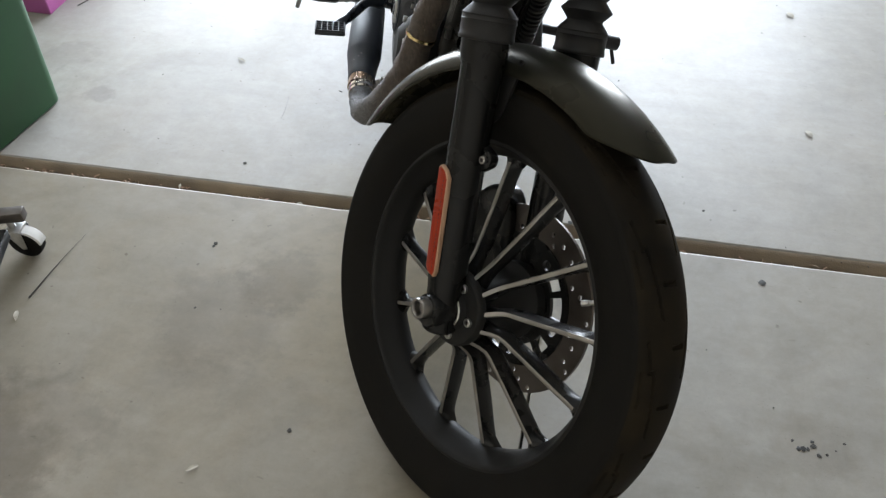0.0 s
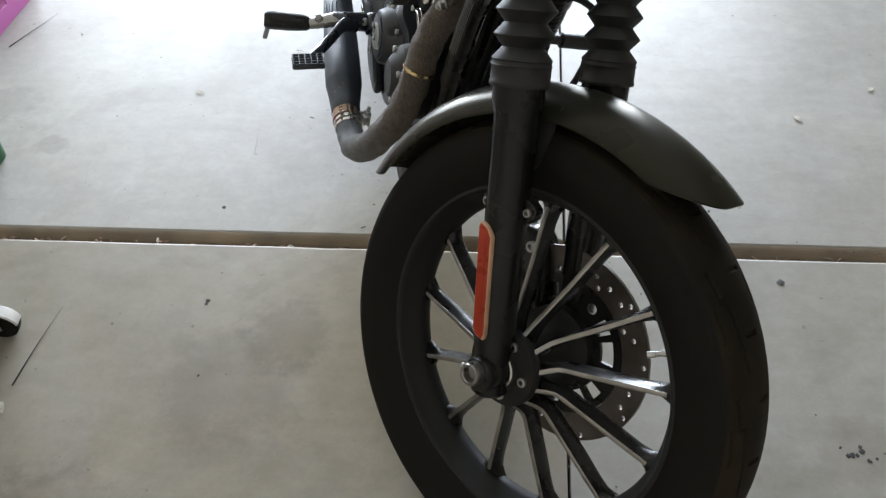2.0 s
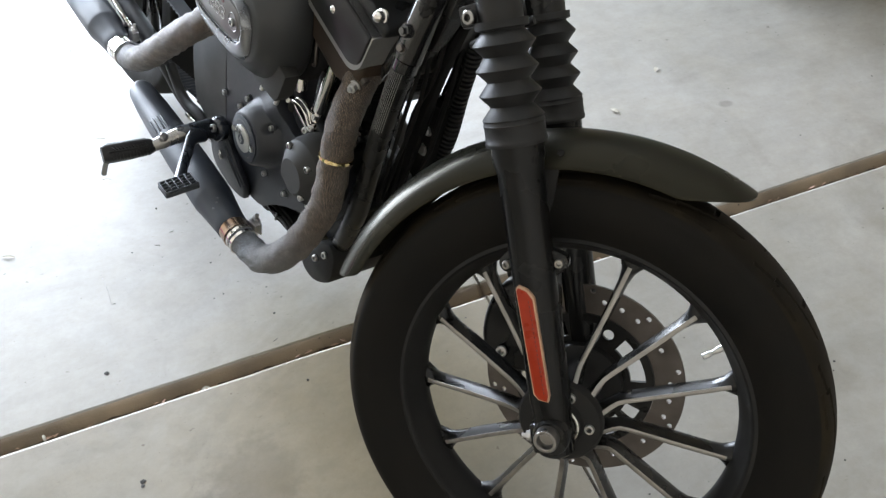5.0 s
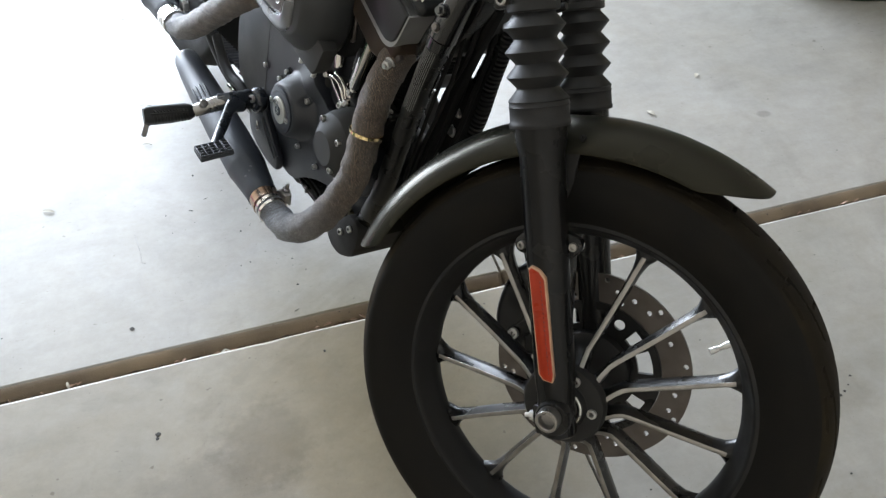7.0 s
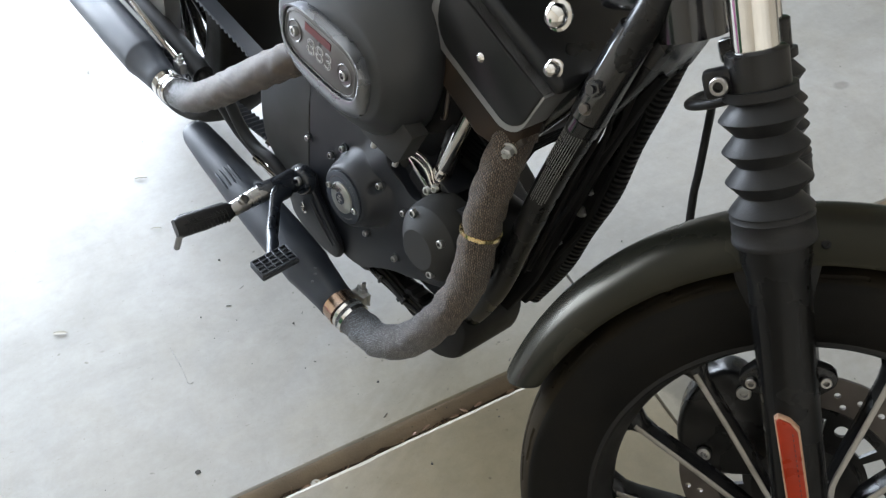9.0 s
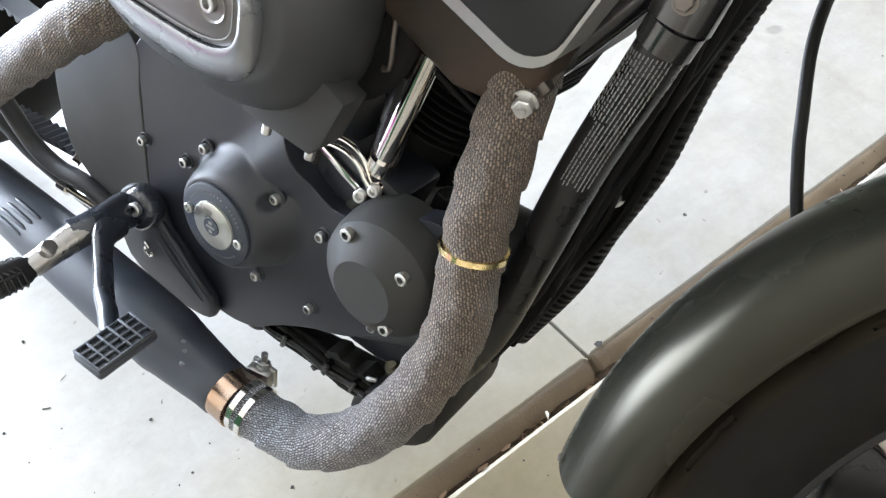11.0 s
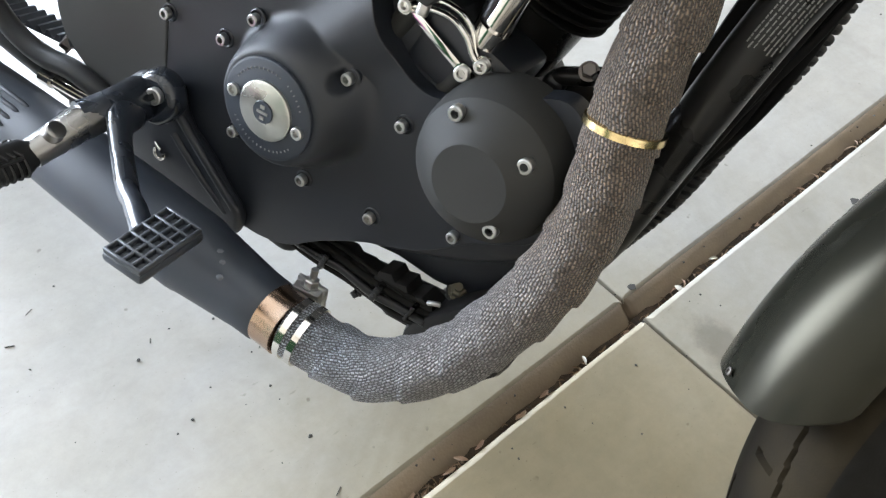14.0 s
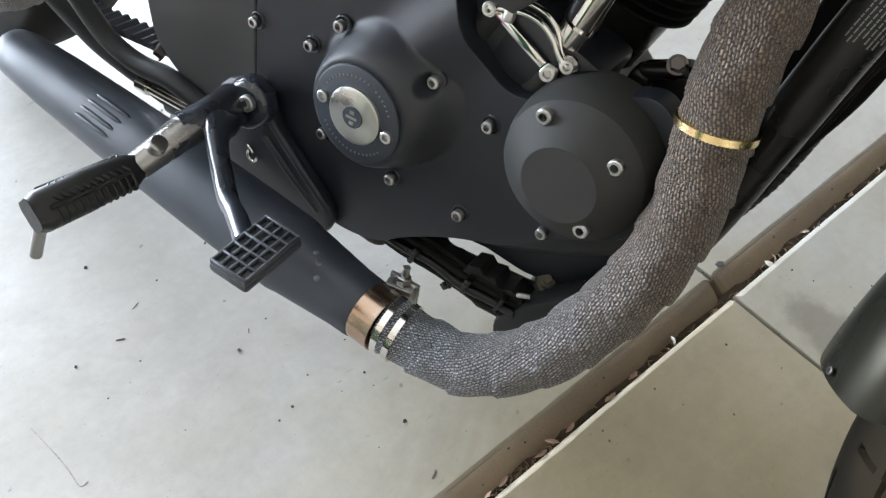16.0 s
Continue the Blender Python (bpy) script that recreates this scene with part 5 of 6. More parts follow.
AC = (-0.298, 0.540)
bm = bmesh.new()
loft(bm, [(0.138, 0.114, -0.336, 2.4, 0, -0.020), (0.1465, 0.124, -0.342, 2.4, 0, -0.018), (0.148, 0.127, -0.350, 2.4, 0, -0.017), (0.147, 0.124, -0.366, 2.4, 0, -0.0145), (0.1425, 0.114, -0.386, 2.4, 0, -0.011),
          (0.130, 0.096, -0.406, 2.4, 0, -0.007), (0.116, 0.076, -0.420, 2.4, 0, -0.003), (0.112, 0.071, -0.4235, 2.5, 0, -0.002), (0.106, 0.064, -0.426, 2.6, 0, 0)], AC[0], AC[1], radians(-6))
cleaner = part("air_cleaner", bm, M_COVER, bike, "charcoal egg-shaped air cleaner cover", sharp=60)
bm = bmesh.new()
loft(bm, [(0.148, 0.104, -0.312, 2.4, 0, 0), (0.156, 0.112, -0.318, 2.4, 0, 0), (0.156, 0.112, -0.331, 2.4, 0, 0), (0.150, 0.106, -0.338, 2.4, 0, 0)], AC[0], AC[1], radians(-6))
part("backing_plate", bm, M_FIN, cleaner, "black filter backing plate", sharp=60)
bm = bmesh.new()
loft(bm, [(0.089, 0.057, -0.420, 2.8, -0.013, 0), (0.0885, 0.056, -0.4275, 2.8, -0.0125, 0), (0.0870, 0.0525, -0.4320, 2.9, -0.0100, 0), (0.0850, 0.0455, -0.4375, 3.1, -0.0050, 0), (0.083, 0.039, -0.4405, 3.3, 0, 0), (0.080, 0.036, -0.4395, 3.3, 0, 0), (0.080, 0.036, -0.434, 3.3, 0, 0)], AC[0], AC[1], radians(-6))
part("trim_ring", bm, M_BEVEL, cleaner, "silver grey bevelled trim ring", sharp=60)
bm = bmesh.new()
loft(bm, [(0.079, 0.035, -0.430, 3.3, 0, 0), (0.079, 0.035, -0.4365, 3.3, 0, 0), (0.076, 0.032, -0.438, 3.3, 0, 0)], AC[0], AC[1], radians(-6))
plate = part("badge_plate", bm, M_PLATE, cleaner, "dark badge plate", sharp=60)
bm = bmesh.new()
out = superellipse(0.0745, 0.0305, 72, 3.3)
ca, sa = math.cos(radians(-6)), math.sin(radians(-6))
tube(bm, [(AC[0] + ca * x - sa * z, -0.4385, AC[1] + sa * x + ca * z) for x, z in out + out[:1]], 0.0006, 6, caps=False)
part("pinstripe", bm, M_INK, cleaner)
for k, digit in enumerate("883"):                         # hollow outlined numerals
    on_plate = Matrix.Rotation(radians(6), 4, "Y") @ Matrix.Rotation(radians(90), 4, "X") @ Matrix.Diagonal((1.25, 1, 1, 1)) @ Matrix.Translation(((k - 1) * 0.0150, 0, 0))
    number = lettering("numeral", digit, 0.030, M_LETTER, cleaner, Matrix.Translation((AC[0], -0.4384, AC[1] - 0.004)) @ on_plate)
    lettering("numeral_inside", digit, 0.030, M_MUFFLER, number, Matrix.Translation((0, 0, 0.0004)), outline=-0.0010)
bm = bmesh.new()
box(bm, (0.055, 0.0008, 0.010), (AC[0] - 0.004, -0.4384, AC[1] + 0.020), Matrix.Rotation(radians(6), 3, "Y"))
part("brand_mark", bm, M_MARK, cleaner, "dark red mark", smooth=False)
for s in (-1, 1):
    bm = bmesh.new()
    lathe(bm, [(0.0150, -0.0004), (0.0140, -0.0012), (0.0128, -0.0006), (0.0100, 0.0004), (0.0, 0.0006)], 32, "Z")
    c = (AC[0] + s * 0.0535, -0.438, AC[1] - s * 0.0056)
    part("screw_dimple", bm, M_PLATE, cleaner, "", Matrix.Translation(c) @ axis_turn((0, 1, 0)).to_4x4())
    cap_screw(cleaner, (c[0], c[1] - 0.0005, c[2]), (0, -1, 0), 0.0062, 0.0045, M_STEEL)
bm = bmesh.new()
prism(bm, [(-0.272, 0.450), (-0.262, 0.428), (-0.192, 0.419), (-0.180, 0.431), (-0.160, 0.476), (-0.200, 0.495), (-0.270, 0.490)], -0.394, -0.366, "XZ", bevel=0.003)
holder = part("cleaner_bracket", bm, M_NOSE, bike, "charcoal cast air cleaner bracket")
for x, z in ((-0.2427, 0.4130), (-0.1965, 0.4110)):
    cap_screw(holder, (x, -0.385, z + 0.007), (0, -0.3, -1), 0.0040, 0.008)
bm = bmesh.new()                                          # bare spring wire beside the cleaner
tube(bm, curve_points([(-0.1670, -0.342, 0.4860), (-0.1610, -0.342, 0.4900), (-0.1605, -0.342, 0.5100), (-0.1600, -0.342, 0.5320)], 5), 0.0026, 12)
part("spring_wire", bm, M_ROTOR, bike, "dull steel wire end")

# ---------------------------------------------------------------- exhaust
HEADER = [(-0.074, -0.286, 0.556), (-0.060, -0.320, 0.520), (-0.0535, -0.345, 0.478), (-0.0535, -0.358, 0.427), (-0.050, -0.364, 0.385), (-0.045, -0.378, 0.313), (-0.060, -0.398, 0.250), (-0.090, -0.416, 0.192),
          (-0.134, -0.428, 0.151), (-0.178, -0.431, 0.138), (-0.224, -0.433, 0.141)]


def wrapped(pts, radius, pitch):
    bm = bmesh.new()
    path = curve_points(pts, 40)

    def r(s, total, a):
        u = ((s + 0.012 * math.sin(a) + pitch * a / (2 * math.pi)) / pitch) % 1.0
        return radius + 0.0027 * u - 0.0016 + 0.0005 * math.sin(a * 5 + s * 60) + 0.0006 * math.sin(a * 3 - s * 140)
    tube(bm, path, r, 48, uv=True)
    return bm, path


bm, path = wrapped(HEADER, 0.0252, 0.036)
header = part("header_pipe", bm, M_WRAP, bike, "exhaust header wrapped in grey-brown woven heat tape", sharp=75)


def band(parent, path, index, r, width, mat, label=""):
    a, b = Vector(path[index - 2]), Vector(path[index + 2])
    d = (b - a).normalized()
    c = Vector(path[index])
    bm = bmesh.new()
    lathe(bm, [(r - 0.001, -width / 2), (r, -width / 2 + 0.0004), (r, width / 2 - 0.0004), (r - 0.001, width / 2)], 56, "Z")
    return part("band", bm, mat, parent, label, Matrix.Translation(c) @ axis_turn(d).to_4x4())


def nearest(path, p):
    return min(range(2, len(path) - 2), key=lambda i: (Vector(path[i]) - Vector(p)).length)


band(header, path, nearest(path, (-0.050, -0.364, 0.391)), 0.0276, 0.0056, M_GOLD, "narrow gold-coloured steel tie band")
for x in (-0.2080, -0.2190):
    band(header, path, nearest(path, (x, -0.433, 0.142)), 0.0272, 0.0066, M_CHROME, "bright steel tie band")

# flange and port of the front header
bm = bmesh.new()
tube(bm, [(-0.084, -0.270, 0.575), (-0.066, -0.306, 0.536)], 0.0295, 32)
box(bm, (0.026, 0.010, 0.020), (-0.046, -0.336, 0.523), Matrix.Rotation(radians(35), 3, "Y"), bevel=0.003)
flange = part("exhaust_flange", bm, M_ROTOR, bike, "rusty dark exhaust port flange")
bm = bmesh.new()                                          # glossy front engine stay from the head to the frame neck
tube(bm, curve_points([(-0.062, -0.300, 0.505), (-0.028, -0.304, 0.552), (0.000, -0.304, 0.592), (0.030, -0.300, 0.640)], 5), 0.0105, 20)
part("engine_stay", bm, M_GLOSS, bike, "gloss black engine stay")
hex_bolt(flange, (-0.0440, -0.347, 0.512), (0.35, -1.0, -0.2), 0.0075, 0.010, M_STEEL, stud=0.004)


def muffler(points, radii, label):
    path = [Vector(p) for p in points]
    run = [0.0]
    for a, b in zip(path, path[1:]):
        run.append(run[-1] + (b - a).length)
    bm = bmesh.new()
    tube(bm, path, lambda s, t, a: float(np.interp(s, run, radii)), 48)
    return part("muffler", bm, M_MUFFLER, bike, label, sharp=50)


def along(a, b, ts):
    a, b = Vector(a), Vector(b)
    return [a.lerp(b, t) for t in ts]


A0, A1 = (-0.244, -0.434, 0.143), (-0.770, -0.403, 0.170)
ts = [0.0, 0.004, 0.035, 0.150, 0.160, 0.170, 0.30, 0.86, 0.93, 0.97, 0.985, 0.988]
tf = [0.0, 0.004, 0.035, 0.150, 0.160, 0.170, 0.30, 0.45, 0.60, 0.78, 0.90, 0.925, 0.938, 0.942]
front_muffler = muffler(along(A0, A1, tf), [0.0270, 0.0280, 0.0285, 0.0350, 0.0362, 0.0368, 0.0372, 0.0362, 0.0342, 0.0310, 0.0270, 0.0235, 0.018, 0.012], "matt black tapered slip-on muffler")
bm = bmesh.new()
tube(bm, along(A0, A1, [-0.040, -0.038, 0.004, 0.006]), 0.0268, 48)
part("sleeve", bm, M_BRONZE, front_muffler, "heat-tinted bare steel sleeve")
bm = bmesh.new()                                          # T-bolt clamp
box(bm, (0.026, 0.012, 0.020), (-0.236, -0.398, 0.142), Matrix.Rotation(radians(10), 3, "Z"), bevel=0.002)
box(bm, (0.030, 0.004, 0.024), (-0.236, -0.391, 0.142), bevel=0.001)
clampb = part("pipe_clamp", bm, M_STEEL, front_muffler, "zinc pipe clamp")
hex_bolt(clampb, (-0.236, -0.394, 0.151), (0, 0.12, 1), 0.0068, 0.0075, M_STEEL, stud=0.010)
bm = bmesh.new()
lathe(bm, [(0.0, -0.024), (0.0012, -0.0225), (0.0022, -0.018), (0.0022, 0.018), (0.0012, 0.0225), (0.0, 0.024)], 10, "X")
louvre = part("louvre", bm, M_MUFFLER, front_muffler, "pressed louvre")
axis = (Vector(A1) - Vector(A0)).normalized()
places = []
for k in range(4):                                        # pressed louvres along the muffler's upper flank
    turn = radians(28 + 15 * k)
    c = Vector(A0).lerp(Vector(A1), 0.610 - 0.006 * k) + 0.0345 * (Vector((0, -1, 0)) * math.cos(turn) + Vector((0, 0, 1)) * math.sin(turn))
    places.append(Matrix.Translation(c) @ axis.to_track_quat("X", "Z").to_matrix().to_4x4())
repeat(louvre, places)

for p, n, r in (((-0.2976, -0.4384, 0.1772), (0.144, -0.201, 0.969), 0.0032), ((-0.2897, -0.4446, 0.1739), (0.126, -0.446, 0.886), 0.0030), ((-0.2839, -0.4535, 0.1667), (0.096, -0.753, 0.651), 0.0036)):
    bm = bmesh.new()
    lathe(bm, [(0.0, 0.0005), (r * 0.7, 0.0004), (r, -0.0003)], 18, "Z")
    part("water_spot", bm, M_SPOT, front_muffler, "pale dried water spot", Matrix.Translation(p) @ axis_turn(n).to_4x4() @ Matrix.Diagonal((1.0, 0.75, 1, 1)))

REAR = [(-0.400, -0.340, 0.480), (-0.455, -0.385, 0.438), (-0.530, -0.402, 0.380), (-0.610, -0.408, 0.318), (-0.690, -0.411, 0.262), (-0.745, -0.413, 0.236), (-0.800, -0.413, 0.229)]
bm, path = wrapped(REAR, 0.0255, 0.036)
rear_header = part("header_pipe", bm, M_WRAP, bike, "rear exhaust header wrapped in grey-brown heat tape", sharp=75)
for x in (-0.772, -0.786):
    band(rear_header, path, nearest(path, (x, -0.413, 0.231)), 0.0285, 0.007, M_CHROME, "bright steel tie band")
R0, R1 = (-0.812, -0.413, 0.229), (-1.350, -0.392, 0.262)
rear_muffler = muffler(along(R0, R1, ts), [0.0270, 0.0280, 0.0285, 0.0350, 0.0372, 0.0378, 0.0385, 0.0380, 0.0350, 0.030, 0.025, 0.020], "matt black tapered slip-on muffler")
bm = bmesh.new()
tube(bm, along(R0, R1, [-0.030, -0.028, 0.004, 0.006]), 0.0272, 48)
part("sleeve", bm, M_CHROME, rear_muffler, "bright steel sleeve")
bm = bmesh.new()
box(bm, (0.026, 0.014, 0.020), (-0.822, -0.378, 0.248), bevel=0.002)
clampb = part("pipe_clamp", bm, M_STEEL, rear_muffler)
hex_bolt(clampb, (-0.822, -0.378, 0.258), (0, 0.2, 1), 0.0068, 0.0075, M_STEEL, stud=0.008)
bm = bmesh.new()
tube(bm, [(-0.830, -0.380, 0.262), (-1.02, -0.372, 0.292)], 0.0055, 16)
part("support_rod", bm, M_CHROME, bike, "bright steel support rod")

# ---------------------------------------------------------------- foot controls
bm = bmesh.new()                                          # bracket bolted behind the cam cover, with its swept neck
out = smooth_outline([(-0.418, 0.250), (-0.438, 0.255), (-0.454, 0.243), (-0.458, 0.222), (-0.447, 0.202), (-0.428, 0.204), (-0.411, 0.226)], 4)
prism(bm, out, -0.356, -0.3800, "XZ", bevel=0.009, segs=4)
neck = curve_points([(-0.446, -0.382, 0.226), (-0.442, -0.400, 0.229), (-0.438, -0.422, 0.233), (-0.443, -0.447, 0.230)], 6)
tube(bm, neck, lambda s, t, a: 0.0200 - 0.0045 * min(1.0, s / t * 1.3), 32)
mount = part("peg_mount", bm, M_PEDAL, bike, "glossy black cast footpeg bracket", sharp=60)
bm = bmesh.new()                                          # web that runs down from the bracket beside the cover
prism(bm, smooth_outline([(-0.430, 0.240), (-0.421, 0.224), (-0.410, 0.203), (-0.387, 0.186), (-0.360, 0.159), (-0.345, 0.144), (-0.348, 0.120), (-0.370, 0.112), (-0.420, 0.112), (-0.480, 0.135), (-0.494, 0.195), (-0.474, 0.232)], 3), -0.346, -0.361, "XZ", bevel=0.006, segs=3)
tube(bm, curve_points([(-0.428, -0.359, 0.218), (-0.390, -0.3595, 0.184), (-0.352, -0.358, 0.148)], 4), 0.0046, 14)
tube(bm, curve_points([(-0.426, -0.360, 0.192), (-0.396, -0.360, 0.166), (-0.360, -0.358, 0.138)], 4), 0.0042, 14)
part("bracket_web", bm, M_WRINKLE, mount)
cap_screw(mount, (-0.4265, -0.3825, 0.2385), (0.15, -1, 0.1), 0.0072, 0.006)
bm = bmesh.new()                                          # little spring hook on the web
tube(bm, [(-0.4400 + 0.0058 * math.cos(radians(a)), -0.3635, 0.1640 + 0.0058 * math.sin(radians(a))) for a in range(-230, 21, 25)], 0.0017, 10)
tube(bm, [(-0.4465, -0.362, 0.1722), (-0.4375, -0.364, 0.1690)], 0.0019, 10)
part("spring_hook", bm, M_CHROME, mount, "bright spring hook")
bm = bmesh.new()
tube(bm, [(-0.4385, -0.432, 0.232), (-0.4405, -0.452, 0.2285), (-0.4435, -0.484, 0.2185), (-0.4445, -0.493, 0.2155)], lambda s, t, a: 0.0145 if s < t - 0.010 else 0.0120, 24)
tube(bm, [(-0.4330, -0.4775, 0.2385), (-0.4336, -0.4775, 0.2377), (-0.4530, -0.4775, 0.2065), (-0.4536, -0.4775, 0.2057)], lambda s, t, a: 0.0078 if 0.0005 < s < t - 0.0005 else 0.0066, 24)
part("peg_clevis", bm, M_DARKALU, mount, "bare steel footpeg clevis")
bm = bmesh.new()
P0, P1 = Vector((-0.4445, -0.493, 0.2150)), Vector((-0.4560, -0.583, 0.2105))
tube(bm, along(P0, P1, [0, 0.02, 0.08, 0.5, 0.92, 0.98, 1.0]), lambda s, t, a: (0.0144 + 0.0034 * min(1.0, s / t * 2.2)) * (1 - 0.10 * math.cos(4 * a)) * (0.82 if s < 0.003 or s > t - 0.003 else 1.0), 32)
d = (P1 - P0).normalized()
peg = part("footpeg", bm, M_BOOT, bike, "ribbed black rubber footpeg", sharp=35)
top = (Vector((0.25, -0.35, 1)) - Vector((0.25, -0.35, 1)).dot(d) * d).normalized()      # raised lattice on the peg's top
frame3 = Matrix((d, top.cross(d), top)).transposed()
for k in range(11):
    bm = bmesh.new()
    for s in (-1, 1):
        box(bm, (0.0024, 0.0085, 0.0030), P0 + d * (0.014 + 0.0058 * k) + top * (0.0138 + 0.0003 * k) + top.cross(d) * s * 0.0052, frame3 @ Matrix.Rotation(s * 0.45, 3, "Z"), bevel=0.0007, segs=1)
    part("grip_rib", bm, M_BOOT, peg)
bm = bmesh.new()
for s in (-1, 1):
    tube(bm, [P0 + d * 0.012 + top * 0.0120 + top.cross(d) * s * 0.0094, P0 + d * 0.080 + top * 0.0145 + top.cross(d) * s * 0.0100], 0.0018, 8)
part("grip_edge", bm, M_BOOT, peg)
bm = bmesh.new()
lathe(bm, [(0.0192, -0.0013), (0.0205, 0.0), (0.0192, 0.0013), (0.0150, 0.0)], 20, "Z", closed=True)
bm.transform(axis_turn(d).to_4x4() @ Matrix.Diagonal((1, 0.62, 1, 1)))
rib = part("rib", bm, M_BOOT, peg, "", Matrix.Translation(P0 + d * 0.012))
for k in range(1, 12):
    ob = rib.copy()
    scene.collection.objects.link(ob)
    ob.parent, ob.matrix_basis = peg, Matrix.Translation(P0 + d * (0.012 + 0.0058 * k))
bm = bmesh.new()
tube(bm, curve_points([P1 - d * 0.010 + Vector((0, 0, -0.004)), P1 - d * 0.008 + Vector((-0.004, -0.001, -0.020)), P1 - d * 0.006 + Vector((-0.011, -0.003, -0.048))], 6), 0.0050, 14)
part("peg_feeler", bm, M_DARKALU, mount, "dull steel peg feeler")
bm = bmesh.new()                                          # brake pedal arm and ribbed pad
tube(bm, curve_points([(-0.436, -0.408, 0.229), (-0.416, -0.432, 0.232), (-0.387, -0.455, 0.2225), (-0.361, -0.474, 0.2170), (-0.342, -0.485, 0.2185), (-0.316, -0.502, 0.2180)], 8), lambda s, t, a: (0.0092 + 0.0085 * max(0.0, 1 - s / t * 3.2) ** 1.5) * (1 - 0.16 * math.cos(2 * a)), 28)
lever = part("brake_pedal", bm, M_PEDAL, bike, "black brake pedal with a gridded pad")
bm = bmesh.new()
pad_o = Vector((-0.2985, -0.5095, 0.2265))
e1 = Vector((-0.033, 0.0, 0.001)).normalized()
e2 = Vector((0.0, -0.055, -0.006)).normalized()
e3 = e1.cross(e2).normalized()
e3 = e3 if e3.z > 0 else -e3
m3 = Matrix((e1, e2, e3)).transposed()
box(bm, (0.037, 0.062, 0.009), pad_o - e3 * 0.005, m3, bevel=0.0035, segs=2)
pad = part("pedal_pad", bm, M_BELT, lever, "black rubber pad with raised grid", sharp=30)
for k in range(6):
    bm = bmesh.new()
    box(bm, (0.0345, 0.0026, 0.005), pad_o + e2 * (-0.0285 + 0.0114 * k) + e3 * 0.0015, m3, bevel=0.0008, segs=1)
    part("pad_rib", bm, M_BELT, lever)
for k in range(5):
    bm = bmesh.new()
    box(bm, (0.0022, 0.059, 0.005), pad_o + e1 * (-0.0160 + 0.0080 * k) + e3 * 0.0013, m3, bevel=0.0008, segs=1)
    part("pad_rib", bm, M_BELT, lever)
bm = bmesh.new()
tube(bm, [(-0.462, -0.356, 0.1690), (-0.588, -0.355, 0.1662), (-0.589, -0.355, 0.1662), (-0.604, -0.355, 0.1660)], lambda s, t, a: 0.0050 if s < t - 0.016 else 0.0078, 16)
part("brake_rod", bm, M_CHROME, bike, "bright steel brake rod")
# the other side's footpeg
bm = bmesh.new()
L0, L1 = Vector((-0.440, -0.060, 0.222)), Vector((-0.470, 0.165, 0.195))
tube(bm, along(L0, L1, [0, 0.54, 0.56, 0.75, 0.97, 1.0]), lambda s, t, a: 0.011 if s < 0.55 * t else 0.017, 24)
tube(bm, [L1 + Vector((0, -0.01, -0.01)), L1 + Vector((0.008, 0.008, -0.050))], 0.0045, 12)
box(bm, (0.05, 0.05, 0.05), (-0.435, -0.105, 0.225), bevel=0.012)
part("footpeg", bm, M_BOOT, bike, "black rubber footpeg of the far side")

# ---------------------------------------------------------------- rear: swingarm, belt, pulley, wheel
bm = bmesh.new()
tube(bm, curve_points([(-0.80, -0.345, 0.232), (-0.86, -0.345, 0.246), (-0.95, -0.345, 0.262), (-1.10, -0.345, 0.280)], 6), 0.020, 20)
part("swingarm", bm, M_CAST, bike, "black swingarm")
bm = bmesh.new()
tube(bm, curve_points([(-0.480, -0.346, 0.165), (-0.561, -0.345, 0.161), (-0.601, -0.345, 0.166), (-0.666, -0.345, 0.177), (-0.702, -0.345, 0.190), (-0.78, -0.346, 0.224), (-0.86, -0.348, 0.250)], 6), 0.0115, 16)
part("rear_frame_tube", bm, M_CAST, bike)
bm = bmesh.new()
tube(bm, curve_points([(-0.700, -0.350, 0.232), (-0.660, -0.352, 0.203), (-0.630, -0.353, 0.191), (-0.600, -0.353, 0.187), (-0.565, -0.353, 0.190), (-0.535, -0.353, 0.186), (-0.505, -0.352, 0.178), (-0.470, -0.350, 0.172)], 6), 0.0108, 16)
part("breather_hose", bm, M_BOOT, bike, "black rubber hose beside the swingarm pivot")


def belt_mesh(bm):
    front, back, rf, rb = Vector((-0.53, 0.262)), Vector((-1.09, 0.288)), 0.060, 0.128
    dist = (back - front).length
    tilt_a = math.asin((rb - rf) / dist)
    path = []
    for k in range(13):
        a = -(math.pi / 2 - tilt_a) + (math.pi - 2 * tilt_a) * k / 12
        path.append((front.x + rf * math.cos(a), front.y + rf * math.sin(a)))
    for k in range(25):
        a = math.pi / 2 - tilt_a + (math.pi + 2 * tilt_a) * k / 24
        path.append((back.x + rb * math.cos(a), back.y + rb * math.sin(a)))
    pts = [Vector(p) for p in path] + [Vector(path[0])]
    dense = []
    for a, b in zip(pts, pts[1:]):
        n = max(1, round((b - a).length / 0.0035))
        dense += [a.lerp(b, k / n) for k in range(n)]
    n = len(dense)
    rows = []
    for i, p in enumerate(dense):
        d = (dense[(i + 1) % n] - dense[i - 1]).normalized()
        inn = Vector((-d.y, d.x))
        depth = 0.0075 if (i // 2) % 2 else 0.0018
        rows.append([bm.verts.new((p.x, -0.335, p.y)), bm.verts.new((p.x, -0.305, p.y)),
                     bm.verts.new((p.x + inn.x * depth, -0.305, p.y + inn.y * depth)), bm.verts.new((p.x + inn.x * depth, -0.335, p.y + inn.y * depth))])
    for i in range(n):
        a, b = rows[i], rows[(i + 1) % n]
        for k in range(4):
            bm.faces.new((a[k], a[(k + 1) % 4], b[(k + 1) % 4], b[k]))


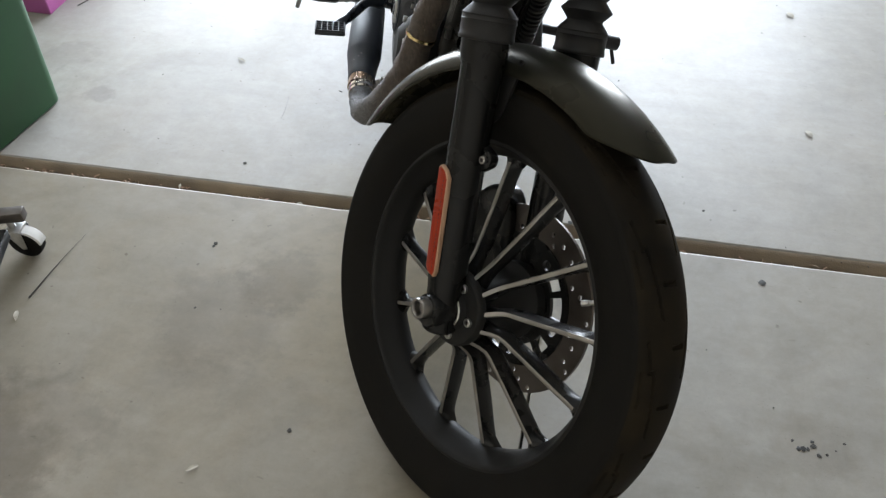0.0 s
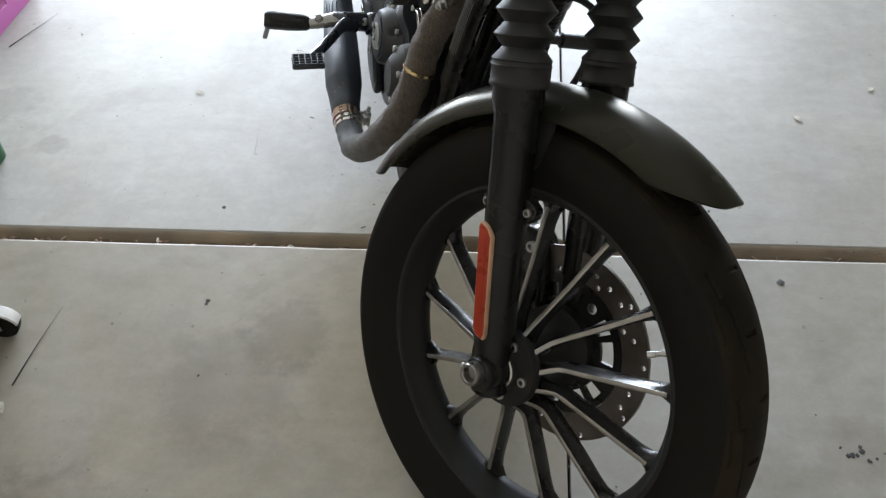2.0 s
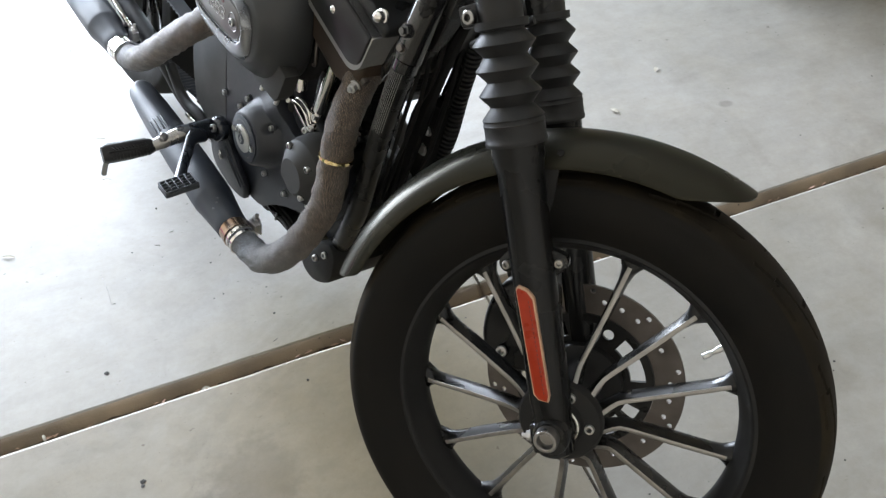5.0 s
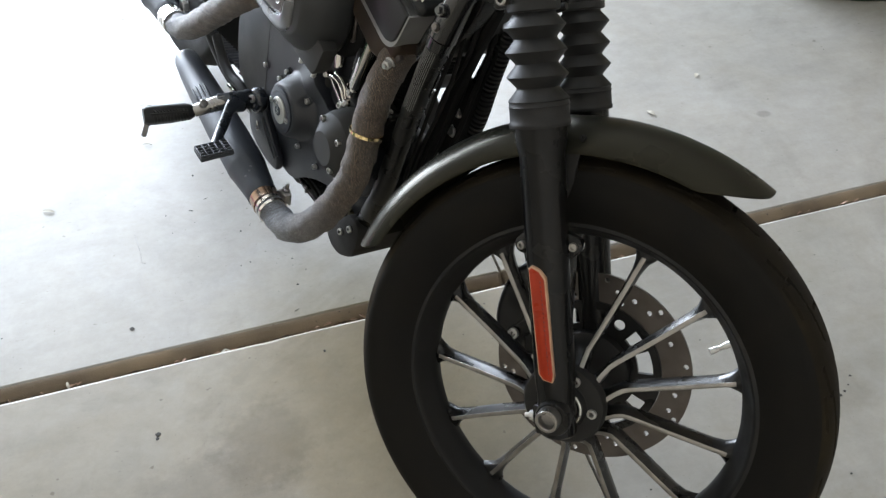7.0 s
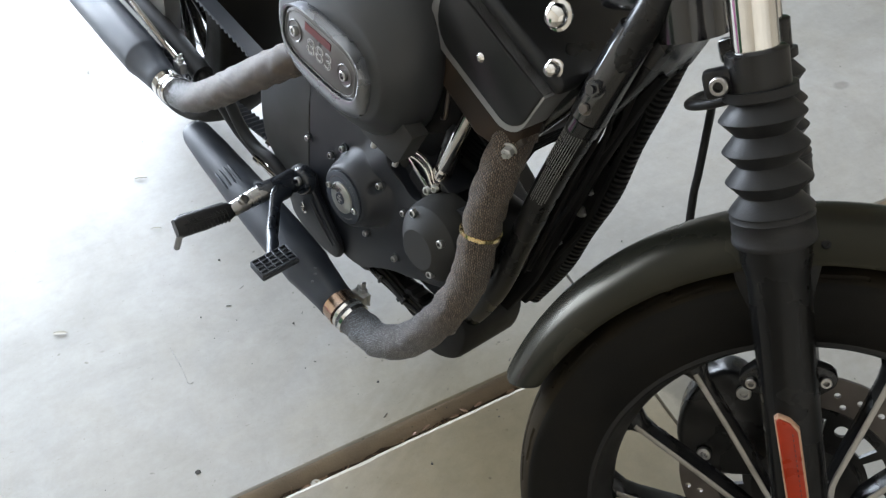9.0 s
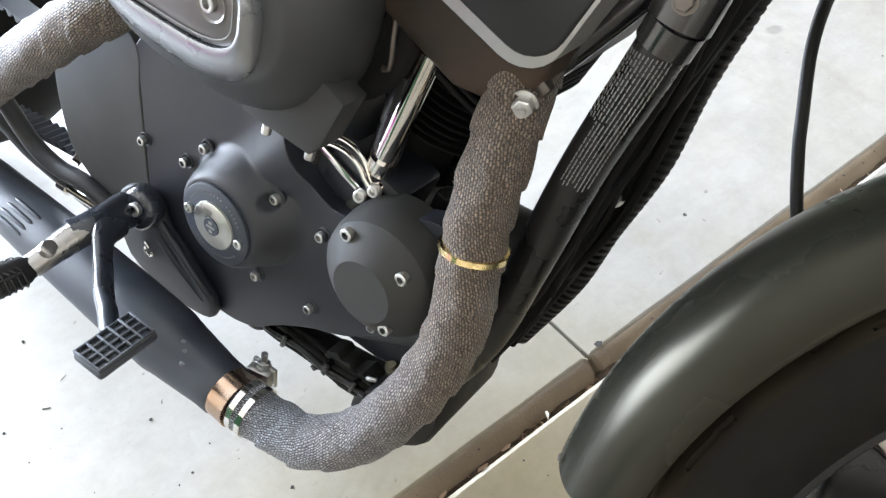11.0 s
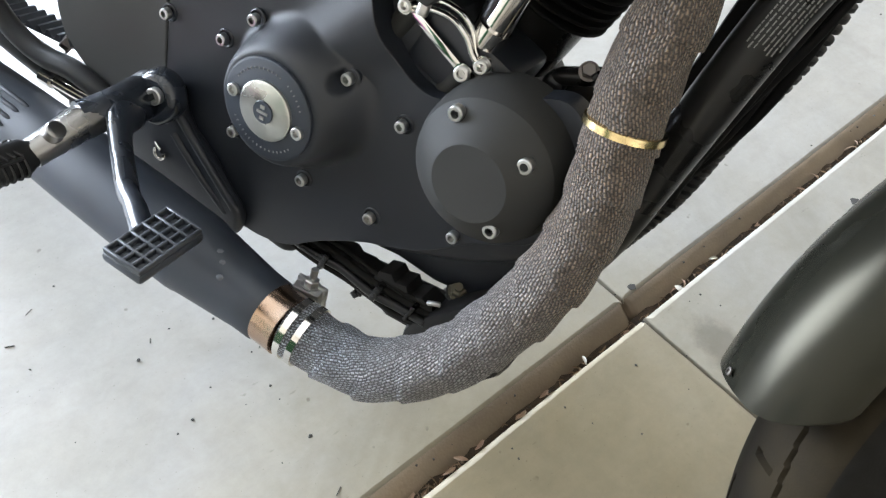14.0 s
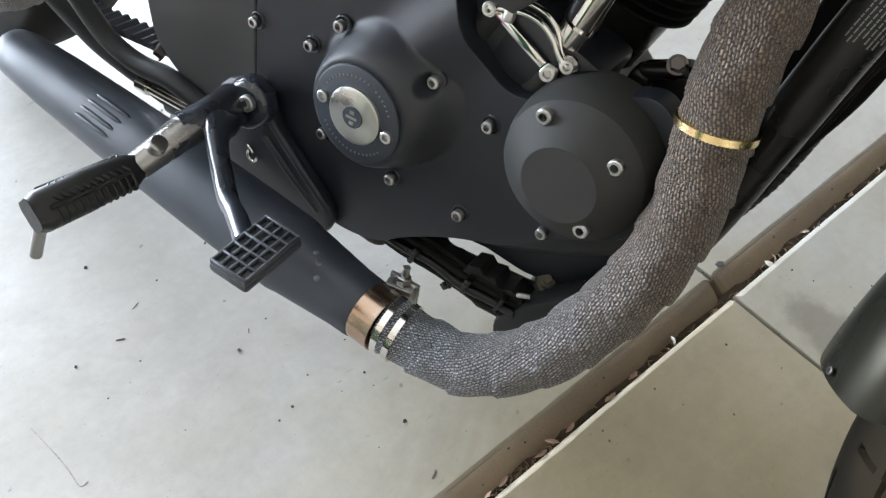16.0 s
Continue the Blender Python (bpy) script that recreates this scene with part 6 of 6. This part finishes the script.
bm = bmesh.new()
belt_mesh(bm)
part("drive_belt", bm, M_BELT, bike, "black toothed drive belt", smooth=False)
bm = bmesh.new()
lathe(bm, [(0.020, -0.338), (0.132, -0.338), (0.137, -0.336), (0.137, -0.304), (0.132, -0.302), (0.020, -0.302)], 64, "Y", at=(-1.09, 0, 0.292))
part("belt_pulley", bm, M_ALU, bike, "silver belt pulley")
bm = bmesh.new()
lathe(bm, [(0.205, -0.055), (0.212, -0.058), (0.214, -0.030), (0.196, 0.0), (0.214, 0.030), (0.212, 0.058), (0.205, 0.055), (0.196, 0.030), (0.188, 0.0), (0.196, -0.030)], 72, "Y", closed=True)
lathe(bm, [(0.0, -0.045), (0.050, -0.045), (0.045, 0.0), (0.050, 0.045), (0.0, 0.045)], 36, "Y")
rear_wheel = part("rear_wheel", bm, M_BLACK, bike, "black cast rear wheel", Matrix.Translation((-1.09, MID, 0.297)))
bm = bmesh.new()
tyre_mesh(bm, 0.313, 0.072, 0.206, 0.055, 360, False)
spoke = bmesh.new()
tube(spoke, [(0.04, 0, 0), (0.2, 0, 0)], 0.011, 10)
repeat(part("spoke", spoke, M_BLACK, rear_wheel), [Matrix.Rotation(2 * math.pi * k / 13, 4, "Y") for k in range(13)])
part("tyre", bm, M_RUBBER, rear_wheel, "black rubber rear tyre", sharp=60)
# side stand that holds the bike
bm = bmesh.new()
tube(bm, curve_points([(-0.30, -0.190, 0.080), (-0.34, -0.100, 0.045), (-0.36, 0.000, 0.012)], 6), 0.011, 16)
box(bm, (0.060, 0.040, 0.006), (-0.362, 0.005, 0.006), Matrix.Rotation(radians(14.2), 3, "X"), bevel=0.002)
part("side_stand", bm, M_BLACK, bike, "black side stand")

# unseen tank, seat and rear mudguard above the engine, added to block light from above
bm = bmesh.new()
loft(bm, [(0.170, 0.062, -0.095, 2.3, 0), (0.205, 0.082, -0.125, 2.3, 0), (0.215, 0.092, -0.180, 2.3, 0.006), (0.215, 0.096, -0.235, 2.3, 0.010), (0.215, 0.092, -0.290, 2.3, 0.006), (0.205, 0.082, -0.345, 2.3, 0), (0.170, 0.062, -0.375, 2.3, 0)], -0.190, 0.885, radians(8))
part("fuel_tank", bm, M_GLOSS, bike, "plain black fuel tank, unseen, added for its shadow", sharp=60)
bm = bmesh.new()
prism(bm, smooth_outline([(-0.40, 0.800), (-0.45, 0.770), (-0.60, 0.735), (-0.80, 0.735), (-0.95, 0.770), (-0.97, 0.810), (-0.80, 0.800), (-0.62, 0.790), (-0.48, 0.830)], 5), -0.335, -0.130, "XZ", bevel=0.025, segs=4)
part("seat", bm, M_BOOT, bike, "plain black seat, unseen, added for its shadow", sharp=60)
bm = bmesh.new()
lathe(bm, [(0.352, -0.095), (0.362, -0.085), (0.372, -0.045), (0.375, 0.0), (0.372, 0.045), (0.362, 0.085), (0.352, 0.095), (0.350, 0.092), (0.370, 0.0), (0.350, -0.092)], 60, "Y", at=(-1.09, MID, 0.330), closed=True, arc=(radians(20), radians(165)))
part("rear_fender", bm, M_GLOSS, bike, "plain black rear fender, unseen, added with the seat")


# ---------------------------------------------------------------- loose things on the floor
def green_bin():
    ob = thing("storage_bin", "green plastic storage bin standing on the concrete floor", "bin", pose(-1.347, 0.022, 0, 0, 0, -10))
    bm = bmesh.new()
    w, d, h = 0.42, 0.25, 0.66

    def ring(z, grow, inset):
        base = []
        for cx, cy, a0 in ((-inset - 0.03 + grow, d - inset - 0.03 + grow, 0), (-w + inset + 0.03 - grow, d - inset - 0.03 + grow, 90),
                           (-w + inset + 0.03 - grow, inset + 0.03 - grow, 180), (-inset - 0.03 + grow, inset + 0.03 - grow, 270)):
            for k in range(6):
                a = radians(a0 + 18 * k)
                base.append(bm.verts.new((cx + 0.03 * math.cos(a), cy + 0.03 * math.sin(a), z)))
        return base
    rings = [ring(0.0, -0.006, 0), ring(0.006, 0.0, 0), ring(h - 0.002, 0.031, 0), ring(h - 0.002, 0.027, 0), ring(0.02, -0.004, 0)]
    n = len(rings[0])
    for a, b in zip(rings, rings[1:]):
        for k in range(n):
            bm.faces.new((a[k], a[(k + 1) % n], b[(k + 1) % n], b[k]))
    bm.faces.new(rings[0][::-1])
    bm.faces.new(rings[-1])
    part("body", bm, M_GREEN, ob)
    bm = bmesh.new()
    rings = [ring(h - 0.04, 0.032, 0), ring(h - 0.038, 0.042, 0), ring(h, 0.044, 0), ring(h, 0.028, 0), ring(h - 0.003, 0.028, 0)]
    for a, b in zip(rings, rings[1:] + rings[:1]):
        for k in range(n):
            bm.faces.new((a[k], a[(k + 1) % n], b[(k + 1) % n], b[k]))
    part("rim", bm, M_GREEN, ob)
    return ob


green_bin()


def pink_crate():
    ob = thing("crate", "bright pink plastic basket with slotted sides on the floor", "crate", pose(-1.560, 0.640, 0, 0, 0, -3))
    w, d, h = 0.36, 0.34, 0.20
    for name, size, at in (("side", (0.004, d, 0), (0, d / 2)), ("side", (0.004, d, 0), (-w, d / 2)), ("side", (w, 0.004, 0), (-w / 2, 0)), ("side", (w, 0.004, 0), (-w / 2, d))):
        bm = bmesh.new()
        long_x = size[0] > size[1]
        ln = max(size[:2])
        for z0, z1 in ((0.004, 0.050), (0.085, 0.110), (0.150, h)):
            sx, sy = (ln, 0.004) if long_x else (0.004, ln)
            box(bm, (sx, sy, z1 - z0), (at[0], at[1], (z0 + z1) / 2), bevel=0.0012, segs=1)
        for k in range(6):
            o = -ln / 2 + 0.012 + (ln - 0.024) * k / 5
            for z0, z1 in ((0.050, 0.085), (0.110, 0.150)):
                c = (at[0] + o, at[1], (z0 + z1) / 2) if long_x else (at[0], at[1] + o, (z0 + z1) / 2)
                box(bm, (0.018, 0.004, z1 - z0 + 0.002) if long_x else (0.004, 0.018, z1 - z0 + 0.002), c)
        part(name, bm, M_PINK, ob, smooth=False)
    bm = bmesh.new()
    box(bm, (w, d, 0.004), (-w / 2, d / 2, 0.002))
    part("base", bm, M_PINK, ob, smooth=False)
    bm = bmesh.new()
    for x, y, sx, sy in ((0.004, d / 2, 0.018, d + 0.02), (-w - 0.004, d / 2, 0.018, d + 0.02), (-w / 2, -0.004, w, 0.018), (-w / 2, d + 0.004, w, 0.018)):
        box(bm, (sx, sy, 0.008), (x, y, h + 0.002), bevel=0.002, segs=1)
    part("rim", bm, M_PINK, ob, smooth=False)
    return ob


pink_crate()


def creeper():
    """A low castered frame: two rails, two cross arms, four casters."""
    ob = thing("creeper", "low mechanic's creeper frame of grey steel on white-cased casters", "creeper", pose(-1.083, -0.252, 0, 0, 0, 18))
    for x in (-0.030, -0.430):
        bm = bmesh.new()
        box(bm, (0.050, 0.620, 0.024), (x, -0.330, 0.088), bevel=0.004)
        part("rail", bm, M_GREYPL, ob, "dark blue-grey steel rail")
    for y in (0.006, -0.480):
        bm = bmesh.new()
        box(bm, (0.500, 0.026, 0.024), (-0.222, y, 0.112 if y > 0 else 0.063), bevel=0.003)
        part("cross_arm", bm, M_ROTOR, ob, "bare grey steel cross arm")
    for x in (0.004, -0.450):
        for y in (0.004, -0.478):
            turn = Matrix.Translation((x, y, 0)) @ Matrix.Rotation(radians(-12 if y > 0 else 14), 4, "Z")
            bm = bmesh.new()
            tube(bm, [(-0.014, 0, 0.104), (-0.014, 0, 0.070)], 0.0075, 16)
            box(bm, (0.034, 0.036, 0.010), (-0.010, 0, 0.074), bevel=0.003)
            for s in (-1, 1):
                prism(bm, [(-0.026, 0.076), (0.010, 0.076), (0.006, 0.030), (-0.004, 0.028)], s * 0.0150, s * 0.0175, "XZ", bevel=0.0006, segs=1)
            fork = part("caster", bm, M_STEEL, ob, "zinc caster fork", turn)
            bm = bmesh.new()
            lathe(bm, [(0.005, -0.012), (0.029, -0.013), (0.034, -0.010), (0.035, 0.0), (0.034, 0.010), (0.029, 0.013), (0.005, 0.012)], 36, "Y", at=(0.0, 0, 0.0352))
            part("caster_wheel", bm, M_RUBBER, fork, "black caster wheel")
            bm = bmesh.new()
            lathe(bm, [(0.0355, -0.0135), (0.0385, -0.011), (0.0385, 0.011), (0.0355, 0.0135), (0.0358, 0.010), (0.0358, -0.010)], 36, "Y", at=(0.0, 0, 0.0358), arc=(radians(5), radians(130)), closed=True)
            part("caster_hood", bm, M_WHITEPL, fork, "white caster hood")
    return ob


creeper()


def garden_tub():
    ob = thing("plastic_tub", "dark green round plastic tub on the floor", "tub", pose(1.49, 1.03, 0))
    bm = bmesh.new()
    lathe(bm, [(0.0, 0.0), (0.315, 0.0), (0.325, 0.010), (0.350, 0.34), (0.368, 0.345), (0.368, 0.362), (0.346, 0.362), (0.320, 0.02), (0.0, 0.015)], 96, "Z")
    part("body", bm, M_GREEN, ob)


garden_tub()


# ---------------------------------------------------------------- litter: leaf bits in the joint, scraps and grit
rng = random.Random(4)


def leaf(bm, at, ln, wd, turn, curl):
    n = 5
    rows = []
    for i in range(n + 1):
        t = i / n
        w = wd * math.sin(math.pi * (0.08 + 0.88 * t)) ** 0.8
        z = curl * math.sin(math.pi * t)
        rows.append([Vector(((t - 0.5) * ln, s * w, z + abs(s) * curl * 0.5)) for s in (-1, 0, 1)])
    vs = [[bm.verts.new(Vector(at) + turn @ p) for p in r] for r in rows]
    for a, b in zip(vs, vs[1:]):
        for k in range(2):
            bm.faces.new((a[k], a[k + 1], b[k + 1], b[k]))


bm = bmesh.new()
heaps = [rng.uniform(-1.7, 1.7) for k in range(34)]
for k in range(420):
    x = rng.choice(heaps) + rng.gauss(0, 0.035) if k % 3 else rng.uniform(-1.7, 1.7)
    y = rng.uniform(-0.0005, 0.0065)
    t = Euler((rng.uniform(-0.6, 0.6), rng.uniform(-0.5, 0.5), rng.uniform(0, 6.3))).to_matrix()
    leaf(bm, (x, y, -0.012 + rng.uniform(-0.002, 0.005)), rng.uniform(0.005, 0.018), rng.uniform(0.0004, 0.0015), t, rng.uniform(0.0005, 0.003))
tagged(link_mesh("leaf_litter", bm, M_LEAF), "dry brown leaf bits caught in the floor joint", "litter", kind="stuff")
bm = bmesh.new()
for k in range(70):
    x = rng.choice(heaps) + rng.gauss(0, 0.06) if k % 4 else rng.uniform(-1.7, 1.7)
    t = Euler((rng.uniform(-0.5, 0.5), rng.uniform(-0.35, 0.35), rng.choice((0.0, 3.14)) + rng.gauss(0, 0.5))).to_matrix()
    leaf(bm, (x, rng.uniform(0.001, 0.007), -0.010 + rng.uniform(0, 0.006)), rng.uniform(0.008, 0.020), rng.uniform(0.0010, 0.0026), t, rng.uniform(0.001, 0.004))
for x, y in ((-0.172, 0.009), (-0.370, 0.013), (-0.299, 0.011), (-0.211, 0.005), (-0.318, 0.007), (-0.273, 0.010)):
    leaf(bm, (x, y * 0.6, -0.005), 0.016, 0.0024, Euler((0.4, 0.1, rng.gauss(0, 0.4))).to_matrix(), 0.003)
tagged(link_mesh("straw_litter", bm, M_STRAW), "pale tan dry leaf pieces caught in the floor joint", "litter", kind="stuff")
bm = bmesh.new()
for k in range(5):
    x = rng.uniform(-1.7, 1.7)
    t = Euler((rng.uniform(-0.2, 0.2), rng.uniform(-0.2, 0.2), rng.uniform(0, 6.3))).to_matrix()
    leaf(bm, (x, rng.uniform(0.001, 0.007), -0.010 + rng.uniform(0, 0.006)), rng.uniform(0.008, 0.018), rng.uniform(0.002, 0.005), t, 0.002)
tagged(link_mesh("pale_litter", bm, M_PAPER), "pale dry scraps caught in the floor joint", "litter", kind="stuff")


def crumb(bm, at, r, flat=0.6):
    made = bmesh.ops.create_icosphere(bm, subdivisions=1, radius=r)["verts"]
    for v in made:
        v.co = Vector(at) + Vector((v.co.x * rng.uniform(0.6, 1.3), v.co.y * rng.uniform(0.6, 1.3), v.co.z * flat + r * flat * 0.7))


bm = bmesh.new()
for k in range(95):
    crumb(bm, (rng.uniform(-1.6, 1.3), rng.uniform(-0.9, 1.4), 0.0), rng.uniform(0.0008, 0.0026))
for x, y, r in ((-0.705, -0.152, 0.005), (-0.74, 0.106, 0.005), (-0.706, -0.16, 0.004), (-0.409, 0.124, 0.003), (0.026, 0.041, 0.006), (0.479, -0.416, 0.005), (0.463, -0.424, 0.005),
                (0.456, -0.425, 0.005), (0.470, -0.423, 0.004), (0.414, -0.061, 0.008), (-0.398, -0.554, 0.005), (0.302, 0.127, 0.004), (-0.676, -0.325, 0.003), (0.487, -0.433, 0.005), (0.478, -0.408, 0.004), (0.500, -0.428, 0.003), (0.446, -0.411, 0.003), (0.530, -0.402, 0.003), (0.515, -0.418, 0.002)):
    crumb(bm, (x, y, 0), r, 0.15)
for x, y in ((-0.454, 0.474), (-0.528, 0.461), (-0.596, 0.373), (-0.409, 0.313), (-0.455, 0.331), (-0.459, 0.238), (-0.400, 0.249), (-0.389, 0.249), (-0.645, 0.353), (-0.598, 0.266), (-0.494, 0.216), (-0.514, 0.211), (-0.441, 0.197), (-0.408, 0.200),
             (-0.409, 0.125), (-0.449, 0.118), (-0.168, -0.023), (-0.250, -0.021), (-0.253, -0.034), (0.069, -0.020), (0.089, -0.022), (0.096, -0.049), (0.145, -0.100), (0.101, -0.104), (-0.035, -0.098), (-0.060, -0.038), (-0.124, -0.100), (-0.158, -0.056)):
    crumb(bm, (x, y, 0), rng.uniform(0.0009, 0.0019), 0.5)
for k in range(150):                                      # crumbled slab edge along the joints
    if k % 3:
        crumb(bm, (rng.uniform(-1.5, 1.3), rng.choice((rng.uniform(-0.008, 0.004), rng.uniform(0.022, 0.040))), -0.003), rng.uniform(0.0006, 0.0020))
    else:
        crumb(bm, (rng.uniform(-0.008, 0.008), rng.uniform(-0.8, 0.9), -0.003), rng.uniform(0.0006, 0.0022))
tagged(link_mesh("floor_grit", bm, M_GRIT), "dark grit and crumbs scattered on the concrete", "grit", kind="stuff")
for x, y, ln, wd in ((-0.907, 0.505, 0.030, 0.006), (-0.681, 0.846, 0.030, 0.003), (-0.682, 0.681, 0.022, 0.003), (-0.721, 1.304, 0.024, 0.006), (-0.685, 1.346, 0.020, 0.006), (0.541, 0.428, 0.026, 0.010), (0.728, 0.540, 0.022, 0.008),
                     (0.534, 0.952, 0.030, 0.012), (-1.02, -0.41, 0.026, 0.008), (-0.536, -0.654, 0.022, 0.006)):
    bm = bmesh.new()
    leaf(bm, (x, y, 0.0012), ln, wd * 0.7, Matrix.Rotation(rng.uniform(0, 6.3), 3, "Z"), 0.002)
    tagged(link_mesh("dry_leaf", bm, M_PAPER), "small pale dry leaf lying on the concrete", "leaf", "loose leaves")
bm = bmesh.new()
tube(bm, curve_points([(-1.021, -0.364, 0.002), (-1.010, -0.272, 0.003), (-0.996, -0.178, 0.002)], 8), lambda s, t, a: 0.0013 * (1.15 - s / t), 8)
tagged(link_mesh("twig", bm, M_GRIT), "thin dark dry twig lying on the concrete", "twig")
bm = bmesh.new()
tube(bm, curve_points([(-0.725, 0.372, 0.0002), (-0.720, 0.343, 0.0002), (-0.715, 0.312, 0.0002), (-0.713, 0.281, 0.0002), (-0.704, 0.279, 0.0002)], 6), lambda s, t, a: 0.0005 + 0.0003 * math.sin(s * 900), 6)
tagged(link_mesh("scuff_mark", bm, M_SCUFF), "thin dark scuff mark on the concrete", "scuff mark")
for a, b, r in (((-0.570, 0.442), (-0.561, 0.446), 0.0006), ((-0.605, 0.415), (-0.596, 0.411), 0.0012), ((-0.478, 0.332), (-0.481, 0.327), 0.0007), ((0.098, -0.116), (0.084, -0.108), 0.0013), ((-0.427, 0.055), (-0.418, 0.060), 0.0009)):
    bm = bmesh.new()
    tube(bm, [(*a, r * 0.5), (*b, r * 0.5)], r * 0.6, 8)
    tagged(link_mesh("straw_bit", bm, M_GRIT), "tiny dark bit of dry stalk on the concrete", "litter", "stalk bits")
bm = bmesh.new()
tube(bm, curve_points([(-1.503, 0.695, 0.002), (-1.474, 0.754, 0.003), (-1.447, 0.810, 0.003), (-1.428, 0.858, 0.002)], 8), lambda s, t, a: 0.0012 * (1.15 - s / t), 8)
tagged(link_mesh("twig", bm, M_GRIT), "thin dark dry twig lying on the concrete", "twig")
